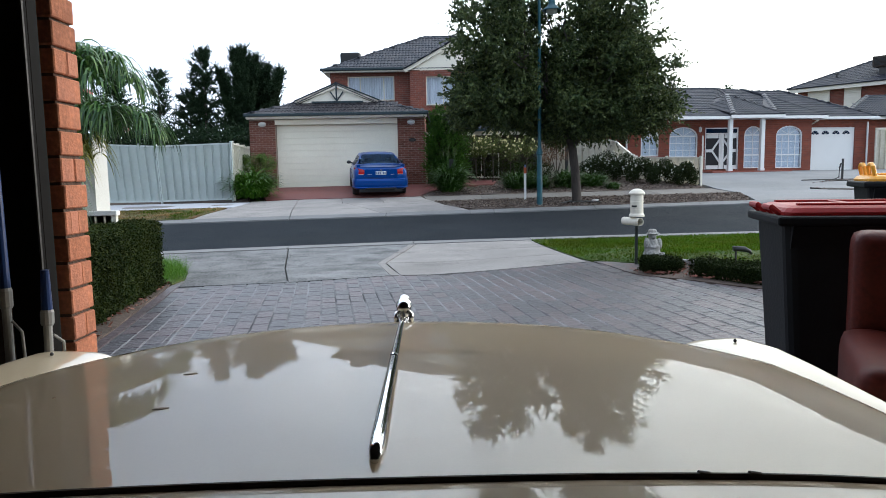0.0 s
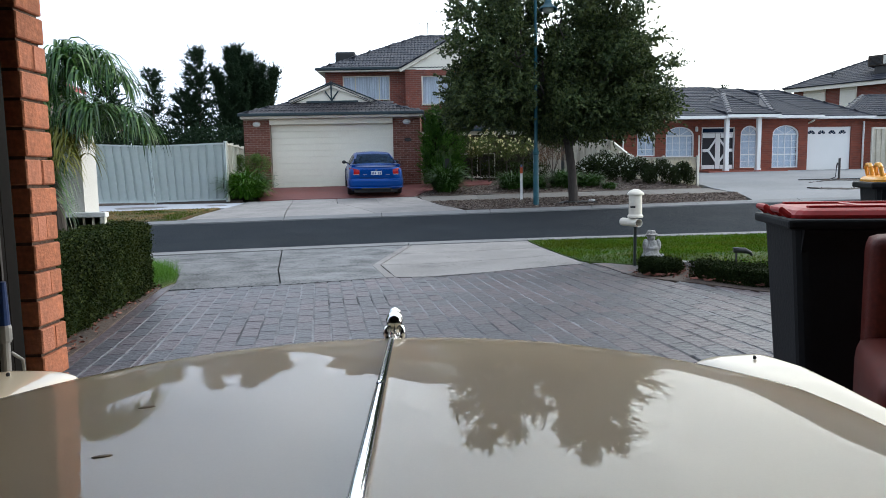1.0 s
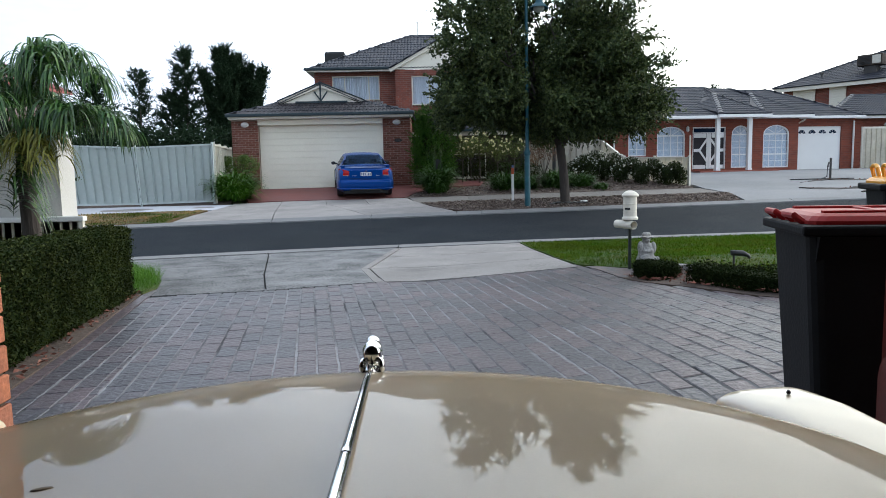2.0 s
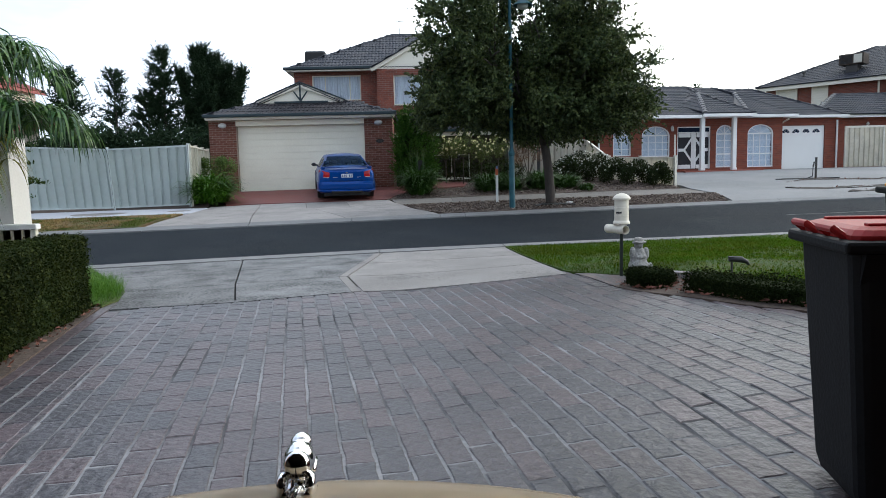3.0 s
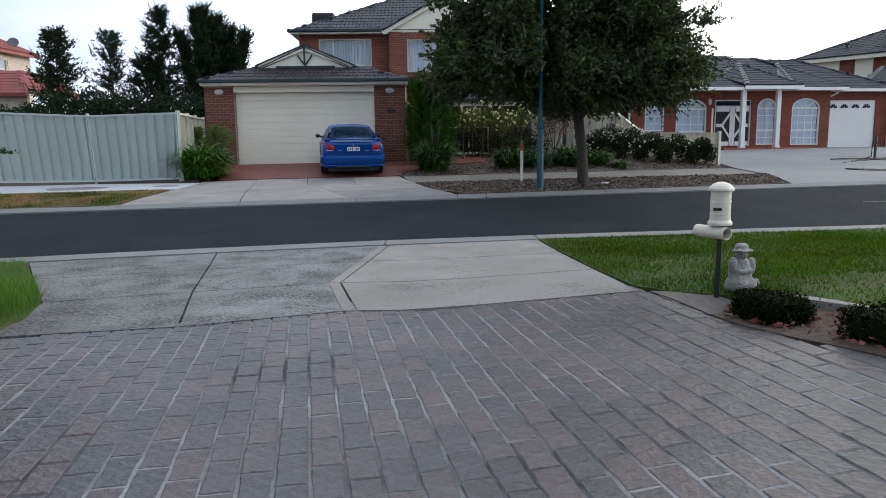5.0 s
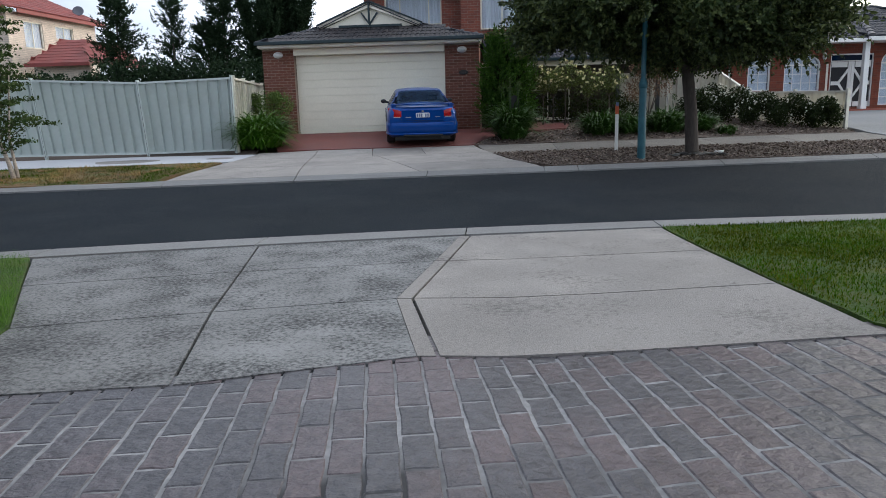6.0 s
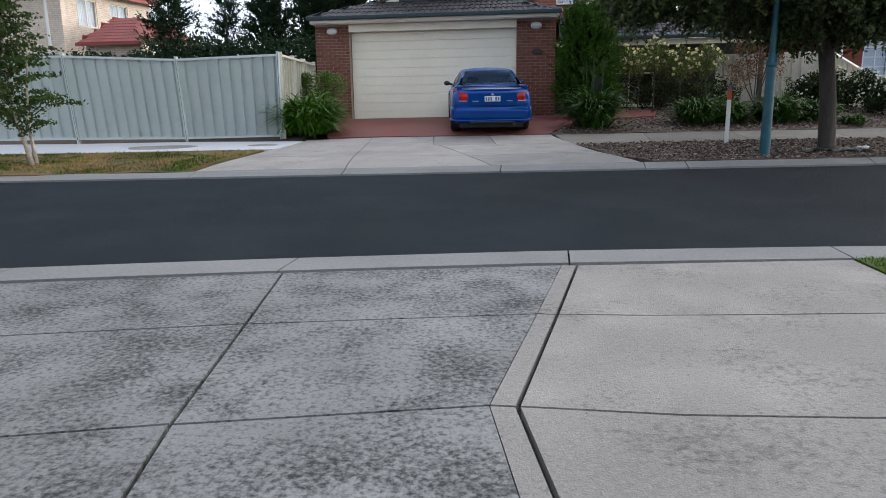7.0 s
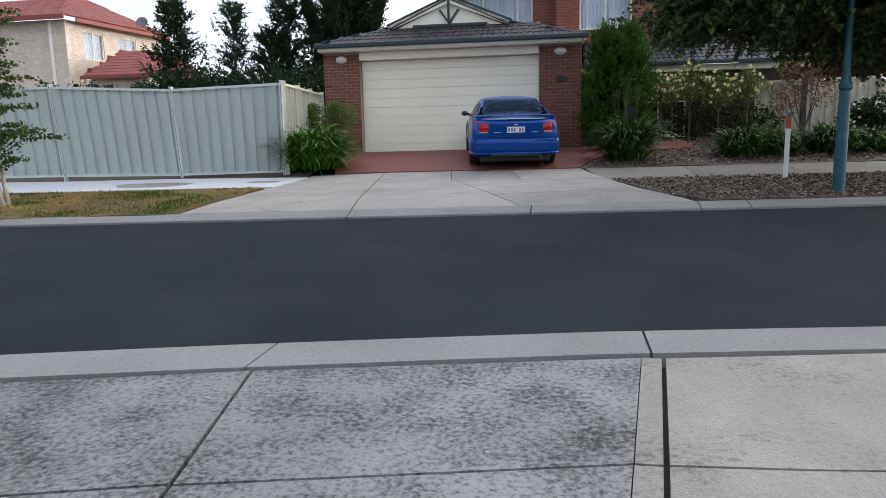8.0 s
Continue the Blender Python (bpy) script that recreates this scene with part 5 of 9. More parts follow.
# ---- letter box, statue, clipped box hedges and tap on the other side ----
BED_R = [(2.16, 8.0), (2.36, 7.2), (2.85, 6.2), (3.25, 5.72), (4.4, 5.1), (6.5, 4.6), (6.5, 5.0), (5.5, 5.4), (4.2, 6.0), (3.35, 6.9), (2.9, 7.9), (2.5, 8.5)]
bed_r = tagged(slab("box_hedge_bed", BED_R, 0.014, 0.1, soil_mat, step=0.3), "curved bed of red bark and soil beside the drive", "garden bed", kind="structure")
tagged(chips("bark_chips", BED_R, 5000, red_chip_mat, bed_r, 0.045), kind="stuff")
tagged(slab("letter_box_pad", [(1.93, 8.78), (2.04, 8.4), (2.14, 8.05), (2.3, 7.98), (2.52, 8.35), (2.42, 8.6), (2.1, 8.72)], 0.016, 0.1, pad_mat, step=0.1), "small worn dirty concrete pad under the letter box", "concrete pad", kind="structure")
kp = slab("garden_edging", [(2.55, 8.38), (2.62, 8.4), (3.3, 7.0), (3.24, 6.96)], 0.07, 0.12, concrete_new)
tagged(kp, "pale concrete edging strip between bed and lawn", "edging", kind="structure")

mb = thing("letter_box", "cream plastic letter box with newspaper tube on a black post", "letter box", pose(2.41, 8.55, land(2.41, 8.55) + 0.016, 0, 0, -8))
MB = 1.212 - land(2.41, 8.55) - 0.03
part("post", boxes((-0.017, -0.017, 0, 0.017, 0.017, MB - 0.43), bevel=0.003), black_steel, mb, "black square steel post")
part("body", lathe(bmesh.new(), [(0.080, MB - 0.3480), (0.094, MB - 0.3437), (0.094, MB - 0.3262), (0.080, MB - 0.3045), (0.078, MB - 0.2610), (0.081, MB - 0.2593), (0.081, MB - 0.2523), (0.078, MB - 0.2506), (0.078, MB - 0.1653), (0.081, MB - 0.1636), (0.081, MB - 0.1566), (0.078, MB - 0.1549), (0.078, MB - 0.0696)], sides=32), mail_cream, mb, smooth=False)
part("cap", lathe(bmesh.new(), [(0.094, MB - 0.0740), (0.099, MB - 0.0679), (0.098, MB - 0.0522), (0.080, MB - 0.0305), (0.056, MB - 0.0130), (0.024, MB - 0.0017), (0.004, MB)], sides=32), mail_cream, mb, "domed cream cap")
slot = bmesh.new()
for k in range(6):
    a0, a1 = radians(214 + k * 8), radians(214 + (k + 1) * 8)
    vs = [slot.verts.new((0.0815 * math.cos(a), 0.0815 * math.sin(a), z)) for a, z in ((a0, MB - 0.2262), (a1, MB - 0.2262), (a1, MB - 0.2044), (a0, MB - 0.2044))]
    slot.faces.new(vs)
bmesh.ops.remove_doubles(slot, verts=slot.verts, dist=1e-5)
bmesh.ops.solidify(slot, geom=slot.faces[:], thickness=0.003)
part("slot", slot, dark_plastic, mb, "dark letter slot")
pipe = bmesh.new()
prof = [(0.05, -0.17), (0.05, 0.15), (0.0455, 0.15), (0.0455, -0.15), (0.01, -0.15), (0.01, -0.17)]
swing = Matrix.Rotation(radians(-60), 3, "Z")
rings = [[swing @ Vector((h, r * math.cos(k * math.tau / 28), r * math.sin(k * math.tau / 28))) + Vector((-0.045, 0.02, MB - 0.4072)) for k in range(28)] for r, h in prof]
pipe.free()
part("newspaper_tube", loft([[tuple(v) for v in r] for r in rings]), mail_cream, mb, "open-ended cream newspaper tube")

st = bmesh.new()
lathe(st, [(0.13, 0), (0.15, 0.03), (0.14, 0.09), (0.12, 0.13), (0.115, 0.18), (0.12, 0.2), (0.1, 0.25), (0.08, 0.29), (0.055, 0.32), (0.06, 0.34), (0.065, 0.38), (0.088, 0.385), (0.092, 0.4), (0.07, 0.415), (0.066, 0.45), (0.04, 0.465), (0.005, 0.47)], sides=22)
for c, r in (((-0.1, -0.02, 0.25), (0.045, 0.05, 0.09)), ((0.1, -0.03, 0.24), (0.045, 0.05, 0.09)), ((0.0, -0.1, 0.2), (0.075, 0.035, 0.03)), ((-0.05, -0.09, 0.07), (0.08, 0.07, 0.09)), ((0.06, -0.07, 0.06), (0.08, 0.08, 0.08)),
             ((0.18, -0.02, 0.06), (0.035, 0.03, 0.055)), ((0.0, -0.03, 0.4), (0.1, 0.1, 0.016)), ((0.0, -0.055, 0.355), (0.04, 0.03, 0.035))):
    bmesh.ops.create_icosphere(st, subdivisions=3, radius=1, matrix=Matrix.Translation(c) @ Matrix.Diagonal((*r, 1)))
for v in st.verts:
    v.co += v.co.normalized() * 0.012 * noise.noise(v.co * 22)
    v.co.y *= 0.85
s_ob = part("garden_statue", st, stone_mat, None, smooth=True)
fuse = s_ob.modifiers.new("fuse", "REMESH")
fuse.mode, fuse.voxel_size, fuse.use_smooth_shade = "VOXEL", 0.007, True
s_ob.matrix_basis = pose(2.63, 8.62, land(2.63, 8.62) + 0.01, 0, 0, 12) @ Matrix.Diagonal((0.82, 0.82, 0.83, 1))
tagged(s_ob, "weathered grey cast-stone garden statue with a hat, on the lawn", "statue")

leaf_box("box_hedge", "small clipped dark green box hedge, rounded, with bare stems", [(2.31, 8.0), (2.34, 7.76), (2.43, 7.54), (2.6, 7.54), (2.68, 7.67), (2.58, 7.88), (2.47, 8.06)], 0.06, 0.21, 14000, size=0.02, mat=leaf_box_dark, wob=0.03)
leaf_box("box_hedge", "long clipped dark green box hedge along the lawn", [(2.57, 7.14), (2.8, 6.56), (3.24, 5.95), (4.2, 5.15), (5.5, 4.65), (5.7, 5.2), (4.45, 5.6), (3.48, 6.25), (3.04, 6.82), (2.82, 7.2)], 0.03, 0.2, 50000, size=0.02, mat=leaf_box_dark, wob=0.03)
tap = thing("garden_tap", "black plastic garden tap with a hose fitting on a short riser", "tap", pose(3.3, 7.72, land(3.3, 7.72) + 0.03, 0, 0, 0))
part("riser", tube(bmesh.new(), [(0, 0, 0), (0, 0, 0.16)], 0.012, 10), dark_plastic, tap)
part("valve", tube(bmesh.new(), [(-0.03, 0, 0.15), (0.02, 0, 0.16), (0.09, -0.01, 0.155), (0.15, -0.01, 0.13), (0.17, -0.01, 0.1)], [0.018, 0.03, 0.032, 0.02, 0.014], 12), dark_plastic, tap, "grey and black valve body", smooth=True)
part("handle", boxes((-0.035, -0.02, 0.165, 0.02, 0.02, 0.19), bevel=0.006), dark_plastic, tap)

# ---- house parts ----
TILE_W, TILE_L = 0.30, 0.34


def tile_profile(w=TILE_W, length=TILE_L + 0.05):
    xs = (0.0, 0.04, 0.10, 0.15, 0.19, 0.25, w)
    hs = (0.012, 0.034, 0.034, 0.008, 0.03, 0.034, 0.012)
    v = [(x, 0.0, h + 0.018) for x, h in zip(xs, hs)] + [(x, length, h) for x, h in zip(xs, hs)] + [(x, 0.0, h - 0.004) for x, h in zip(xs, hs)]
    n = len(xs)
    f = [(i, i + 1, n + i + 1, n + i) for i in range(n - 1)] + [(2 * n + i, 2 * n + i + 1, i + 1, i) for i in range(n - 1)]
    return v, f


TILE_V, TILE_F = tile_profile()


def tile_mesh():
    me = bpy.data.meshes.new("tile")
    me.from_pydata(TILE_V, [], TILE_F)
    me.update()
    me.materials.append(tile_mat)
    return me


def roof_slope(parent, corners, material_, singles=None, shell=True):
    """A tiled roof plane; corners: eave left, eave right, then round the upper edge. Tiles lie in courses from the eave up.
    singles: a shared tile mesh, to make each tile an object of its own; else one joined mesh."""
    c = [Vector(p) for p in corners]
    u = (c[1] - c[0]).normalized()
    nrm = u.cross(c[2] - c[0]).normalized()
    if nrm.z < 0:
        nrm = -nrm
    v = nrm.cross(u)
    if v.z < 0:
        v = -v
    uv = [((p - c[0]).dot(u), (p - c[0]).dot(v)) for p in c]
    if shell:
        bm = bmesh.new()
        top = [bm.verts.new(p) for p in c]
        low = [bm.verts.new(p - nrm * 0.03) for p in c]
        bm.faces.new(top)
        bm.faces.new(low[::-1])
        for k in range(len(c)):
            bm.faces.new((top[k], low[k], low[(k + 1) % len(c)], top[(k + 1) % len(c)]))
        sheet = part("roof_slope", bm, material_, parent)
    else:
        sheet = parent
    umin, umax = min(p[0] for p in uv), max(p[0] for p in uv)
    vmax = max(p[1] for p in uv)
    cells = []
    for j in range(int(vmax / TILE_L) + 1):
        for i in range(int((umax - umin) / TILE_W) + 1):
            cells.append((umin + (i + (0.5 if j % 2 else 0)) * TILE_W, j * TILE_L))
    arr = np.array([(a + TILE_W / 2, b + TILE_L * 0.5) for a, b in cells])
    ok = inside(arr, uv)
    rot = Matrix((u, v, nrm)).transposed().to_4x4()
    if singles:
        for (a, b), k in zip(cells, ok):
            if k:
                hang("tile", singles, None, sheet, at=Matrix.Translation(c[0] + u * a + v * b) @ rot)
        return sheet
    V, F = [], []
    r3 = np.array(rot.to_3x3())
    tv = np.array(TILE_V) @ r3.T
    o, uu, vv = np.array(c[0]), np.array(u), np.array(v)
    for (a, b), k in zip(cells, ok):
        if k:
            s = len(V)
            V.extend(tv + o + uu * a + vv * b)
            F.extend(tuple(s + q for q in f) for f in TILE_F)
    if V:
        tagged(raw("tiles", V, F, material_, sheet), kind="stuff")
    return sheet


def ridge_capping(parent, a, b, material_, r=0.11):
    """Half-round ridge tiles, lapped one over the next."""
    a, b = Vector(a), Vector(b)
    n = max(2, int((b - a).length / 0.36))
    d = (b - a).normalized()
    s = d.cross(Vector((0, 0, 1))).normalized()
    up = s.cross(d)
    step = (b - a).length / n
    v = []
    for along, k_, lift in ((0, 1.0, 0.02), (1.12 * step, 0.88, 0.0)):
        v += [d * along + s * r * k_ * math.cos(math.pi * w / 6) + up * (r * 0.75 * k_ * math.sin(math.pi * w / 6) + lift) for w in range(7)]
    me = bpy.data.meshes.new("ridge_tile")
    me.from_pydata([tuple(q) for q in v], [], [(w, w + 1, w + 8, w + 7) for w in range(6)] + [tuple(range(7))])
    me.update()
    for k in range(n):
        hang("ridge_tile", me, material_, parent, at=Matrix.Translation(a.lerp(b, k / n) + up * (rng.uniform(-0.004, 0.004) - 0.04)))


def window(parent, x0, x1, z0, z1, y, cols=(), rows=(), frame_mat=white_paint, back=curtain_mat, depth=0.045, frame_w=0.045, sill=True, label="", back_split=None):
    """A window in a wall that faces -y: frame, bars, glass pane and a curtain behind."""
    w = part("window", boxes((x0, y - 0.02, z0, x0 + frame_w, y + depth, z1), (x1 - frame_w, y - 0.02, z0, x1, y + depth, z1), (x0 + frame_w, y - 0.02, z0, x1 - frame_w, y + depth, z0 + frame_w), (x0 + frame_w, y - 0.02, z1 - frame_w, x1 - frame_w, y + depth, z1)), frame_mat, parent, label)
    bars = [(c - 0.02, y - 0.005, z0 + frame_w, c + 0.02, y + 0.03, z1 - frame_w) for c in cols]
    for r in bars:
        part("bar", boxes(r), frame_mat, w)
    for r in rows:
        part("bar", boxes((x0 + frame_w, y + 0.0, r - 0.015, x1 - frame_w, y + 0.028, r + 0.015)), frame_mat, w)
    pane = part("pane", boxes((x0 + frame_w, y + 0.034, z0 + frame_w, x1 - frame_w, y + 0.04, z1 - frame_w)), pane_mat, w)
    pane.visible_shadow = False
    cur, n = [], int((x1 - x0) / 0.03)
    for z in (z0 + 0.03, z1 - 0.03):
        cur.append([(x0 + 0.02 + (x1 - x0 - 0.04) * k / n, y + 0.11 + 0.014 * math.sin(k * 1.7) + 0.008 * math.sin(k * 0.61), z) for k in range(n + 1)])
    cb = loft(cur, closed=False, caps=False)
    bmesh.ops.solidify(cb, geom=cb.faces[:], thickness=0.004)
    part("curtain", cb, back, w)
    if sill:
        part("sill", boxes((x0 - 0.03, y - 0.06, z0 - 0.05, x1 + 0.03, y + 0.05, z0 - 0.002), bevel=0.006), frame_mat, w)
    return w


def arch_pts(x0, x1, z0, zs, n=12):
    """An opening's outline with a round head that springs at zs; the head is a half ellipse."""
    cx, r = (x0 + x1) / 2, (x1 - x0) / 2
    h = min(r, 0.42)
    return [(x0, z0), (x1, z0)] + [(cx + r * math.cos(math.pi * k / n), zs + h * math.sin(math.pi * k / n)) for k in range(n + 1)]


def wall_with_holes(outline, holes, y0, y1):
    """A wall in the xz plane from y0 to y1 with openings right through it."""
    bm = bmesh.new()
    rims = []
    for ol in [outline] + holes:
        vs = [bm.verts.new((x, y0, z)) for x, z in ol]
        es = [bm.edges.new((vs[k], vs[(k + 1) % len(vs)])) for k in range(len(vs))]
        rims.append(es)
    bmesh.ops.triangle_fill(bm, use_beauty=True, use_dissolve=False, edges=[e for r in rims for e in r], normal=(0, -1, 0))
    ret = bmesh.ops.extrude_face_region(bm, geom=bm.faces[:])
    bmesh.ops.translate(bm, vec=(0, y1 - y0, 0), verts=[v for v in ret["geom"] if isinstance(v, bmesh.types.BMVert)])
    return bm


# ---- two-storey brick house with the double garage ----
house = thing("garage_house", "two-storey red brick house with a dark tiled roof and double garage", "house")
GZ0 = 0.93
HX0, HX1, HY = -7.48, -0.62, 27.3
DX0, DX1, DZ1 = -6.47, -1.70, 3.42
TOPW = 3.66
for xa, xb in ((HX0 + 0.004, DX0 - 0.004), (DX1 + 0.004, HX1 - 0.004)):
    part("pier", boxes((xa, HY + 0.009, GZ0 - 0.3, xb, HY + 0.24, TOPW)), mortar_mat, house, "brick pier beside the garage door")
for xa in (HX0 + 0.005, HX1 - 0.225):
    part("side_wall", boxes((xa, HY + 0.24, GZ0 - 0.3, xa + 0.22, HY + 6.5, TOPW)), brick_red_side, house, "red brick side wall")
part("soffit", boxes((HX0 - 0.02, 26.98, TOPW - 0.03, HX1 + 0.06, HY + 0.3, TOPW + 0.02)), cream_paint, house, "cream eave lining")
part("fascia", boxes((HX0 - 0.03, 26.95, TOPW - 0.01, HX1 + 0.09, 26.98, TOPW + 0.09), bevel=0.004), cream_paint, house, "cream fascia board")
part("gutter", boxes((HX0 - 0.1, 26.84, TOPW + 0.06, HX1 + 0.16, 26.955, TOPW + 0.17), bevel=0.02), green_trim, house, "dark green gutter")
part("lintel", boxes((DX0, HY - 0.035, DZ1, DX1, HY + 0.24, TOPW - 0.04), bevel=0.006), door_paint, house, "cream lintel panel over the door")
gdoor = part("garage_door", boxes((DX0 + 0.005, HY + 0.24, GZ0 - 0.05, DX1 - 0.005, HY + 0.26, DZ1 + 0.05)), door_paint, house, "cream sectional garage door")
sect_h = (DZ1 - GZ0 - 0.03) / 10
for k in range(10):
    z = GZ0 + 0.02 + k * sect_h
    lap = 0.006 if k % 2 else 0.0025
    bm = prism(bmesh.new(), [(HY + 0.2, z + lap), (HY + 0.239, z + lap), (HY + 0.239, z + sect_h - 0.002), (HY + 0.21, z + sect_h - 0.002), (HY + 0.2, z + sect_h - 0.022)], DX0 + 0.012, DX1 - 0.012, "yz")
    part("door_section", bm, door_paint, gdoor)
for x in (-6.97, -1.16):
    lt = bmesh.new()
    bmesh.ops.create_uvsphere(lt, u_segments=20, v_segments=12, radius=1.0, matrix=Matrix.Translation((x, HY, 3.45)) @ Matrix.Diagonal((0.155, 0.09, 0.1, 1)))
    lo = part("wall_light", lt, white_paint, house, "oval white bulkhead wall light", smooth=True)
    part("lens", boxes((x - 0.11, HY - 0.096, 3.405, x + 0.11, HY - 0.08, 3.45), bevel=0.006), lamp_glass, lo)
plate = thing("house_plate", "small dark oval plaque with illegible marks on the brick pier", "plaque", pose(-1.12, HY - 0.018, 2.76))
bm = bmesh.new()
lathe(bm, [(0.11, 0), (0.11, 0.012), (0.1, 0.016)], sides=24)
bmesh.ops.transform(bm, matrix=pose(0, 0.012, 0, 90, 0, 0) @ Matrix.Diagonal((1.35, 0.65, 1, 1)), verts=bm.verts)
part("plaque", bm, dark_plastic, plate)
part("bar", boxes((-0.07, -0.008, -0.03, -0.03, -0.0045, 0.03), (-0.015, -0.008, -0.03, 0.02, -0.0045, 0.03), (0.035, -0.008, -0.03, 0.07, -0.0045, 0.03)), steel_grey, plate)

# garage roof: hipped, with a gablet over the door
EZ = TOPW + 0.13
RX, RZ = -4.14, 5.04
slope = 0.40
tile_one = tile_mesh()
gab_y = 28.15
gz = EZ + (gab_y - 26.9) * slope
GL, GR = -5.8, -2.5
roof_slope(house, [(HX0 - 0.06, 26.9, EZ), (HX1 + 0.12, 26.9, EZ), (HX1 + 0.12 - 1.62, gab_y + 0.1, gz + 0.04), (HX0 - 0.06 + 1.5, gab_y + 0.1, gz + 0.04)], tile_mat, singles=tile_one)
for sx, xe, xt in ((-1, HX0 - 0.06, GL), (1, HX1 + 0.12, GR)):
    a, b = (xe, 26.9, EZ), (xe, 34.0, EZ)
    roof_slope(house, [a, b, (xt, 34.0, gz + 0.1), (xt, gab_y + 0.2, gz + 0.1)] if sx < 0 else [b, a, (xt, gab_y + 0.2, gz + 0.1), (xt, 34.0, gz + 0.1)], tile_joined)
    ridge_capping(house, (xe, 26.9, EZ + 0.02), (xt - 0.05 * sx, gab_y + 0.1, gz + 0.05), tile_joined, 0.09)
    xs = [(xt - sx * -0.0, 28.0, gz + 0.02), (xt, 34.0, gz + 0.02), (RX, 34.0, RZ), (RX, 28.0, RZ)]
    roof_slope(house, xs if sx > 0 else [xs[1], xs[0], xs[3], xs[2]], tile_joined)
ridge_capping(house, (RX, 27.95, RZ + 0.02), (RX, 31.2, RZ + 0.02), tile_joined, 0.09)
gable = bmesh.new()
prism(gable, [(GL + 0.2, gz + 0.03), (GR - 0.2, gz + 0.03), (RX, RZ - 0.12)], 28.12, 28.2)
part("gable", gable, cream_paint, house, "cream gable panel")


def plank(p, q, w, y0, y1):
    """A board between two points of the xz plane."""
    (x0, z0), (x1, z1) = p, q
    L = math.hypot(x1 - x0, z1 - z0)
    nx, nz = -(z1 - z0) / L * w / 2, (x1 - x0) / L * w / 2
    return prism(bmesh.new(), [(x0 + nx, z0 + nz), (x1 + nx, z1 + nz), (x1 - nx, z1 - nz), (x0 - nx, z0 - nz)], y0, y1)


for s, xe in ((-1, GL), (1, GR)):
    part("bargeboard", plank((xe - 0.02 * s, gz + 0.06), (RX, RZ - 0.06), 0.13, 28.02, 28.12), cream_paint, house, "cream bargeboard")
    part("barge_cap", plank((xe + 0.06 * s, gz + 0.1), (RX, RZ + 0.05), 0.05, 27.98, 28.14), green_trim, house, "dark green barge capping")
part("gable_rail", boxes((-5.15, 28.06, gz + 0.02, -3.1, 28.1, gz + 0.09)), green_trim, house, "dark green gable batten")
part("finial", boxes((RX - 0.03, 27.96, gz + 0.1, RX + 0.03, 28.015, RZ + 0.08), bevel=0.004), green_trim, house, "dark green finial post")
for s in (-1, 1):
    part("brace", plank((RX, gz + 0.1), (RX + 0.26 * s, gz + 0.46), 0.05, 28.06, 28.1), green_trim, house)

# upper storey
UY = 31.2
UX0, UX1 = -4.86, 2.6
UZ0, UZ1 = 3.2, 5.92
part("upper_wall", wall_with_holes([(UX0, UZ0), (-1.32, UZ0), (-1.32, UZ1), (UX0, UZ1)], [[(-4.1, 4.7), (-2.03, 4.7), (-2.03, 5.76), (-4.1, 5.76)]], UY, UY + 0.2), brick_red, house, "red brick upper storey wall")
part("upper_side_wall", boxes((UX0, UY + 0.2, UZ0, UX0 + 0.2, UY + 9, UZ1)), brick_red_side, house)
part("brick_head", boxes((-4.15, UY - 0.006, 5.762, -1.98, UY - 0.001, 5.9)), pier_brick, house, "soldier course over the window")
window(house, -4.1, -2.03, 4.7, 5.76, UY + 0.06, cols=(-3.55, -2.5), back=curtain_mat, frame_mat=cream_paint, label="wide upper window with pale curtains")
BAYY = 30.75
part("bay_wall", wall_with_holes([(-1.318, UZ0), (UX1, UZ0), (UX1, UZ1), (-1.318, UZ1)], [[(-0.62, 4.42), (0.9, 4.42), (0.9, 5.66), (-0.62, 5.66)]], BAYY, BAYY + 0.2), brick_red, house, "red brick projecting bay wall")
part("bay_side", boxes((-1.32, BAYY + 0.2, UZ0, -1.12, UY + 0.1, UZ1)), brick_red_side, house)
window(house, -0.62, 0.9, 4.42, 5.66, BAYY + 0.06, cols=(0.14,), frame_mat=cream_paint, back=curtain_mat, label="upper bay window with pale curtains")
ue = UZ1 + 0.0
part("upper_fascia", boxes((UX0 - 0.28, UY - 0.4, UZ1 - 0.02, -1.4, UY - 0.36, UZ1 + 0.06)), cream_paint, house, "cream fascia board")
part("upper_soffit", boxes((UX0 - 0.28, UY - 0.36, UZ1, -1.4, UY + 0.3, UZ1 + 0.03), (UX0 - 0.28, UY + 0.3, UZ1, UX0 + 0.2, UY + 9, UZ1 + 0.03)), cream_paint, house)
part("upper_gutter", boxes((UX0 - 0.36, UY - 0.5, UZ1 + 0.05, -1.4, UY - 0.4, UZ1 + 0.15), (UX0 - 0.36, UY - 0.4, UZ1 + 0.05, UX0 - 0.26, UY + 9, UZ1 + 0.15), bevel=0.015), green_trim, house, "dark green gutter")
PKX, PKY, PKZ = -0.75, 34.6, 8.05
u0 = (UX0 - 0.33, UY - 0.47, ue + 0.06)
roof_slope(house, [u0, (2.8, UY - 0.47, ue + 0.06), (1.2, PKY, PKZ), (PKX, PKY, PKZ)], tile_joined)
roof_slope(house, [(UX0 - 0.33, UY + 9, ue + 0.06), u0, (PKX, PKY, PKZ), (PKX, PKY + 2, PKZ)], tile_joined)
ridge_capping(house, u0, (PKX, PKY, PKZ + 0.03), tile_joined, 0.1)
ridge_capping(house, (PKX, PKY, PKZ + 0.03), (1.4, PKY, PKZ + 0.03), tile_joined, 0.1)
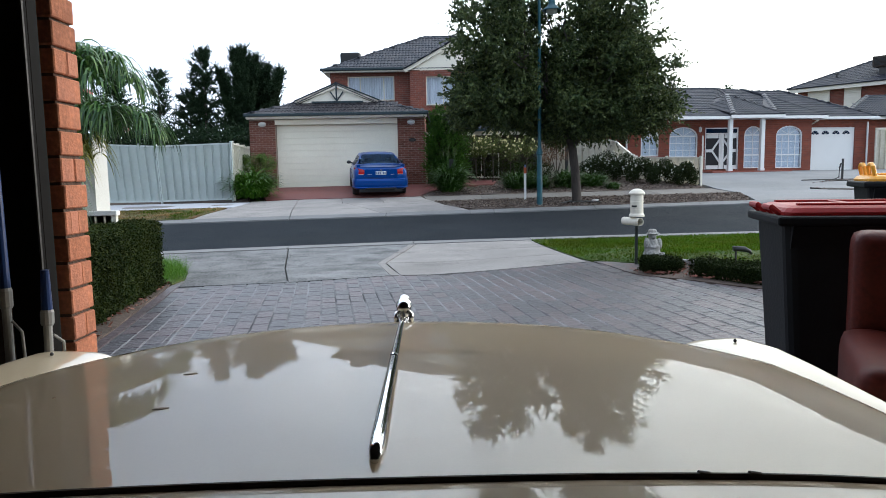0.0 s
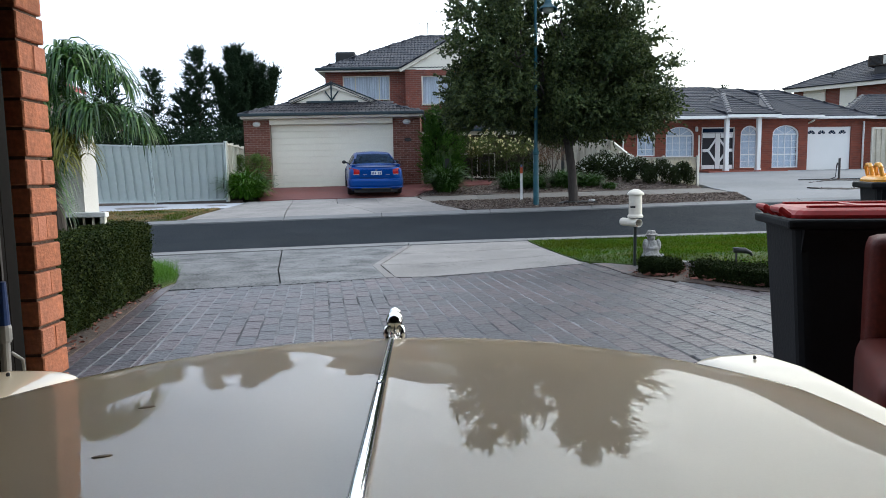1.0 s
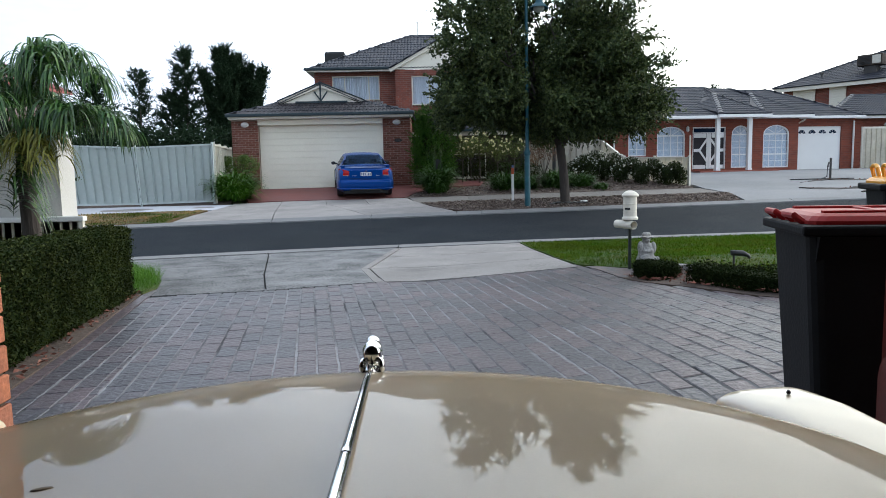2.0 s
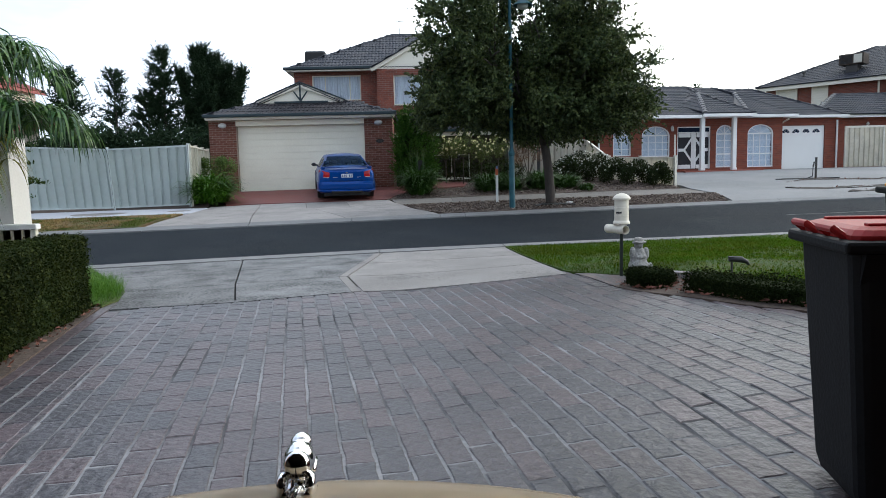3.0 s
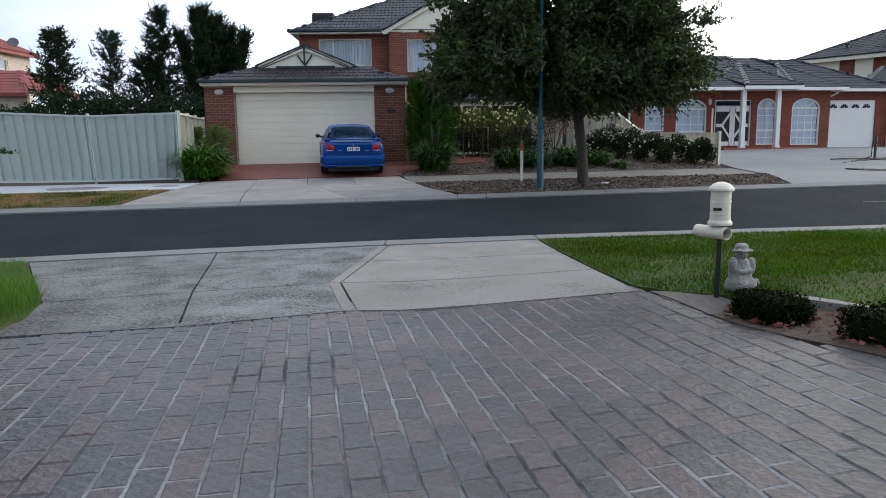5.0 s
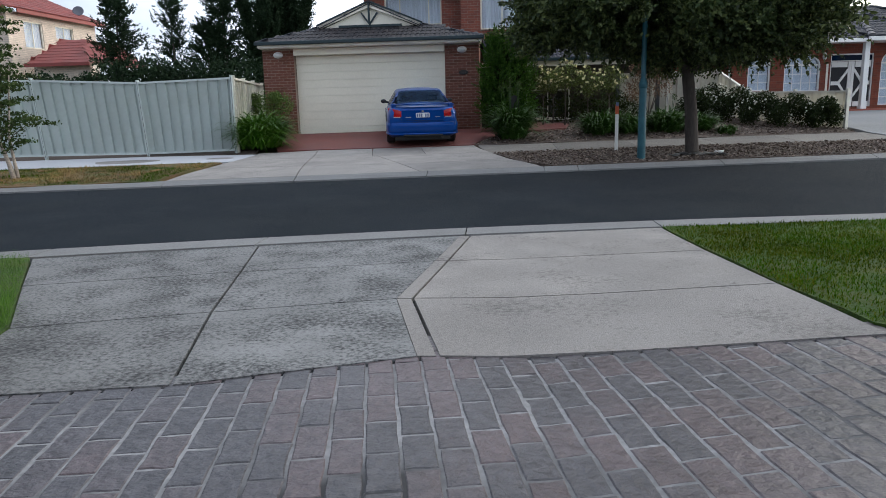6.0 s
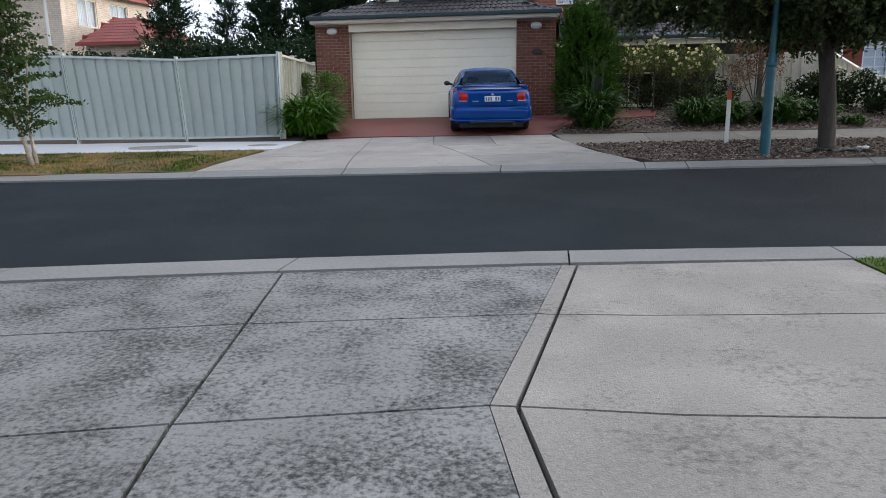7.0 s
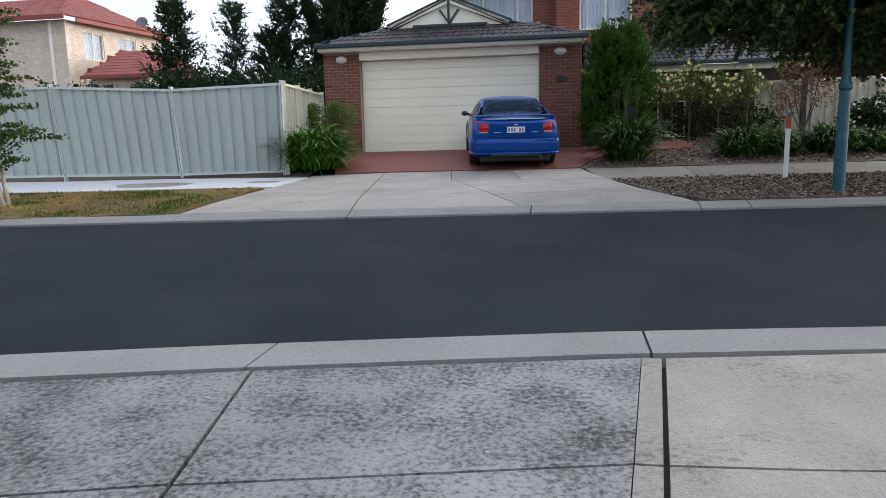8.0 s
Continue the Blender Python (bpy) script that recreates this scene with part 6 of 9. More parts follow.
part("bay_gable", prism(bmesh.new(), [(-1.35, UZ1 + 0.02), (3.1, UZ1 + 0.02), (0.85, UZ1 + 1.2)], BAYY - 0.02, BAYY + 0.1), cream_paint, house, "cream bay gable")
for s, xe in ((-1, -1.55), (1, 3.25)):
    part("bay_barge", plank((xe, UZ1 - 0.03), (0.85, UZ1 + 1.28), 0.16, BAYY - 0.14, BAYY - 0.02), cream_paint, house, "cream bargeboard")
    lo, hi = (xe, BAYY - 0.2, UZ1 + 0.06), (xe, 33.2, UZ1 + 0.06)
    pk = [(0.85, 33.2, UZ1 + 1.38), (0.85, BAYY - 0.2, UZ1 + 1.38)]
    roof_slope(house, [hi, lo, pk[1], pk[0]] if s < 0 else [lo, hi, pk[0], pk[1]], tile_joined)
cool = thing("roof_cooler", "dark evaporative cooler box on the tiled roof", "air cooler", pose(-4.45, 35.6, 6.55))
part("housing", boxes((-0.5, -0.5, 0.3, 0.5, 0.5, 0.95), bevel=0.1), dark_plastic, cool)
part("duct", boxes((-0.3, -0.3, -0.4, 0.3, 0.3, 0.31)), dark_plastic, cool)
aer = thing("tv_aerial", "thin metal television aerial on the ridge", "aerial", pose(-0.35, 34.7, 8.0))
part("mast", tube(bmesh.new(), [(0, 0, 0), (0, 0, 0.75)], 0.015, 8), steel_grey, aer)
part("boom", tube(bmesh.new(), [(-0.45, 0, 0.7), (0.4, 0, 0.72)], 0.01, 6), steel_grey, aer)
for k in range(5):
    part("element", tube(bmesh.new(), [(-0.4 + k * 0.18, -0.25, 0.705), (-0.4 + k * 0.18, 0.25, 0.705)], 0.006, 5), steel_grey, aer)

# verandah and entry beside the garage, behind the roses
# Brick wall in the near-black lining: its colour carries the verandah's shade.
part("entry_wall", boxes((HX1 + 0.02, 31.4, 0.8, 5.4, 31.6, 3.25)), shade_lining, house, "entry wall coloured near black for the verandah's shade")
window(house, 1.0, 2.6, 1.25, 2.3, 31.34, cols=(1.8,), frame_mat=cream_paint, back=blind_mat, label="low entry window", depth=0.05)
part("verandah_beam", boxes((HX1 + 0.02, 28.85, 2.98, 5.3, 28.97, 3.14), bevel=0.005), cream_paint, house, "cream verandah beam")
roof_slope(house, [(HX1 + 0.1, 28.7, 3.2), (5.5, 28.7, 3.2), (5.5, 31.3, 4.2), (HX1 + 0.1, 31.3, 4.2)], tile_joined)
part("verandah_gutter", boxes((HX1 + 0.1, 28.62, 3.13, 5.5, 28.72, 3.23), bevel=0.015), green_trim, house)
for x in (3.9, 5.2):
    part("verandah_post", boxes((x - 0.06, 28.85, land(x, 28.9) - 0.03, x + 0.06, 28.97, 2.98), bevel=0.006), dark_plastic, house, "dark timber verandah post")
part("rear_block", boxes((UX0 + 0.21, UY + 0.25, 0.8, UX1, UY + 9, UZ1 - 0.02)), dark_room, house)

# bricks of the two garage piers, laid in stretcher bond
pier_mesh, pier_half = brick_mesh(0.23, 0.1, 0.076), brick_mesh(0.11, 0.1, 0.076)
for x0, x1 in ((HX0, DX0), (DX1, HX1)):
    span = x1 - x0
    n = 4
    w = span / n
    sc = (w - 0.01) / 0.23
    for c in range(32):
        z = GZ0 - 0.09 + c * 0.086
        if z > TOPW - 0.07:
            break
        if c % 2 == 0:
            for k in range(n):
                hang("brick", pier_mesh, pier_brick, house, at=Matrix.Translation((x0 + k * w + 0.005, HY + rng.uniform(-0.002, 0.002), z)) @ Matrix.Diagonal((sc, 1, 1, 1)))
        else:
            for k in range(n - 1):
                hang("brick", pier_mesh, pier_brick, house, at=Matrix.Translation((x0 + (k + 0.5) * w + 0.005, HY + rng.uniform(-0.002, 0.002), z)) @ Matrix.Diagonal((sc, 1, 1, 1)))
            for k in (0, n - 0.5):
                hang("brick", pier_half, pier_brick, house, at=Matrix.Translation((x0 + k * w + 0.005, HY, z)) @ Matrix.Diagonal((sc * 1.0, 1, 1, 1)))


# ---- single-storey brick house with arched windows ----
rh = thing("arched_house", "single-storey orange brick house with arched white windows and a portico", "house", pose(9.0, 32.5, 0, 0, 0, math.degrees(math.atan(0.1))))
RHZ = 1.22


def rx(x):
    """Along the house front from its near corner."""
    return (x - 9.0) / math.cos(math.atan(0.1))


def arch_window(x0, x1, z0, z_spring, y, low_rail=None, label=""):
    a, b = rx(x0), rx(x1)
    pts = arch_pts(a, b, z0, z_spring)
    cx, r, h = (a + b) / 2, (b - a) / 2, min((b - a) / 2, 0.42)
    k = 0.05
    inner = arch_pts(a + k, b - k, z0 + k, z_spring)
    n = len(pts)
    bm = bmesh.new()
    o0 = [bm.verts.new((p[0], y - 0.03, p[1])) for p in pts]
    i0 = [bm.verts.new((p[0], y - 0.03, p[1] - (0.04 if j > 1 else 0))) for j, p in enumerate(inner)]
    o1 = [bm.verts.new((p[0], y + 0.05, p[1])) for p in pts]
    i1 = [bm.verts.new((p[0], y + 0.05, p[1] - (0.04 if j > 1 else 0))) for j, p in enumerate(inner)]
    for j in range(n):
        q = (j + 1) % n
        bm.faces.new((o0[j], o0[q], i0[q], i0[j]))
        bm.faces.new((i0[j], i0[q], i1[q], i1[j]))
        bm.faces.new((o1[q], o1[j], i1[j], i1[q]))
        bm.faces.new((o0[q], o0[j], o1[j], o1[q]))
    w = part("window", bm, white_paint, rh, label)
    for c in [a + (b - a) * f for f in ((0.5,) if b - a < 1.0 else (0.25, 0.5, 0.75))]:
        part("bar", boxes((c - 0.012, y - 0.012, z0 + k, c + 0.012, y + 0.012, z_spring)), white_paint, w)
    m = 5 if z0 < 1.8 else 3
    for j in range(1, m + 1):
        z = z0 + (z_spring - z0) * j / m
        t = 0.03 if j == m or (m == 5 and j == 2) else 0.012
        part("bar", boxes((a + k, y - 0.01, z - t, b - k, y + 0.014, z + t)), white_paint, w)
    for ang in (45, 90, 135):
        c, s = math.cos(radians(ang)), math.sin(radians(ang))
        part("bar", plank((cx, z_spring), (cx + (r - 0.05) * c, z_spring + (h - 0.05) * s), 0.022, y - 0.01, y + 0.012), white_paint, w)
    pane = prism(bmesh.new(), [(p[0], p[1] - (0.03 if j > 1 else 0)) for j, p in enumerate(inner)], y + 0.016, y + 0.022)
    po = part("pane", pane, pane_mat, w)
    po.visible_shadow = False
    part("blind", prism(bmesh.new(), [(p[0], p[1] - (0.03 if j > 1 else 0)) for j, p in enumerate(inner)], y + 0.09, y + 0.1), blind_mat, w)
    return pts


WALL_TOP = 3.72
wins = [(9.32, 10.18, 2.06, 3.0), (10.7, 12.07, 2.0, 2.98), (14.36, 15.26, 1.44, 3.0), (15.95, 17.27, 1.42, 3.0)]
holes = [arch_pts(rx(a), rx(b), z0, zs) for a, b, z0, zs in wins]
door_hole = [(rx(12.44), RHZ + 0.18), (rx(14.08), RHZ + 0.18), (rx(14.08), 3.36), (rx(12.44), 3.36)]
part("wall", wall_with_holes([(rx(8.7), RHZ - 0.2), (rx(17.72), RHZ - 0.2), (rx(17.72), WALL_TOP), (rx(8.7), WALL_TOP)], holes + [door_hole], 0.0, 0.22), brick_orange, rh, "orange brick front wall")
part("left_wall", boxes((rx(4.6), 0.9, RHZ - 0.3, rx(8.7), 1.1, WALL_TOP)), brick_orange, rh, "orange brick set-back wall")
part("left_return", boxes((rx(8.7), 0.22, RHZ - 0.3, rx(8.7) + 0.2, 1.1, WALL_TOP)), brick_orange_side, rh)
part("downpipe", tube(bmesh.new(), [(rx(8.62), -0.04, RHZ - 0.1), (rx(8.62), -0.04, WALL_TOP)], 0.045, 10), white_paint, rh)
part("meter_box", boxes((rx(7.85), 0.78, 2.3, rx(8.2), 0.9, 2.85), bevel=0.01), white_paint, rh)
for (a, b, z0, zs), s in zip(wins, ("narrow", "wide", "tall narrow", "tall wide")):
    arch_window(a, b, z0, zs, 0.06, label=f"{s} arched white window with glazing bars")
# double front door with diamond panels
dl, dr = rx(12.44), rx(14.08)
dz0 = RHZ + 0.18
part("door_frame", boxes((dl, 0.03, dz0, dl + 0.05, 0.14, 3.36), (dr - 0.05, 0.03, dz0, dr, 0.14, 3.36), (dl + 0.05, 0.03, 3.31, dr - 0.05, 0.14, 3.36), (dl + 0.05, 0.03, 3.08, dr - 0.05, 0.12, 3.115)), white_paint, rh, "white door frame with fanlight")
part("fanlight", boxes((dl + 0.05, 0.06, 3.115, dr - 0.05, 0.066, 3.31)), car_glass, rh)
mid = (dl + dr) / 2
for s, a, b in ((1, dl + 0.08, mid - 0.006), (-1, mid + 0.006, dr - 0.08)):
    leaf = part("door_leaf", boxes((a, 0.06, dz0 + 0.02, b, 0.1, 3.07)), dark_room, rh, "screen door leaf of dark mesh and white diamond rails")
    zc = (dz0 + 3.07) / 2 + 0.05
    e, far = (b, a) if s > 0 else (a, b)
    stub = e + (far - e) * 0.62
    lo, hi = min(e, e + (far - e) * 0.15), max(e, e + (far - e) * 0.15)
    part("stile", boxes((lo, 0.03, dz0 + 0.02, hi, 0.059, 3.07)), white_paint, leaf)
    lo, hi = min(far, e + (far - e) * 0.2), max(far, e + (far - e) * 0.2)
    part("rail", boxes((lo, 0.03, dz0 + 0.02, hi, 0.059, dz0 + 0.2)), white_paint, leaf)
    part("rail", boxes((lo, 0.03, 2.87, hi, 0.059, 3.07)), white_paint, leaf)
    for up_ in (-1, 1):
        part("diamond_bar", plank((e + (far - e) * 0.14, zc + up_ * 0.5), (stub, zc), 0.085, 0.028, 0.058), white_paint, leaf)
    lo, hi = min(far, stub), max(far, stub)
    part("diamond_stub", boxes((lo, 0.027, zc - 0.07, hi, 0.057, zc + 0.07)), white_paint, leaf)
part("side_light", boxes((dl - 0.16, -0.015, dz0, dl - 0.08, -0.003, 3.0)), cream_paint, rh)
for bx in (dl - 0.3,):
    lt = lathe(bmesh.new(), [(0.03, 0), (0.07, 0.05), (0.07, 0.2), (0.02, 0.26)], (bx, -0.1, 3.15), 10)
    part("wall_lantern", lt, lamp_glass, rh, "small coach lantern")
bag = thing("blue_bag", "crumpled blue bag on the porch by the front door", "bag", rh.matrix_world @ pose(rx(13.05), -0.35, RHZ + 0.1))
bb = bmesh.new()
bmesh.ops.create_icosphere(bb, subdivisions=3, radius=1)
for v_ in bb.verts:
    k_ = 1 + 0.22 * noise.noise(v_.co * 2.3)
    v_.co = Vector((v_.co.x * 0.2 * k_, v_.co.y * 0.13 * k_, 0.2 + max(v_.co.z, -0.97) * 0.22 * k_ * (1.2 if v_.co.z > 0 else 0.9)))
part("sack", bb, tool_blue, bag, smooth=True)
part("porch_floor", boxes((rx(12.2), -1.25, RHZ - 0.25, rx(16.0), -0.001, RHZ + 0.1), bevel=0.01), red_tile_porch, rh, "red tiled porch floor")
for x in (13.16, 14.70):
    p_x = rx(x) + 0.0
    po = part("portico_post", boxes((p_x - 0.09, -1.03, RHZ + 0.1, p_x + 0.09, -0.85, 3.724), bevel=0.01), white_paint, rh, "square white portico post")
    part("post_base", boxes((p_x - 0.112, -1.052, RHZ + 0.1, p_x + 0.112, -0.828, RHZ + 0.2), bevel=0.01), white_paint, po)
# attached garage, set back
gx0, gx1 = rx(17.84), rx(20.3)
part("garage_wall", boxes((rx(17.722), 0.5, RHZ - 0.2, gx0, 0.7, WALL_TOP), (gx1, 0.5, RHZ - 0.2, rx(21.0), 0.7, WALL_TOP), (gx0, 0.5, 3.36, gx1, 0.7, WALL_TOP)), brick_orange, rh, "orange brick garage wall")
part("garage_return", boxes((rx(17.5), 0.22, RHZ - 0.2, rx(17.718), 0.7, WALL_TOP)), brick_orange_side, rh)
part("corner_pipe", tube(bmesh.new(), [(rx(17.78), 0.44, RHZ), (rx(17.78), 0.44, 3.4), (rx(17.9), -0.2, 3.64)], 0.045, 10), cream_paint, rh)
part("end_pipe", tube(bmesh.new(), [(rx(20.9), 0.44, RHZ), (rx(20.9), 0.44, 3.6)], 0.045, 10), white_paint, rh)
gd = part("garage_door", boxes((gx0, 0.56, RHZ + 0.05, gx1, 0.6, 3.36)), white_paint, rh, "white panel garage door with fan lights")
for k in range(4):
    cx = gx0 + 0.16 + (gx1 - gx0 - 0.32) * (k + 0.5) / 4
    for q in range(4):
        a0, a1 = radians(8 + q * 42), radians(8 + q * 42 + 34)
        if k % 2:
            a0, a1 = math.pi - a1, math.pi - a0
        pts = [(cx + 0.06 * math.cos(a0), 3.0 + 0.06 * math.sin(a0)), (cx + 0.2 * math.cos(a0), 3.0 + 0.2 * math.sin(a0)), (cx + 0.2 * math.cos(a1), 3.0 + 0.2 * math.sin(a1)), (cx + 0.06 * math.cos(a1), 3.0 + 0.06 * math.sin(a1))]
        part("fan_light", prism(bmesh.new(), pts, 0.55, 0.559), car_glass, gd)
# eaves and roof
part("fascia", boxes((rx(4.4), -1.23, 3.665, rx(13.0), -1.15, 3.8), (rx(13.0), -1.35, 3.7, rx(15.55), -1.25, 3.84), (rx(15.55), -0.5, 3.72, rx(18.2), -0.42, 3.855), (rx(18.2), 0.0, 3.71, rx(21.2), 0.08, 3.83), bevel=0.012), white_paint, rh, "white fascia and gutter")
part("fascia_return", boxes((rx(15.51), -1.249, 3.71, rx(15.59), -0.501, 3.85)), white_paint, rh)
part("soffit", boxes((rx(4.4), -1.149, 3.725, rx(13.0), 0.9, 3.745), (rx(13.0), -0.419, 3.725, rx(18.2), 0.9, 3.745), (rx(13.03), -1.249, 3.725, rx(15.5), -0.421, 3.745), (rx(18.2), 0.081, 3.725, rx(21.2), 0.9, 3.745)), white_paint, rh)
z0 = 3.84
# three stepped hips: the entry, the wide window and the garage, each with a narrow front face
main_top, mid_top = 5.66, 5.6


EY, EZ = -1.15, 3.785


def up_main(y):
    return EZ + (y - EY) * (main_top - EZ) / (4.3 - EY)


roof_slope(rh, [(rx(4.3), EY, EZ), (rx(15.2), EY, EZ), (rx(15.2), 4.3, main_top), (rx(6.5), 4.3, main_top)], tile_joined)
roof_slope(rh, [(rx(15.2), -0.42, z0), (rx(18.1), -0.42, z0), (rx(16.5), 4.3, mid_top), (rx(15.2), 4.3, mid_top)], tile_joined)
roof_slope(rh, [(rx(17.9), 0.1, z0 - 0.02), (rx(21.15), 0.1, z0 - 0.02), (rx(18.3), 3.6, 5.42), (rx(16.7), 3.6, 5.42)], tile_joined)
roof_slope(rh, [(rx(21.15), 0.1, z0 - 0.02), (rx(21.15), 9.0, z0 - 0.02), (rx(18.3), 7.0, 5.42), (rx(18.3), 3.6, 5.42)], tile_joined)
roof_slope(rh, [(rx(4.3), 9.0, EZ), (rx(4.3), EY, EZ), (rx(6.5), 4.3, main_top), (rx(6.5), 5.5, main_top)], tile_joined)
ridge_capping(rh, (rx(21.15), 0.1, z0 + 0.02), (rx(18.3), 3.6, 5.46), tile_joined)
ridge_capping(rh, (rx(16.6), 3.6, 5.44), (rx(18.3), 3.6, 5.44), tile_joined)
ridge_capping(rh, (rx(6.5), 4.3, main_top + 0.03), (rx(15.2), 4.3, main_top + 0.03), tile_joined)
roof_slope(rh, [(rx(15.48), -1.3, z0 + 0.02), (rx(15.6), -0.42, z0), (rx(14.34), 1.7, 5.05)], tile_joined)
roof_slope(rh, [(rx(16.9), 2.9, 5.1), (rx(16.5), 4.3, mid_top), (rx(17.6), 3.6, 5.4)], tile_joined)
roof_slope(rh, [(rx(15.6), -0.42, z0), (rx(15.2), 4.3, main_top), (rx(14.34), 1.7, 5.05)], tile_joined)
for xl, xr, y0, apex, top in ((13.1, 15.48, -1.3, (14.33, 1.7, 5.05), (15.2, 4.3, main_top + 0.03)), (15.8, 18.1, -0.42, (16.95, 2.9, 5.18), (16.5, 4.3, mid_top + 0.04))):
    ap = (rx(apex[0]), apex[1], apex[2])
    zb = z0 + 0.02
    roof_slope(rh, [(rx(xl), y0, zb), (rx(xr), y0, zb), (ap[0] + 0.03, ap[1], ap[2]), (ap[0] - 0.03, ap[1], ap[2])], tile_joined)
    foot = (rx(xl) - 0.3, 0.5, up_main(0.5) - 0.02)
    roof_slope(rh, [foot, (rx(xl), y0, zb), ap], tile_joined)
    back = (ap[0] - 0.6, ap[1] + 0.5, up_main(ap[1] + 0.5) - 0.08)
    peak = (rx(top[0]), top[1], top[2] - 0.03)
    if y0 < -1:
        roof_slope(rh, [foot, ap, back], tile_joined)
        roof_slope(rh, [back, ap, peak], tile_joined)
    # The near hip's glint is painted as paler cappings.
    ridge_capping(rh, (rx(xl), y0, zb + 0.03), (ap[0], ap[1], ap[2] + 0.03), ridge_glint, 0.13)
    ridge_capping(rh, (rx(xr), y0, zb + 0.03), (ap[0], ap[1], ap[2] + 0.03), tile_joined)
    ridge_capping(rh, (ap[0], ap[1], ap[2] + 0.03), (rx(top[0]), top[1], top[2]), tile_joined)
part("rear_block", boxes((rx(8.9), 0.4, RHZ - 0.2, rx(17.6), 8, 3.6), (rx(17.9), 0.75, RHZ - 0.2, rx(20.9), 8, 3.6)), dark_room, rh)

# ---- further brick house and its lower wing beyond ----
bh = thing("far_brick_house", "two-storey brown brick house with cream trim and roller shutters", "house", pose(24.0, 48.4, 0, 0, 0, -50.9))
part("wall", boxes((0.4, 0.5, 1.2, 14, 0.8, 6.7)), brick_red, bh, "brown brick wall")
part("fascia", boxes((0, -0.05, 6.5, 14.5, 0.05, 6.74)), cream_paint, bh)
part("soffit", boxes((0, 0.05, 6.68, 14.5, 0.6, 6.72)), cream_paint, bh)
roof_slope(bh, [(-0.1, -0.12, 6.76), (15, -0.12, 6.76), (13, 5.5, 9.3), (5.6, 5.5, 9.3)], tile_joined)
roof_slope(bh, [(-0.1, 12, 6.76), (-0.1, -0.12, 6.76), (5.6, 5.5, 9.3), (5.6, 7, 9.3)], tile_joined)
ridge_capping(bh, (-0.1, -0.12, 6.8), (5.6, 5.5, 9.34), tile_joined)
for a, b in ((1.1, 2.5), (3.4, 4.4)):
    s = part("shutter", boxes((a, 0.42, 5.2, b, 0.495, 6.6)), cream_paint, bh, "closed cream roller shutter")
    for k in range(8):
        part("slat", boxes((a + 0.04, 0.395, 5.24 + k * 0.16, b - 0.04, 0.419, 5.37 + k * 0.16), bevel=0.006), cream_paint, s)
part("downpipe", tube(bmesh.new(), [(7.3, 0.44, 2), (7.3, 0.44, 6.6)], 0.06, 8), cream_paint, bh)
part("roof_vent", lathe(bmesh.new(), [(0.05, 0), (0.05, 0.35), (0.14, 0.36), (0.14, 0.46), (0.02, 0.5)], (2.6, 1.2, 7.2), 12), steel_grey, bh)
ac = thing("roof_air_conditioner", "boxy grey air conditioner on the tiled roof", "air conditioner", pose(24.0, 48.4, 0, 0, 0, -50.9) @ pose(5.6, 1.2, 7.3))
part("cabinet", boxes((-0.72, -0.5, 0.42, 0.72, 0.5, 1.1), bevel=0.04), bark_dark, ac, "weathered brown-grey cabinet")
for k in range(7):
    part("louvre", boxes((-0.62, -0.53, 0.5 + k * 0.075, 0.08, -0.505, 0.545 + k * 0.075)), dark_plastic, ac)
part("panel", boxes((0.16, -0.53, 0.5, 0.64, -0.505, 1.02), bevel=0.01), cream_steel, ac, "pale side panel")
part("plinth", boxes((-0.35, -0.35, -0.4, 0.35, 0.35, 0.43)), steel_grey, ac)
wg = thing("far_garage_wing", "low brick wing with a dark tiled hip roof", "house")
part("wall", boxes((22.3, 39.0, 1.1, 34, 39.3, 4.05)), brick_orange, wg)
part("fascia", boxes((22.1, 38.5, 4.0, 34.5, 38.6, 4.15)), white_paint, wg)
roof_slope(wg, [(22.0, 38.4, 4.17), (35, 38.4, 4.17), (31, 41.5, 5.55), (25.2, 41.5, 5.55)], tile_joined)
# This hip is paler too, to paint the glint along it.
ridge_capping(wg, (22.0, 38.4, 4.19), (25.2, 41.5, 5.58), ridge_glint, 0.14)
ridge_capping(wg, (25.2, 41.5, 5.58), (31.0, 41.5, 5.58), tile_joined)
part("light", lathe(bmesh.new(), [(0.05, 0), (0.1, 0.06), (0.03, 0.16)], (25.6, 38.9, 3.6), 10), lamp_glass, wg)

# ---- cream house with red roof on the other side ----
lh = thing("cream_house", "two-storey cream brick house with red tiled roofs", "house")
LY = 37.0
cx0 = -22.6
part("front_wall", boxes((-40, LY, 0.8, cx0, LY + 0.3, 6.75)), brick_cream, lh, "pale brick wall")
part("side_wall", wall_with_holes([(0, 0.8), (6.0, 0.8), (6.0, 6.75), (0, 6.75)], [[(0.75, 5.15), (2.0, 5.15), (2.0, 6.4), (0.75, 6.4)], [(2.9, 5.75), (4.2, 5.75), (4.2, 6.4), (2.9, 6.4)]], 0, 0.25), brick_cream, lh, "sunlit pale brick side wall").matrix_basis = pose(cx0, LY + 0.3, 0, 0, 0, 84)
side_m = pose(cx0, LY + 0.3, 0, 0, 0, 84)
for a, b, z0_, z1_ in ((0.75, 2.0, 5.15, 6.4), (2.9, 4.2, 5.75, 6.4)):
    w_ = window(lh, a, b, z0_, z1_, 0.06, cols=((a + b) / 2,), frame_mat=cream_paint, back=curtain_mat, label="cream framed window with pale curtains")
    w_.matrix_basis = side_m
roof_slope(lh, [(-41, LY - 0.5, 6.85), (cx0 + 0.35, LY - 0.5, 6.85), (-26.0, LY + 5.0, 8.7), (-40, LY + 5.0, 8.7)], tile_red)
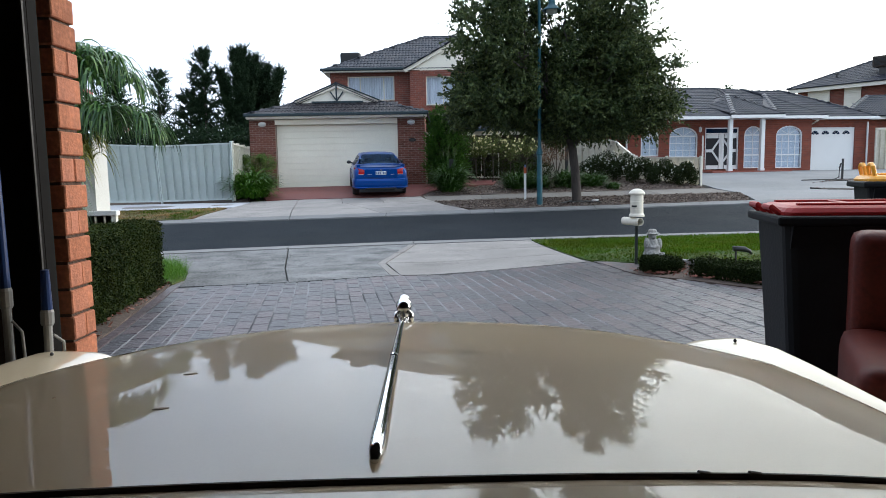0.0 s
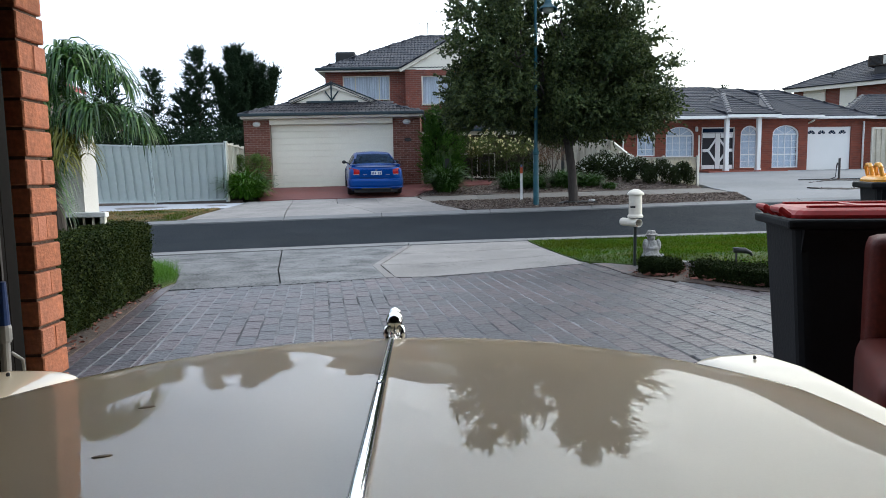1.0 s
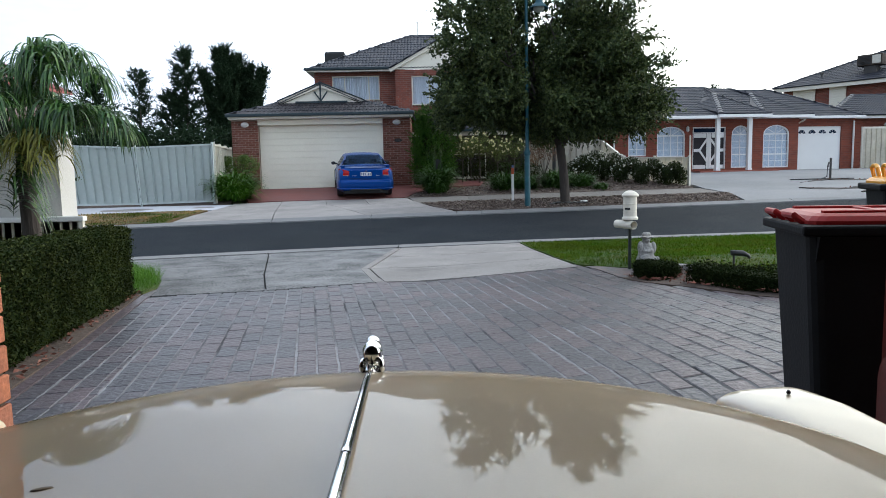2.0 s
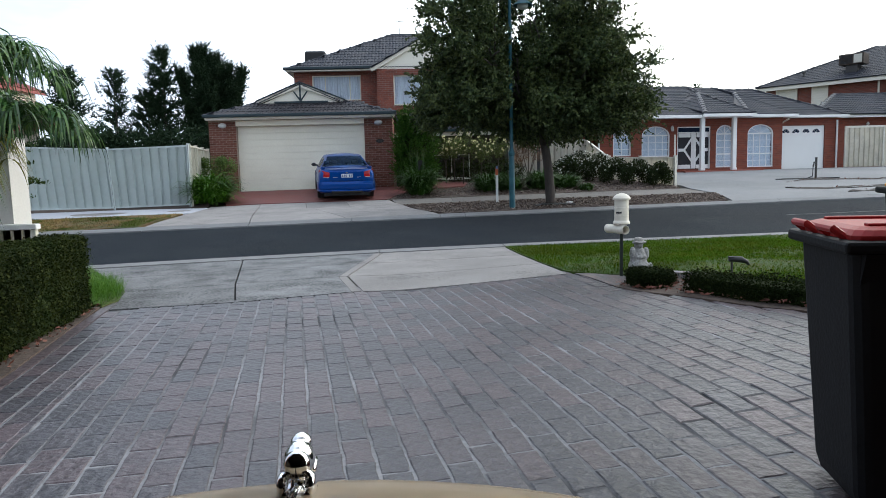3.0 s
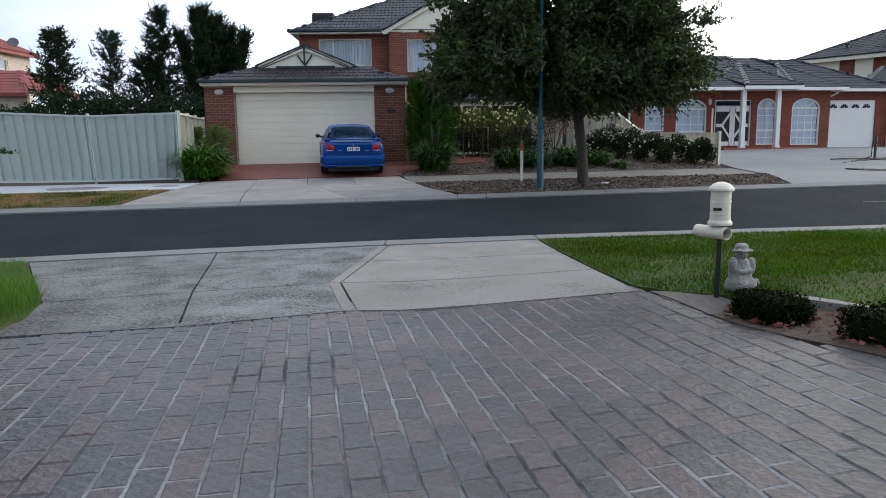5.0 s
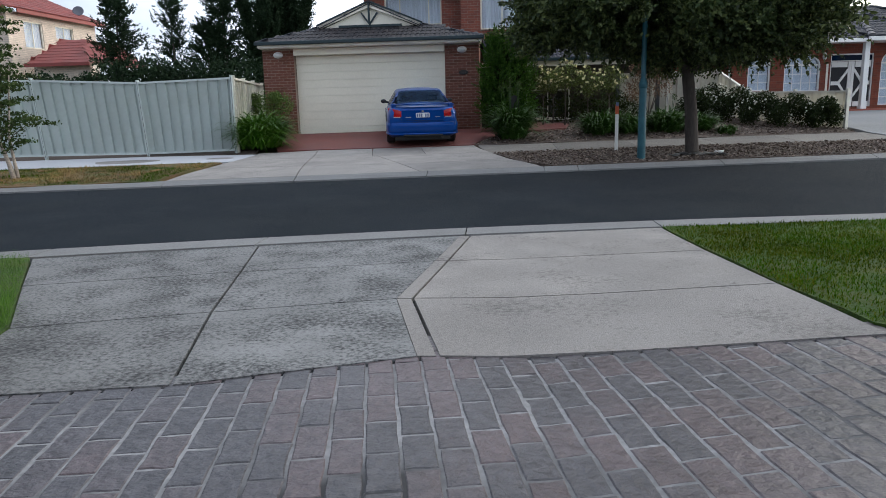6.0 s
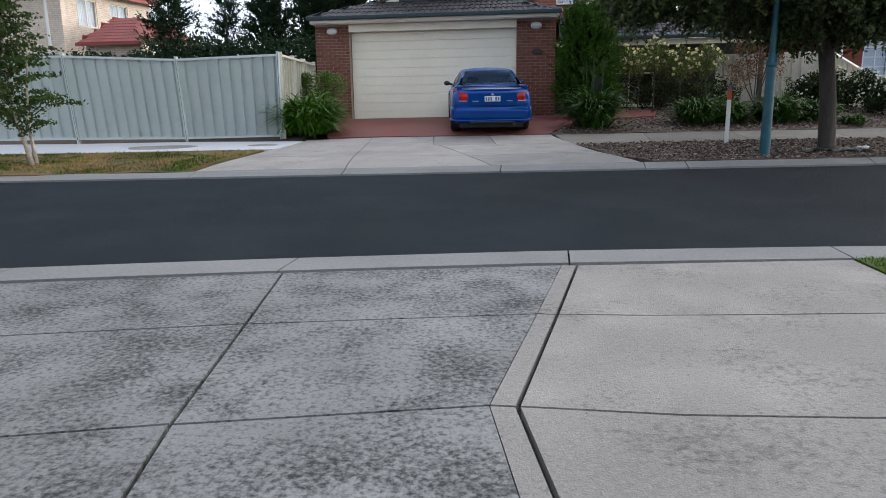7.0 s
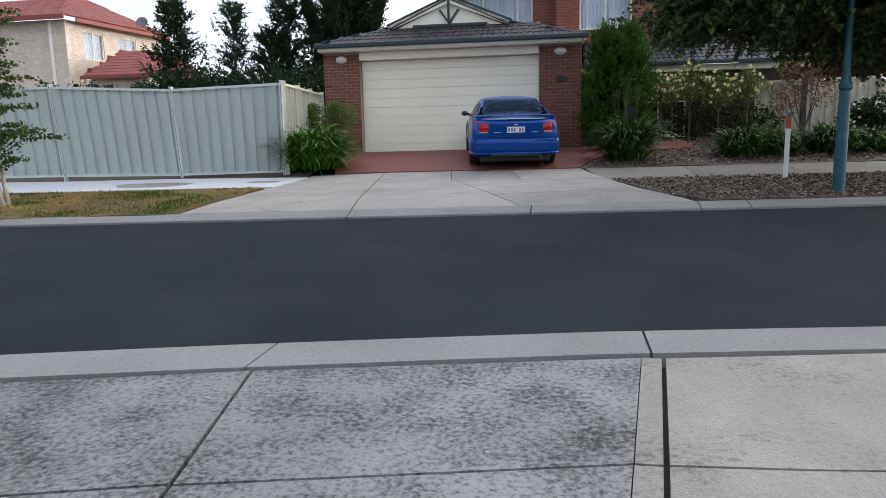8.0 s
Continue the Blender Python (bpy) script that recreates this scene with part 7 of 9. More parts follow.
e1 = side_m @ Vector((6.4, -0.35, 6.85))
roof_slope(lh, [(cx0 + 0.35, LY - 0.5, 6.85), tuple(e1), (-25.5, LY + 5.5, 8.7), (-26.0, LY + 5.0, 8.7)], tile_red)
part("fascia", boxes((-41, LY - 0.56, 6.68, cx0 + 0.4, LY - 0.5, 6.88)), tile_red, lh, "dark red gutter")
f2 = part("fascia", boxes((0, -0.42, 6.66, 6.4, -0.36, 6.82)), tile_red, lh)
f2.matrix_basis = side_m
part("downpipe", tube(bmesh.new(), [(-23.3, LY - 0.06, 0.9), (-23.3, LY - 0.06, 6.7)], 0.07, 8), white_paint, lh, "white downpipe")
part("porch_wall", boxes((-21.3, LY - 0.4, 0.8, -18.6, LY - 0.2, 4.2)), brick_cream, lh)
roof_slope(lh, [(-21.4, LY - 0.8, 4.2), (-18.4, LY - 0.8, 4.2), (-19.9, LY + 1.5, 5.4), (-21.1, LY + 1.5, 5.4)], tile_red)
roof_slope(lh, [(-21.4, LY + 2.5, 4.2), (-21.4, LY - 0.8, 4.2), (-21.1, LY + 1.5, 5.4), (-21.1, LY + 2.5, 5.4)], tile_red)
roof_slope(lh, [(-18.4, LY - 0.8, 4.2), (-18.4, LY + 5, 4.2), (-19.9, LY + 5, 5.4), (-19.9, LY + 1.5, 5.4)], tile_red)
part("porch_gutter", boxes((-21.45, LY - 0.9, 4.08, -18.35, LY - 0.8, 4.22)), tile_red, lh)
ds = thing("satellite_dish", "grey satellite dish on a bracket on the red roof", "satellite dish", side_m @ pose(5.3, 0.35, 6.95, 0, 0, -65) @ Matrix.Scale(0.62, 4))
dm = lathe(bmesh.new(), [(0.02, 0.0), (0.2, 0.015), (0.38, 0.07), (0.45, 0.11), (0.45, 0.125), (0.36, 0.09), (0.02, 0.03)], sides=24)
bmesh.ops.transform(dm, matrix=pose(0, -0.1, 0.75, 68, 0, 0), verts=dm.verts)
part("reflector", dm, dish_mat, ds, smooth=True)
part("bracket", tube(bmesh.new(), [(0, 0.05, -0.15), (0, 0.0, 0.45), (0, -0.1, 0.75)], 0.03, 8), steel_grey, ds)

# ---- steel fences ----
def sheet_panel(x0, x1, z0a, z0b, z1a, z1b, pitch=0.262, lean=(0.0, 0.0)):
    """One infill panel of ribbed steel sheets between two posts (local x along the fence)."""
    pts, x = [], x0
    while x < x1 - 0.02:
        for dx, dy in ((0, 0), (0.055, 0), (0.072, 0.05), (0.245, 0.05)):
            if x + dx <= x1:
                pts.append((x + dx, dy))
        x += pitch
    pts.append((x1, 0))
    rows = []
    for k in (0, 1):
        row = []
        for a, b in pts:
            t = (a - x0) / (x1 - x0)
            row.append((a + (lean[0] + (lean[1] - lean[0]) * t if k == 0 else 0.0), b, (z0a + (z0b - z0a) * t) if k == 0 else (z1a + (z1b - z1a) * t)))
        rows.append(row)
    bm = loft(rows, closed=False, caps=False)
    bmesh.ops.solidify(bm, geom=bm.faces[:], thickness=0.003)
    return bm


def steel_fence(name, label, start, turn, posts, base, tops, material_, plinth=False, leans=None, post_w=0.035):
    """posts: distances along; base: foot heights; tops: top heights at the posts (all absolute z); leans: how far each foot stands off."""
    f = thing(name, label, "fence", pose(start[0], start[1], 0, 0, 0, turn))
    leans = leans or [0.0] * len(posts)
    for a, b, za, zb, ta, tb, la, lb in zip(posts, posts[1:], base, base[1:], tops, tops[1:], leans, leans[1:]):
        p = part("panel", sheet_panel(a + post_w, b - post_w, za + 0.05, zb + 0.05, ta - 0.03, tb - 0.03, lean=(la, lb)), material_, f)
        for z0_, z1_, h, k in ((ta, tb, 0.05, 0), (za + 0.08, zb + 0.08, 0.045, 1)):
            bm = bmesh.new()
            xa, xb = a + post_w - 0.005 + la * k, b - post_w + 0.005 + lb * k
            prism(bm, [(xa, z0_ - h), (xb, z1_ - h), (xb, z1_), (xa, z0_)], -0.03, 0.06)
            part("rail", bm, material_, p)
        if plinth and a < 2:
            part("plinth_board", prism(bmesh.new(), [(a + la, za - 0.2), (b + lb, zb - 0.2), (b + lb, zb + 0.045), (a + la, za + 0.045)], -0.01, 0.03), sleeper_mat, f, "dark timber plinth board")
    for a, za, ta, la in zip(posts, base, tops, leans):
        w = post_w
        bm = prism(bmesh.new(), [(a - w + la, za - 0.1), (a + w + la, za - 0.1), (a + w, ta + 0.03), (a - w, ta + 0.03)], -0.035, 0.06)
        po = part("post", bm, material_, f)
        part("seam", prism(bmesh.new(), [(a - 0.004 + la, za - 0.05), (a + 0.004 + la, za - 0.05), (a + 0.004, ta), (a - 0.004, ta)], -0.0375, -0.0352), dark_plastic, po)
        part("seam", prism(bmesh.new(), [(a - 0.004 + la, za - 0.05), (a + 0.004 + la, za - 0.05), (a + 0.004, ta), (a - 0.004, ta)], 0.0602, 0.0625), dark_plastic, po)
        part("cap", boxes((a - w - 0.007, -0.042, ta + 0.03, a + w + 0.007, 0.067, ta + 0.05), bevel=0.008), material_, po)
    return f


fx0, fslope = -6.9, math.atan(0.1)
px = (0.0, 2.38, 5.05, 7.5, 10.0, 13.0, 18.0)
tops = (2.55, 2.48, 2.60, 2.6, 2.6, 2.6, 2.6)
feet = (0.655, 0.62, 0.635, 0.63, 0.6, 0.6, 0.6)
lf = steel_fence("street_fence", "pale grey-green ribbed steel fence, slightly sagging, along the footpath", (fx0, 23.6 + 0.1 * fx0), 180 + math.degrees(fslope), px, feet, tops, fence_mat, True, (0.02, -0.11, -0.15, -0.08, 0, 0, 0), 0.026)
steel_fence("side_fence", "pale cream ribbed steel fence running back beside the garage", (fx0 + 0.02, 22.98), 98, (0.0, 1.3, 2.6, 4.0), (0.72, 0.78, 0.84, 0.9), (2.55, 2.55, 2.55, 2.55), cream_steel)

steel_fence("garden_fence", "low cream ribbed steel fence beside the flower bed", (9.25, 24.75), 113.8, (0.0, 1.75, 3.5), (0.72, 0.8, 0.9), (1.85, 1.9, 1.95), cream_steel)
steel_fence("raked_fence", "cream ribbed steel fence with a raked top", (7.83, 27.97), 101.5, (0.0, 2.0), (0.9, 1.0), (1.97, 2.74), cream_steel)
steel_fence("back_fence", "tall cream ribbed steel fence behind the garden", (7.43, 29.95), 178.5, (0.0, 1.65, 3.3), (1.0, 1.0, 1.0), (2.76, 2.74, 2.72), cream_steel)
cf = thing("carport_gate", "cream steel carport gate beside the garage", "gate", pose(21.05, 33.78, 0, 0, 0, 4))
part("panel", sheet_panel(0, 6.0, 1.3, 1.3, 3.2, 3.2), cream_steel, cf)
part("frame_bar", boxes((0, -0.03, 3.18, 6.0, 0.05, 3.28), (0, -0.03, 1.22, 0.06, 0.05, 3.28), (2.0, -0.03, 1.22, 2.06, 0.05, 3.2)), cream_steel, cf)


# ---- blue sedan ----
def sedan(at):
    c = thing("sedan", "blue four-door sedan with a boot spoiler, parked facing the garage", "car", at)
    L, W = 4.6, 0.915

    def half(s):
        """Half width along the car from the tail."""
        return W * (1 - 0.085 * (1 - clamp(s / 0.42, 0, 1)) ** 2.2) * (1 - 0.2 * clamp((s - 3.9) / 0.7, 0, 1) ** 2)

    def bow(x, s):
        """Plan curve of the tail."""
        return -0.07 * (1 - (x / 0.9) ** 2) * clamp(1 - s / 0.5, 0, 1)

    def deck(s):
        return float(np.interp(s, (0, 0.04, 0.12, 0.3, 0.85, 1.3, 3.0, 3.5, 4.2, 4.5, 4.6), (0.93, 1.0, 1.035, 1.05, 1.03, 0.99, 0.95, 0.92, 0.8, 0.68, 0.5)))

    def sill(s):
        return float(np.interp(s, (0, 0.08, 0.5, 3.9, 4.5, 4.6), (0.4, 0.3, 0.22, 0.2, 0.22, 0.3)))

    rings = []
    for s in (0, 0.02, 0.05, 0.1, 0.18, 0.3, 0.5, 0.8, 1.2, 1.8, 2.4, 3.0, 3.5, 3.9, 4.2, 4.4, 4.54, 4.6):
        w, d, z = half(s), deck(s), sill(s)
        h = d - z
        prof = [(0.0, z), (0.5, z), (0.84, z), (0.95, z + 0.07 * h), (0.995, z + 0.3 * h), (1.0, z + 0.5 * h), (0.985, z + 0.72 * h), (0.955, z + 0.87 * h), (0.9, z + 0.96 * h), (0.8, d - 0.002), (0.4, d + 0.012), (0.0, d + 0.016)]
        right = [(w * a, s + bow(w * a, s), b) for a, b in prof]
        left = [(-x, y, zz) for x, y, zz in right[1:-1]][::-1]
        rings.append(right + left)
    body = part("body", loft(rings), blue_paint, c, "glossy blue painted bodywork", smooth=True)

    # cabin: a painted shell that carries the glass
    sec_s = (0.4, 0.62, 0.8, 1.0, 1.2, 1.38, 1.6, 2.05, 2.45, 2.65, 3.0, 3.4, 3.55)
    sec_t = (1.03, 1.075, 1.16, 1.25, 1.335, 1.39, 1.41, 1.42, 1.405, 1.37, 1.19, 0.99, 0.9)

    def cabin(s):
        top, base = float(np.interp(s, sec_s, sec_t)), deck(s) - 0.03
        hw = float(np.interp(s, (0.4, 0.7, 1.35, 2.4, 3.4), (0.74, 0.7, 0.585, 0.585, 0.72)))
        h = max(top - base, 0.02)
        return [(0.862, base), (0.845, base + 0.14 * h), (hw + 0.05, top - 0.2 * h), (hw + 0.012, top - 0.07 * h), (hw - 0.05, top - 0.012), (hw * 0.5, top + 0.012), (0.0, top + 0.02)]

    ss = [0.4 + 0.09 * k for k in range(36)]
    rows = []
    for s in ss:
        hs = cabin(s)
        rows.append([(x, s, z) for x, z in hs] + [(-x, s, z) for x, z in hs[:-1]][::-1])
    shell = loft(rows, closed=False, caps=False)
    gone = []
    for f in shell.faces:
        m_ = f.calc_center_median()
        if 0.63 < m_.y < 1.31 and m_.z > cabin(m_.y)[4][1] - 0.004:
            gone.append(f)
    bmesh.ops.delete(shell, geom=gone, context="FACES")
    part("roof_shell", shell, blue_paint, c, "rounded blue roof and pillars", smooth=True)

    def over(s, u, dz):
        """A point on the crown of the cabin, u across from -1 to 1."""
        hs = cabin(s)
        edge = hs[4][0] + 0.012
        return (edge * u, s - dz * 0.6, hs[6][1] + dz - 0.026 * abs(u) ** 2.2)

    def pane(name, stations, label="", mat=car_glass):
        bm = loft([[over(s, -1 + 2 * k / 12, 0.012) for k in range(13)] for s in stations], closed=False, caps=False)
        bmesh.ops.solidify(bm, geom=bm.faces[:], thickness=0.006)
        return part(name, bm, mat, c, label, smooth=True)

    pane("rear_window", (0.63, 0.75, 0.88, 1.0, 1.12, 1.24, 1.31), "tinted rear window", rear_glass)
    part("parcel_shelf", boxes((-0.72, 0.5, 1.055, 0.72, 1.25, 1.075), bevel=0.01), dark_plastic, c, "dark parcel shelf")
    for sx in (-1, 1):
        part("seat_back", boxes((sx * 0.36 - 0.3, 1.25, 0.8, sx * 0.36 + 0.3, 1.4, 1.13), bevel=0.04), dark_plastic, c, "dark rear seat back")
        part("headrest", boxes((sx * 0.36 - 0.12, 1.27, 1.12, sx * 0.36 + 0.12, 1.36, 1.25), bevel=0.03), dark_plastic, c)
    pane("windscreen", (2.7, 2.85, 3.0, 3.15, 3.3))
    for s0_, s1_ in ((0.98, 1.84), (1.92, 2.82)):
        for sx in (-1, 1):
            rows = []
            for q in range(7):
                s = s0_ + (s1_ - s0_) * q / 6
                hs = cabin(s)
                rows.append([(sx * (hs[1][0] + (hs[2][0] - hs[1][0]) * f + 0.008), s, hs[1][1] + (hs[2][1] - hs[1][1]) * f) for f in (0.06, 0.35, 0.65, 0.97)])
            bm = loft(rows, closed=False, caps=False)
            bmesh.ops.solidify(bm, geom=bm.faces[:], thickness=0.006)
            part("side_window", bm, car_glass, c)
    for sx in (-1, 1):
        mir = bmesh.new()
        bmesh.ops.create_uvsphere(mir, u_segments=16, v_segments=10, radius=1, matrix=Matrix.Translation((sx * 0.97, 2.85, 1.03)) @ Matrix.Diagonal((0.08, 0.06, 0.06, 1)))
        part("mirror", mir, dark_plastic, c, "dark door mirror", smooth=True)
        part("mirror_arm", tube(bmesh.new(), [(sx * 0.84, 2.88, 1.0), (sx * 0.95, 2.86, 1.02)], 0.03, 8), dark_plastic, c)

    # tail lamps wrap round the corners
    def corner(x, out=0.0):
        """Tail outline in plan at x across, up to the rounded corner."""
        k = clamp((abs(x) - 0.68) / 0.17, 0, 1)
        return bow(x, 0) + 0.26 * k ** 2.4 - out

    for sx in (-1, 1):
        for name, z0_, z1_, mat, out, lab, x0_ in (("tail_lamp", 0.775, 1.0, tail_red, 0.016, "red tail lamp", 0.545), ("lower_lens", 0.775, 0.815, tail_clear, 0.021, "pale lower lens", 0.57)):
            rows = []
            for k in range(11):
                x = x0_ + (0.872 - x0_) * k / 10
                lo = z0_ + (0.02 if name == "tail_lamp" else 0) * (1 - k / 10)
                hi = z1_ - (0.06 * (1 - k / 10) ** 2 if name == "tail_lamp" else 0.008)
                y = corner(x, out)
                rows.append([(sx * x, y + 0.05, lo), (sx * x, y, lo + 0.006), (sx * x, y + 0.001, (lo + hi) / 2), (sx * x * 0.995, y + 0.012, hi - 0.006), (sx * x * 0.98, y + 0.06, hi)])
            bm = loft(rows if sx > 0 else [r[::-1] for r in rows], closed=True)
            if name == "tail_lamp":
                lamp = part(name, bm, mat, c, lab)
            else:
                part(name, bm, mat, lamp, lab)
        part("reflector", boxes((sx * 0.77 - 0.03, -0.005, 0.42, sx * 0.77 + 0.03, 0.05, 0.455), bevel=0.006), tail_clear, c, "pale bumper reflector")

    # boot lid: outline seams, badge, plate
    def across(z, x0_, x1_, out, thick):
        rows = []
        for k in range(13):
            x = x0_ + (x1_ - x0_) * k / 12
            y = bow(x, 0) - out
            rows.append([(x, y, z), (x, y, z + thick), (x, y + 0.05, z + thick), (x, y + 0.05, z)])
        return loft(rows)

    boot = part("boot_lid", across(0.70, -0.545, 0.545, 0.006, 0.255), blue_paint, c, smooth=False)
    part("seam", across(0.694, -0.55, 0.55, 0.0065, 0.006), dark_plastic, c)
    part("grip", across(0.875, -0.3, 0.3, 0.012, 0.018), blue_paint, boot)
    badge = lathe(bmesh.new(), [(0.045, 0), (0.04, 0.008)], sides=18)
    bmesh.ops.transform(badge, matrix=pose(0, -0.078, 0.93, 90, 0, 0) @ Matrix.Diagonal((1, 0.42, 1, 1)), verts=badge.verts)
    part("badge", badge, chrome, boot)
    for x0, x1 in ((-0.44, -0.3), (0.32, 0.44)):
        part("lettering_bar", across(0.775, x0, x1, 0.01, 0.014), silver, boot)
    pl = part("number_plate", boxes((-0.175, -0.098, 0.775, 0.175, -0.078, 0.89), bevel=0.004), plate_white, c, "white number plate with blue bars")
    for k in range(6):
        if k != 3:
            part("bar", boxes((-0.155 + k * 0.054, -0.101, 0.79, -0.12 + k * 0.054, -0.0985, 0.87)), ink_blue, pl)
    rows = []
    for k in range(25):
        x = -0.83 + 1.66 * k / 24
        e = abs(x) / 0.83
        y = -0.05 + 0.26 * e ** 3.2
        z = 1.118 - 0.035 * e ** 5
        rows.append([(x, y, z - 0.026), (x, y - 0.006, z - 0.004), (x, y + 0.05, z + 0.003), (x, y + 0.16, z - 0.004), (x, y + 0.08, z - 0.028)])
    spl = part("spoiler", loft(rows), blue_paint, c, "thin blue boot spoiler on two feet", smooth=False)
    for sx in (-1, 1):
        part("spoiler_foot", boxes((sx * 0.73 - 0.06, 0.12, 0.99, sx * 0.73 + 0.06, 0.3, 1.11), bevel=0.014), blue_paint, spl)

    # bumper wraps round the tail and its lower lip
    def wrap(profile):
        rows = []
        pts = [(half(0.5), 0.5), (half(0.35), 0.35), (half(0.22), 0.22), (half(0.12), 0.12), (half(0.04), 0.05), (0.78, -0.012), (0.6, bow(0.6, 0)), (0.35, bow(0.35, 0)), (0.0, bow(0, 0))]
        pts = pts + [(-x, y) for x, y in pts[:-1]][::-1]
        for i, (x, y) in enumerate(pts):
            q0, q1 = pts[max(i - 1, 0)], pts[min(i + 1, len(pts) - 1)]
            n = Vector((q1[0] - q0[0], q1[1] - q0[1], 0)).normalized()
            n = Vector((-n.y, n.x, 0))
            n = n if n.dot(Vector((x, y - 1.0, 0))) > 0 else -n
            rows.append([(x + n.x * o, y + n.y * o, z) for o, z in profile])
        return loft(rows)

    bump_ = part("bumper", wrap([(-0.03, 0.36), (0.006, 0.37), (0.022, 0.45), (0.024, 0.56), (0.012, 0.64), (-0.02, 0.655)]), blue_paint, c, "blue moulded rear bumper", smooth=True)
    part("lip", wrap([(-0.02, 0.33), (0.02, 0.335), (0.03, 0.36), (0.02, 0.378), (-0.02, 0.38)]), blue_paint, bump_, smooth=True)
    part("diffuser", boxes((-0.5, -0.1, 0.3, 0.5, 0.2, 0.345), bevel=0.015), dark_plastic, bump_, "dark lower bumper insert")
    part("underbody", boxes((-0.72, 0.15, 0.17, 0.72, 4.3, 0.34), bevel=0.02), dark_plastic, c, "dark underside")
    part("exhaust", tube(bmesh.new(), [(0.5, -0.06, 0.27), (0.5, 0.4, 0.27)], 0.035, 12), steel_grey, c)
    for s in (0.98, 3.7):
        for sx in (-1, 1):
            wheel(c, sx * 0.81, s, 0.335, 0.22, sx, 0.035)
            arch = bmesh.new()
            tube(arch, [(sx * 0.89, s + 0.385 * math.cos(math.pi * k / 12), 0.34 + 0.385 * math.sin(math.pi * k / 12)) for k in range(13)], 0.03, 6)
            part("wheel_arch", arch, dark_plastic, c)
    for sx in (-1, 1):
        for s0_, s1_ in ((1.3, 2.05), (2.08, 2.98)):
            part("door_handle", boxes((sx * 0.918 - 0.012, s0_ + 0.08, 0.84, sx * 0.918 + 0.012, s0_ + 0.26, 0.87), bevel=0.008), blue_paint, c)
            part("door_seam", boxes((sx * 0.914 - 0.004, s0_ - 0.004, 0.34, sx * 0.914 + 0.004, s0_ + 0.004, 0.86)), dark_plastic, c)
    return c


CAR_PITCH = math.degrees(math.atan2(land(-1.9, 26.6) - land(-1.9, 24.05), 2.55))
sedan(pose(-2.03, 23.12, land(-1.98, 24.05) - 0.005 - 0.98 * math.tan(radians(CAR_PITCH)), CAR_PITCH, 0, 9))

# ---- street lamp, marker post, bollard ----
lp = thing("street_lamp", "teal painted street lamp with a bell-shaped shade", "street lamp", pose(2.73, 19.35, land(2.73, 19.35)))
part("base", lathe(bmesh.new(), [(0.084, 0), (0.08, 0.3), (0.073, 1.35), (0.07, 1.42), (0.088, 1.45), (0.09, 1.5), (0.075, 1.54), (0.052, 1.62)], sides=20), teal_paint, lp, "thick teal lower column")
part("pole", tube(bmesh.new(), [(0, 0, 1.6), (0, 0, 3.5), (0.0, 0, 5.85)], [0.05, 0.046, 0.04], 16), teal_paint, lp)
part("collar", lathe(bmesh.new(), [(0.05, 3.45), (0.062, 3.47), (0.062, 3.55), (0.05, 3.57)], sides=16), teal_paint, lp)
arm = bmesh.new()
tube(arm, [(0, 0, 5.6), (0.02, 0, 5.95), (0.12, 0, 6.1), (0.27, 0, 6.08), (0.33, 0, 5.9)], 0.028, 10)
part("arm", arm, teal_paint, lp, "curved teal arm", smooth=True)
hd = part("shade", lathe(bmesh.new(), [(0.05, 5.68), (0.07, 5.62), (0.09, 5.5), (0.14, 5.42), (0.26, 5.33), (0.27, 5.31), (0.255, 5.31), (0.13, 5.4), (0.03, 5.42)], (0.34, 0, 0), 28), teal_paint, lp, "bell-shaped teal shade", smooth=True)
part("stem", tube(bmesh.new(), [(0.34, 0, 5.66), (0.335, 0, 5.92)], 0.03, 10), teal_paint, lp)
bl = bmesh.new()
bmesh.ops.create_uvsphere(bl, u_segments=18, v_segments=10, radius=1, matrix=Matrix.Translation((0.34, 0, 5.31)) @ Matrix.Diagonal((0.15, 0.15, 0.1, 1)))
part("bowl", bl, lamp_glass, hd, "frosted lamp bowl", smooth=True)

mk = thing("marker_post", "thin white marker post with an orange top", "marker post", pose(2.53, 21.05, land(2.53, 21.05) + 0.03))
part("post", boxes((-0.035, -0.02, 0, 0.035, 0.02, 0.8), bevel=0.004), white_paint, mk)
part("band", boxes((-0.037, -0.022, 0.8, 0.037, 0.022, 1.02), bevel=0.004), orange_paint, mk, "orange painted top")
part("tag", boxes((-0.03, -0.024, 0.98, 0.03, -0.0225, 1.06)), ink_blue, mk)

bo = thing("water_tap_post", "grey water tap on a short post with a black hose", "tap post", pose(14.81, 25.63, land(14.81, 25.63) + 0.025))
part("post", tube(bmesh.new(), [(0, 0, 0), (0, 0, 0.78)], 0.04, 10), steel_grey, bo)
part("tap", tube(bmesh.new(), [(0, 0, 0.6), (-0.1, -0.05, 0.6), (-0.14, -0.05, 0.45)], 0.03, 8), steel_grey, bo)
hose = bmesh.new()
tube(hose, [(-0.14, -0.05, 0.45), (-0.16, -0.06, 0.1), (-0.4, -0.1, 0.02), (-1.0, -0.3, 0.02), (-1.6, -0.2, 0.02), (-1.2, 0.1, 0.02), (0.4, 0.3, 0.02), (0.9, 0.0, 0.02)], 0.02, 6)
part("hose", hose, dark_plastic, bo, "black hose lying in loops")


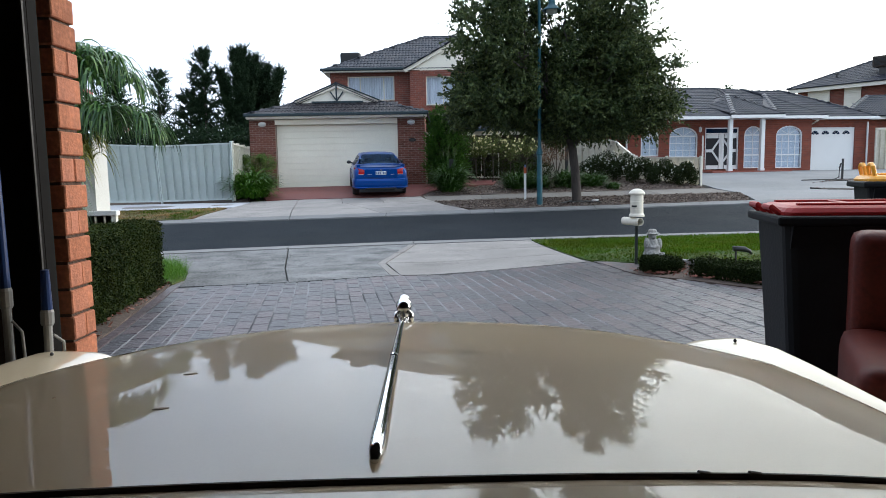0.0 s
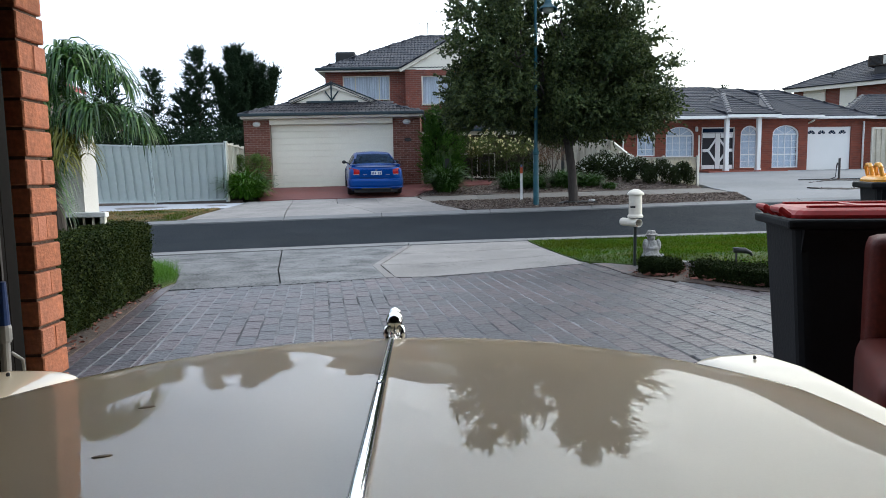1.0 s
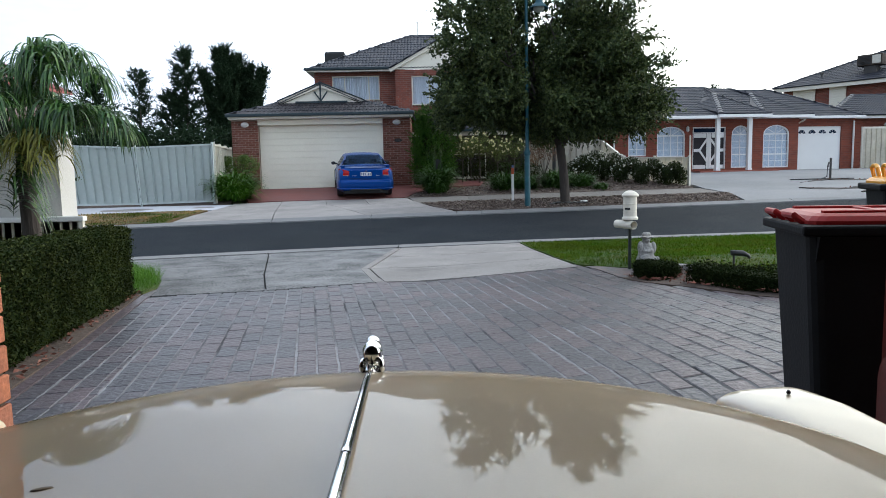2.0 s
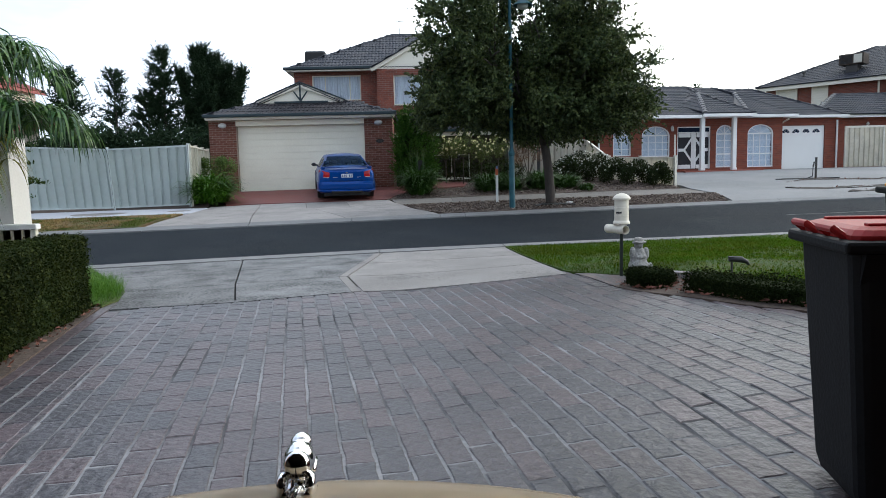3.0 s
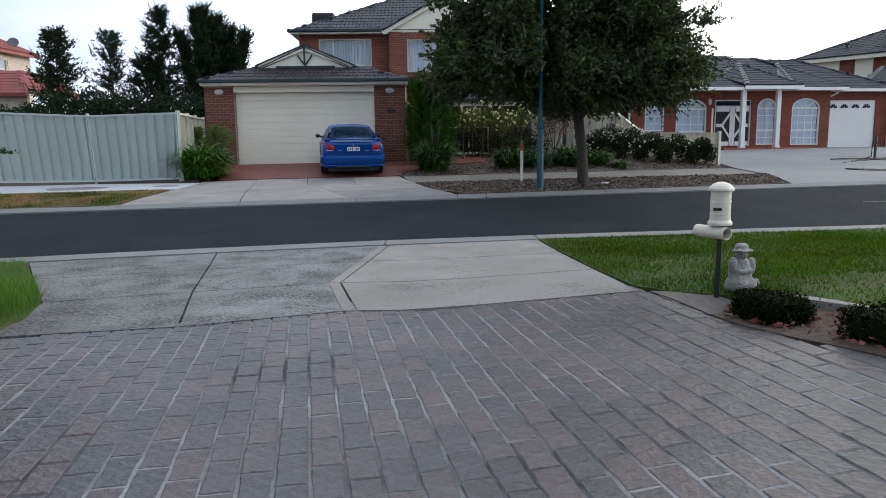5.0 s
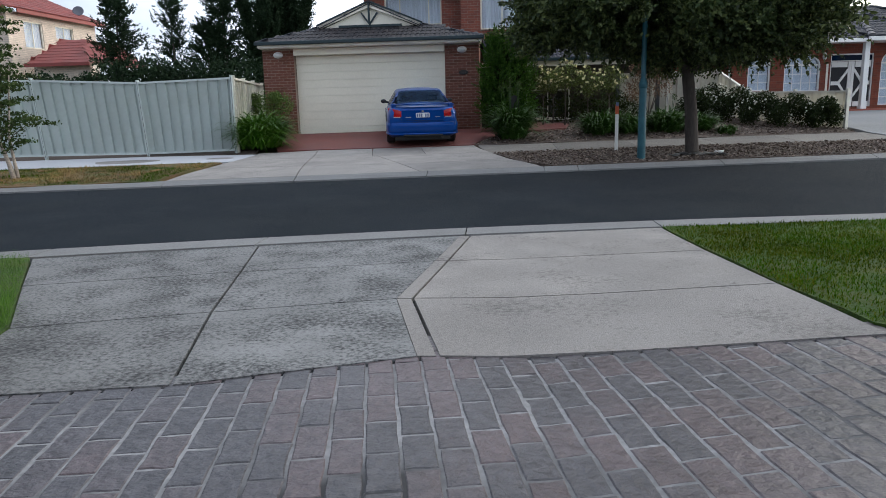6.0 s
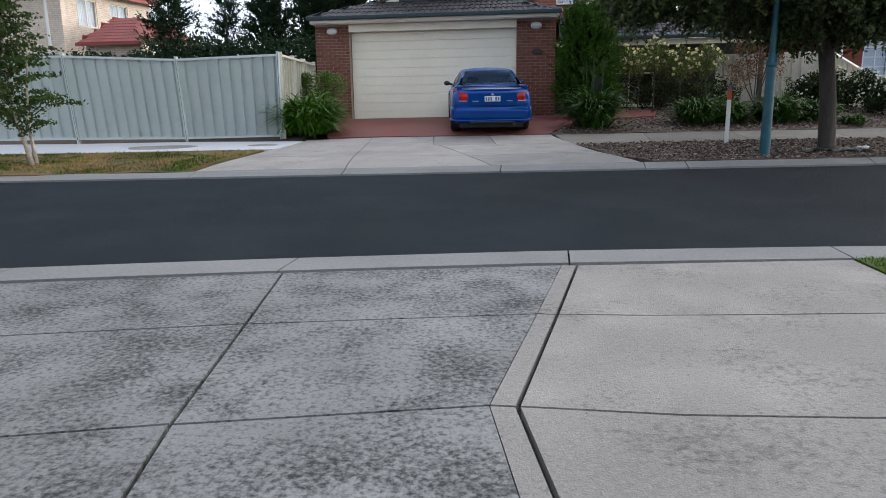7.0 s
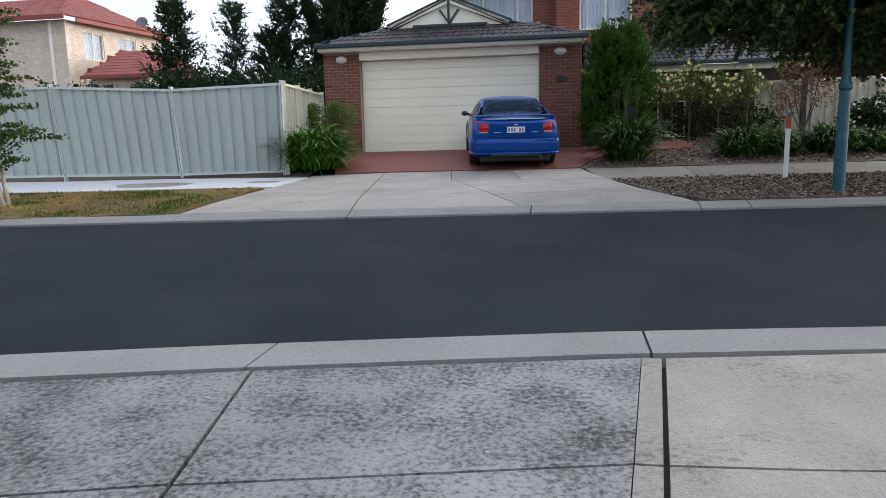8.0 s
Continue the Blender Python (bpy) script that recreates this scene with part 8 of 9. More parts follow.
# ---- trees and shrubs ----
def limb(bm, p, d, length, r, depth, tips, spread=0.6, up=0.15):
    path, rad = [p], [r]
    for k in range(4):
        d = (d + Vector((rng.normal() * 0.12, rng.normal() * 0.12, rng.normal() * 0.08 + up * 0.25))).normalized()
        p = p + d * length / 4
        path.append(p)
        rad.append(r * (1 - 0.14 * (k + 1)))
    tube(bm, path, rad, 7 if r > 0.03 else 5, cap=False)
    tips.append(p)
    if depth:
        for k in range(3 if depth > 1 else 2):
            q = path[2 + (k % 3)]
            e = (d + Vector((rng.normal() * spread, rng.normal() * spread, rng.normal() * spread * 0.5 + 0.1))).normalized()
            limb(bm, q, e, length * 0.68, r * 0.55, depth - 1, tips, spread, up)


def broad_tree():
    t = thing("street_tree", "dense broad-crowned dark green street tree with a grey trunk", "tree", pose(3.9, 20.0, land(3.9, 20.0)))
    bm, tips = bmesh.new(), []
    tube(bm, [(0, 0, -0.1), (0.0, 0, 0.12), (-0.05, 0, 0.9), (-0.16, 0, 1.75)], [0.19, 0.14, 0.125, 0.12], 14)
    tr = part("trunk", bm, bark_grey, t, "grey tapered trunk", smooth=True)
    for az, el, L, r in ((0.3, 0.95, 2.1, 0.09), (2.9, 1.0, 2.2, 0.1), (1.4, 1.05, 2.0, 0.08), (4.4, 1.0, 2.0, 0.08), (5.5, 1.0, 1.8, 0.06), (3.4, 1.0, 1.9, 0.06), (2.0, 1.35, 2.6, 0.1)):
        bm = bmesh.new()
        limb(bm, Vector((-0.14, 0, 1.6)), Vector((math.cos(az) * math.cos(el), math.sin(az) * math.cos(el), math.sin(el))), L, r, 2, tips)
        part("limb", bm, bark_grey, t)
    clumps = []
    # crown envelope: two overlapping masses with an uneven outline
    for c, rr, n in (((-2.0, 0.0, 3.3), (2.3, 2.0, 1.6), 95), ((-2.2, -0.1, 4.7), (1.75, 1.6, 1.6), 50), ((0.9, 0.1, 3.5), (1.95, 2.0, 1.7), 92), ((0.4, 0, 5.1), (1.8, 1.6, 1.6), 58), ((1.85, 0, 2.95), (0.95, 1.1, 0.7), 22), ((-0.4, 0, 2.7), (2.3, 1.9, 1.0), 66), ((0.9, 0, 6.2), (1.0, 1.0, 0.9), 20), ((-2.1, 0, 6.2), (0.95, 1.0, 0.9), 20), ((-3.3, 0, 2.75), (0.9, 1.0, 0.6), 26), ((-0.3, -0.7, 2.6), (2.2, 1.1, 0.55), 60), ((1.3, -0.4, 2.5), (1.6, 1.3, 0.5), 44), ((-2.4, 0.1, 2.7), (1.4, 1.4, 0.5), 56), ((0.2, -0.6, 3.6), (1.6, 1.0, 0.9), 34), ((-1.2, 1.9, 2.35), (2.4, 0.7, 0.4), 50), ((1.3, 1.9, 2.25), (1.7, 0.7, 0.4), 40), ((1.9, 0.8, 2.35), (0.8, 0.9, 0.35), 18), ((-0.1, -0.3, 2.3), (0.9, 1.0, 0.25), 34)):
        clumps.append(ball_points(n, c, rr, 0.35))
    clumps = np.concatenate(clumps)
    clumps = clumps[(clumps[:, 2] > np.where(clumps[:, 0] < -1.1, 2.4, 2.1)) & (clumps[:, 0] > -3.4) & (clumps[:, 0] < 2.45)]
    # each bough end carries a fan of leafy shoots that point outwards and up
    heart = np.array((-0.5, 0.1, 3.3))
    fan = 12
    roots = np.repeat(clumps, fan, axis=0) + rng.normal(size=(len(clumps) * fan, 3)) * (0.13, 0.13, 0.1)
    out = np.repeat((clumps - heart) / (np.linalg.norm(clumps - heart, axis=1)[:, None] + 0.3), fan, axis=0)
    v = shoots(roots, out * 0.8 + rng.normal(size=roots.shape) * 0.6 + (0, 0, 0.25), 0.5, 29, 0.105, 0.5, 0.5, 0.12)
    # older leaves fill the shaded inside
    deep = np.concatenate([ball_points(n, c, rr, 0.0) for c, rr, n in (((-2.0, 0.2, 3.6), (1.6, 1.3, 0.9), 7000), ((0.9, 0.2, 3.6), (1.5, 1.3, 0.95), 7000), ((-0.4, 0.2, 3.2), (2.1, 1.3, 0.6), 6000), ((-1.9, 0.1, 5.0), (1.0, 1.0, 0.9), 3000), ((0.5, 0.1, 5.2), (1.1, 1.0, 0.9), 3500))])
    v = np.concatenate([v, leaves(deep, 0.13, 0.4, 0.55)])
    # the crown has grown round the lamp column and its head
    c = v.mean(axis=1)
    gap = (c[:, 1] < -0.3) & (np.abs(c[:, 0] + 1.17 + 0.14 * (c[:, 1] + 0.65)) < 0.24) | (c[:, 1] < -0.25) & (c[:, 2] > 4.75) & (c[:, 0] > -1.55) & (c[:, 0] < -0.4)
    tagged(quads("crown", v[~gap], leaf_dark, t, "crown of many small dark green leaves"), kind="stuff")


broad_tree()

wrap = thing("plastic_wrap", "crumpled black plastic with white paper scraps at the tree's foot", "litter", pose(3.95, 19.75, land(3.95, 19.75) + 0.05))
bm = bmesh.new()
bmesh.ops.create_grid(bm, x_segments=22, y_segments=10, size=1.0, matrix=Matrix.Diagonal((0.55, 0.2, 1, 1)))
for v in bm.verts:
    e = math.hypot(v.co.x / 0.55, v.co.y / 0.2)
    v.co.z = 0.05 * noise.noise((v.co.x * 9, v.co.y * 9, 4)) + 0.03 - 0.05 * clamp(e - 0.6, 0, 1)
    v.co.x += 0.05 * noise.noise((v.co.x * 5, v.co.y * 7, 1))
    v.co.y += 0.07 * noise.noise((v.co.x * 6, v.co.y * 5, 8))
bmesh.ops.solidify(bm, geom=bm.faces[:], thickness=0.004)
part("sheet", bm, dark_plastic, wrap, smooth=True)
for x_, y_, r_ in ((0.42, -0.1, 0.05), (0.36, -0.02, 0.035), (0.5, 0.02, 0.03)):
    bm = bmesh.new()
    bmesh.ops.create_icosphere(bm, subdivisions=2, radius=r_, matrix=Matrix.Translation((x_, y_, 0.05)) @ Matrix.Diagonal((1.2, 0.8, 0.6, 1)))
    for v in bm.verts:
        v.co += v.co.normalized() * 0.015 * noise.noise(v.co * 40)
    part("paper_scrap", bm, pinboard_white, wrap, "white scrap")


def boughs(tall, width, n, flare, rise_, low=0.12, foot=(0, 0), tip=(0, 0), waist=0.0):
    """Roots and ways of boughs round a stem that runs from foot to tip, longest low down (or at the waist)."""
    u = low + (1 - low) * rng.random(n) ** 0.85
    f = np.where(u > waist, ((1 - u) / (1 - waist)) ** flare, 0.55 + 0.45 * u / max(waist, 0.01)) + 0.05
    az = rng.random(n) * math.tau
    L = width * f * rng.choice((0.4, 0.65, 0.85, 1.0, 1.25), n)
    base = np.column_stack([foot[0] + (tip[0] - foot[0]) * u, foot[1] + (tip[1] - foot[1]) * u, u * tall])
    way = np.column_stack([np.cos(az), np.sin(az), np.full(n, rise_) + rng.normal(size=n) * 0.15])
    return base, way, L


def conifer(at, tall, width, n, label, flare=0.6, rise_=0.45, leaders=(), size=0.1, mat=leaf_conifer, per=5, leafy=16, low=0.12, waist=0.0, name="conifer"):
    """A stem with boughs; every bough carries several leafy shoots, so that sky shows between them."""
    t = thing(name, label, "tree", at)
    part("trunk", tube(bmesh.new(), [(0, 0, 0), (0.03, 0, tall * 0.5), (0, 0, tall * 0.95)], [0.12, 0.07, 0.015], 8), bark_dark, t)
    sets = [boughs(tall, width, n, flare, rise_, low, waist=waist)]
    for dx, dy, top in leaders:
        part("leader", tube(bmesh.new(), [(dx * 0.3, dy * 0.3, top * 0.3), (dx, dy, top * 0.97)], [0.05, 0.008], 6), bark_dark, t)
        sets.append(boughs(top, 0.62, 90, 0.8, 1.5, 0.35, (dx * 0.1, dy * 0.1), (dx, dy)))
    v = []
    for base, way, L in sets:
        w = way / np.linalg.norm(way, axis=1)[:, None]
        k = np.repeat(np.arange(len(base)), per)
        f = 0.15 + 0.75 * rng.random(len(k))
        roots = base[k] + w[k] * (L[k] * f)[:, None]
        ways = w[k] + rng.normal(size=(len(k), 3)) * 0.38 + (0, 0, 0.25)
        v.append(shoots(roots, ways, 0.3 + 0.1 * width, leafy, size, 0.38, 0.8, 0.0))
    tagged(quads("foliage", np.concatenate(v), mat, t), kind="stuff")


conifer(pose(-16.3, 35, 0.9), 5.75, 1.35, 150, "dark leafy tree with an uneven open top behind the fence", 0.55, 0.5, size=0.14, per=5, leafy=16, low=0.3, waist=0.5, name="leafy_tree")
conifer(pose(-15.25, 38, 1.0), 6.1, 1.0, 120, "slim open-branched dark tree behind the fence", 0.5, 0.6, size=0.14, per=5, leafy=14, low=0.3, waist=0.55, name="leafy_tree")
conifer(pose(-12.75, 38, 1.0), 7.1, 1.05, 190, "tall narrow dark tree behind the fence", 0.4, 0.7, size=0.13, per=6, leafy=18, low=0.2, waist=0.45, name="leafy_tree")
conifer(pose(-13.75, 38.4, 1.0), 5.0, 1.5, 170, "low dark tree beside a taller one", 0.5, 0.5, size=0.13, per=6, leafy=18, waist=0.4, name="leafy_tree")
conifer(pose(-10.4, 38.2, 1.0), 6.1, 2.7, 420, "broad dark conifer with several pointed leaders", 0.5, 0.75, ((-1.5, 0, 5.9), (-0.75, 0.1, 7.0), (-0.2, -0.1, 7.15), (0.4, 0.1, 6.65), (1.0, 0, 6.2), (1.75, 0, 5.9), (0.7, 0.4, 5.9), (1.5, -0.3, 5.2)), 0.12, per=9, leafy=26)


def bush(name, label, category, at, clumps, mat, size, n, stems=True, stem_mat=bark_dark, flowers=None, fsize=0.06, fn=0, crotch=0.0):
    b = thing(name, label, category, at)
    pts, fl = [], []
    if crotch:
        part("trunk", tube(bmesh.new(), [(0, 0, -0.03), (0.012, 0, crotch * 0.5), (0, 0, crotch)], [0.024, 0.02, 0.017], 8), stem_mat, b)
    for c, r in clumps:
        if stems:
            path = [(0, 0, crotch - 0.02), (c[0] * 0.6, c[1] * 0.6, (crotch + c[2]) * 0.5), c] if crotch else [(c[0] * 0.25, c[1] * 0.25, -0.03), (c[0] * 0.7, c[1] * 0.7, c[2] * 0.6), c]
            part("stem", tube(bmesh.new(), path, [0.016, 0.013, 0.005], 6), stem_mat, b)
        rr = r if hasattr(r, "__len__") else (r, r, r)
        pts.append(ball_points(n, c, rr, 0.25))
        if flowers:
            q = ball_points(fn * 2, c, np.array(rr) * 1.04, 0.92)
            q = q[q[:, 2] > c[2] - rr[2] * 0.2][:fn]
            fl.append(q)
    tagged(quads("foliage", leaves(np.concatenate(pts), size, 0.45, 0.5), mat, b), kind="stuff")
    if flowers:
        fl = np.concatenate(fl)
        allp = np.concatenate([ball_points(9, c, (fsize * 0.5,) * 3, 0.6) for c in fl])
        tagged(quads("bloom", leaves(allp, fsize, 0.3, 0.8), flowers, b, "pale blooms"), kind="stuff")
    return b


def strap_clump(at, r, tall, n, label, flowers=0, spread=1.0, mat=None):
    c = thing("agapanthus", label, "plant", at, "strap-leaved clumps")
    a = rng.random(n) * math.tau
    q = np.sqrt(rng.random(n)) * r * 0.75
    rise = rng.random(n) ** 0.7 * np.sqrt(np.clip(1 - (q / r) ** 2, 0, 1)) * tall * 0.55
    roots = np.column_stack([np.cos(a) * q, np.sin(a) * q, rise - 0.03])
    ways = np.column_stack([np.cos(a) * (0.25 + 0.6 * q / r) * spread, np.sin(a) * (0.25 + 0.6 * q / r) * spread, np.full(n, 0.95)]) + rng.normal(size=(n, 3)) * 0.3
    tagged(quads("foliage", blades(roots, ways, tall * 0.68, 0.052, 0.34, 0.35, 6), mat or leaf_strap, c), kind="stuff")
    for k in range(flowers):
        az, d = rng.random() * math.tau, rng.random() * r * 0.7
        tip = (math.cos(az) * d * 1.2, math.sin(az) * d * 1.2, tall * rng.uniform(1.15, 1.5))
        st_ = part("flower_stem", tube(bmesh.new(), [(math.cos(az) * d * 0.6, math.sin(az) * d * 0.6, 0), tip], 0.007, 6), leaf_strap, c)
        tagged(quads("seed_head", leaves(ball_points(60, tip, (0.08, 0.08, 0.08), 0.6), 0.035, 0.3, 0.4), leaf_birch, st_), kind="stuff")
    return c


def gp(x, y, dz=0.02):
    return pose(x, y, land(x, y) + dz)


strap_clump(gp(-6.5, 23.5), 0.8, 1.08, 1300, "dense rounded clump of bright green strap leaves by the garage", 0, 0.9, leaf_strap_bright)
strap_clump(gp(-6.45, 24.2), 0.4, 0.9, 560, "clump of green strap leaves beside the fence", 0, 0.9, leaf_strap_bright)
strap_clump(gp(0.3, 24.3), 0.52, 1.05, 800, "clump of strap leaves with spent flower heads by the drive", 12)
strap_clump(gp(2.75, 24.75), 0.62, 0.74, 700, "low clump of dark strap leaves in the mulch", 3)
strap_clump(gp(3.4, 24.85), 0.55, 0.66, 560, "low clump of dark strap leaves in the mulch", 1)
strap_clump(gp(4.55, 24.95), 0.6, 0.74, 620, "low clump of dark strap leaves in the mulch", 2)
strap_clump(gp(5.45, 25.1), 0.5, 0.58, 650, "low clump of dark strap leaves in the mulch", 0)
strap_clump(gp(6.0, 24.35), 0.28, 0.3, 260, "tiny clump of grassy leaves in the mulch", 0)
bush("shrub", "rounded light green shrub by the fence corner", "shrub", gp(-6.85, 25.3), [((-0.5, 0, 0.9), 0.34), ((0.0, 0.1, 1.08), 0.38), ((0.55, 0, 1.05), 0.34), ((0.1, -0.1, 0.75), 0.4), ((-0.3, 0, 1.2), 0.22), ((0.35, -0.1, 1.25), 0.2)], leaf_light, 0.05, 1100)
ts = thing("tall_shrub", "tall dense bright-tipped feathery green bush against the garage corner", "shrub", gp(0.2, 26.4) @ Matrix.Diagonal((1, 1, 0.93, 1)))
pts_ = np.concatenate([ball_points(n_, c_, r_, 0.55) for c_, r_, n_ in (((0, 0, 0.7), (0.78, 0.6, 0.7), 420), ((0, 0, 1.6), (0.82, 0.6, 0.9), 520), ((0.02, 0, 2.35), (0.68, 0.55, 0.62), 420), ((0.22, 0, 2.75), (0.34, 0.3, 0.3), 120), ((-0.25, 0, 2.7), (0.3, 0.3, 0.3), 110))])
pts_ = pts_[pts_[:, 2] > 0.05]
for k_ in range(5):
    part("stem", tube(bmesh.new(), [(0.05 * k_ - 0.1, 0, -0.03), (0.16 * k_ - 0.32, 0.04, 1.2), (0.22 * k_ - 0.44, 0.02, 2.3)], [0.03, 0.02, 0.006], 6), bark_dark, ts)
tagged(quads("foliage", shoots(pts_, (pts_ - (0, 0, 1.2)) * (1, 1, 0.5) + rng.normal(size=pts_.shape) * 0.35 + (0, 0, 0.75), 0.32, 60, 0.062, 0.36, 0.85, 0.0), leaf_bush, ts), kind="stuff")
# Core leaves take the darker hedge green: the bush's inner shade, coloured in.
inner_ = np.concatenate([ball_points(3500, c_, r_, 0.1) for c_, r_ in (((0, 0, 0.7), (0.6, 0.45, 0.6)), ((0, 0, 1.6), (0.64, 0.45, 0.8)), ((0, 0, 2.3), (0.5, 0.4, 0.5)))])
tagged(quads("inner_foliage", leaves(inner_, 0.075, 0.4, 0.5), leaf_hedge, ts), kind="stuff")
bush("shrub", "dark leafy shrub in the shade behind the roses", "shrub", gp(1.4, 28.3), [((-0.5, 0, 0.5), 0.5), ((0.3, 0, 0.55), 0.55), ((0.9, 0, 0.5), 0.5)], leaf_hedge, 0.08, 600)
bush("shrub", "dark spiky shrub in the shade by the verandah post", "shrub", gp(3.4, 28.0), [((-0.5, 0, 0.5), 0.45), ((0.2, 0, 0.6), 0.5), ((0.7, 0, 0.45), 0.45)], leaf_hedge, 0.08, 600)
for x, y, h, k in ((1.35, 27.4, 1.46, 0.42), (2.0, 27.1, 1.6, 0.5), (2.7, 27.2, 1.38, 0.5), (3.3, 26.9, 1.5, 0.42), (1.7, 27.9, 1.46, 0.4)):
    bush("standard_rose", "standard rose with pale yellow blooms on a thin stem", "rose bush", gp(x, y), [((-0.25, 0, h - 0.15), k * 0.7), ((0.25, 0.1, h - 0.1), k * 0.7), ((0, 0, h + 0.1), k * 0.7), ((0, -0.1, h - 0.3), k * 0.5)], leaf_rose, 0.05, 420, flowers=petal_cream, fsize=0.06, fn=7, crotch=h - 0.6)
bush("dry_shrub", "sparse brownish shrub with thin bare twigs", "shrub", gp(4.3, 26.0), [((-0.35, 0, 1.1), 0.4), ((0.3, 0, 1.3), 0.45), ((0, 0, 1.7), 0.45), ((0.35, 0, 1.9), 0.3), ((-0.3, 0, 1.75), 0.3)], leaf_brown, 0.055, 800, crotch=0.35)
for x, y, w_, hh in ((6.6, 27.6, 0.65, 0.95), (7.1, 26.8, 0.6, 0.9), (7.5, 25.9, 0.6, 0.8), (8.1, 25.3, 0.6, 0.75), (8.75, 24.85, 0.42, 0.7), (6.0, 27.0, 0.6, 0.85)):
    bush("daisy_bush", "dark green bush dotted with small white flowers along the fence", "shrub", gp(x, y), [((-w_ * 0.6, 0, hh * 0.5), (w_ * 0.6, 0.35, hh * 0.5)), ((w_ * 0.5, 0, hh * 0.5), (w_ * 0.6, 0.35, hh * 0.5)), ((0, 0, hh * 0.85), (w_ * 0.7, 0.35, hh * 0.4))], leaf_daisy, 0.06, 1500, stems=False, flowers=petal_white, fsize=0.045, fn=15 if x < 8 else 4)
sv = thing("garden_mailbox", "small dark rounded letter box among the plants", "letter box", gp(0.35, 24.55))
part("post", boxes((-0.04, -0.04, 0, 0.04, 0.04, 0.85)), dark_plastic, sv)
bx = bmesh.new()
prism(bx, [(-0.13, 0.8), (0.13, 0.8), (0.13, 1.02), (0.1, 1.1), (0, 1.14), (-0.1, 1.1), (-0.13, 1.02)], -0.16, 0.16)
part("box", bx, dark_plastic, sv, "dark rounded box")


def birch():
    t = thing("birch_tree", "young pale-barked tree with sparse small leaves on the verge", "tree", gp(-10.08, 18.75, 0.02) @ Matrix.Scale(1.22, 4))
    bm = bmesh.new()
    stem = [(0, 0, -0.05), (-0.06, 0, 0.25), (-0.16, 0, 0.6), (-0.24, 0, 1.1), (-0.22, 0, 1.9), (-0.15, 0, 2.75)]
    tube(bm, stem, [0.05, 0.036, 0.028, 0.021, 0.014, 0.005], 8)
    part("trunk", bm, bark_white, t, "pale peeling trunk", smooth=True)
    part("trunk", tube(bmesh.new(), [(0.05, 0.03, -0.05), (0.0, 0.05, 0.3), (-0.04, 0.06, 0.7), (0.06, 0.08, 1.5), (0.14, 0.08, 2.0)], [0.034, 0.026, 0.02, 0.012, 0.004], 8), bark_white, t, smooth=True)
    sz, sx_ = [p[2] for p in stem], [p[0] for p in stem]
    pts = []
    for k in range(52):
        z = 0.42 + 2.25 * (k + rng.random()) / 52
        az = k * 2.4 + rng.uniform(-0.4, 0.4)
        L = rng.uniform(0.6, 1.2) * (1.1 - 0.27 * z)
        bm = bmesh.new()
        p0 = Vector((float(np.interp(z, sz, sx_)), 0, z))
        # branches leave upwards, then level out and droop at the tip
        p1 = p0 + Vector((math.cos(az) * L * 0.5, math.sin(az) * L * 0.5, L * 0.34))
        p2 = p0 + Vector((math.cos(az) * L, math.sin(az) * L, L * 0.36))
        tube(bm, [p0, p1, p2], [0.009, 0.006, 0.002], 5, cap=False)
        part("twig", bm, bark_dark, t)
        for j in range(7):
            q = p0.lerp(p1, 0.3 + 0.22 * j) if j < 3 else p1.lerp(p2, (j - 3) / 3)
            pts.append(ball_points(30, q, (0.17, 0.17, 0.06), 0.0))
    tagged(quads("leaf_cloud", leaves(np.concatenate(pts), 0.052, 0.4, 0.6), leaf_birch, t), kind="stuff")


birch()
# low dark planting behind the street fence
hb = thing("back_planting", "mass of dark shrubs behind the street fence", "shrubs", kind="stuff")
pts = []
for k in range(210):
    x = rng.uniform(-21, -8.2)
    pts.append(ball_points(110, (x, 31.5 + rng.uniform(-0.5, 1.5), 1.6 + rng.random() * (2.1 if x > -16 else 1.6)), (0.6, 0.6, 0.5), 0.2))
tagged(quads("foliage", leaves(np.concatenate(pts), 0.16, 0.4, 0.5), leaf_conifer, hb), kind="stuff")
fr = thing("far_trees", "distant dark treetops beyond the roofs", "trees", kind="stuff")
pts = []
for c, r, n in (((24.5, 60, 7.75), 0.8, 12), ((40.5, 40, 6.5), 1.6, 30), ((-30, 70, 4.5), 3.0, 40)):
    for q in ball_points(n, c, (r, r, r * 0.7), 0.2):
        pts.append(ball_points(60, q, (0.5, 0.5, 0.4), 0.2))
tagged(quads("foliage", leaves(np.concatenate(pts), 0.2, 0.4, 0.5), leaf_conifer, fr), kind="stuff")

# ---- stamped pavers of the drive, aligned with the street ----
drive = thing("paved_driveway", "driveway of stamped slate-grey pavers with rusty tints and pale joints", "driveway", kind="structure")
PAVE = [(-2.5, 2.5), (-2.52, 4.2), (-2.78, 5.9), (-3.2, 8.17), (-1.92, 8.4), (-0.56, 8.84), (1.86, 8.8), (1.98, 8.5), (2.1, 8.1), (2.2, 7.7), (2.36, 7.05), (2.85, 6.1), (3.25, 5.6), (4.4, 4.98), (6.0, 4.55), (6.0, 2.5)]
slab("joint_bed", PAVE, 0.002, 0.08, paver_bed, drive, step=0.2)
PW, PL, GAP = 0.15, 0.3, 0.008
ang = math.atan(0.17)
ca, sa = math.cos(ang), math.sin(ang)
shapes = []
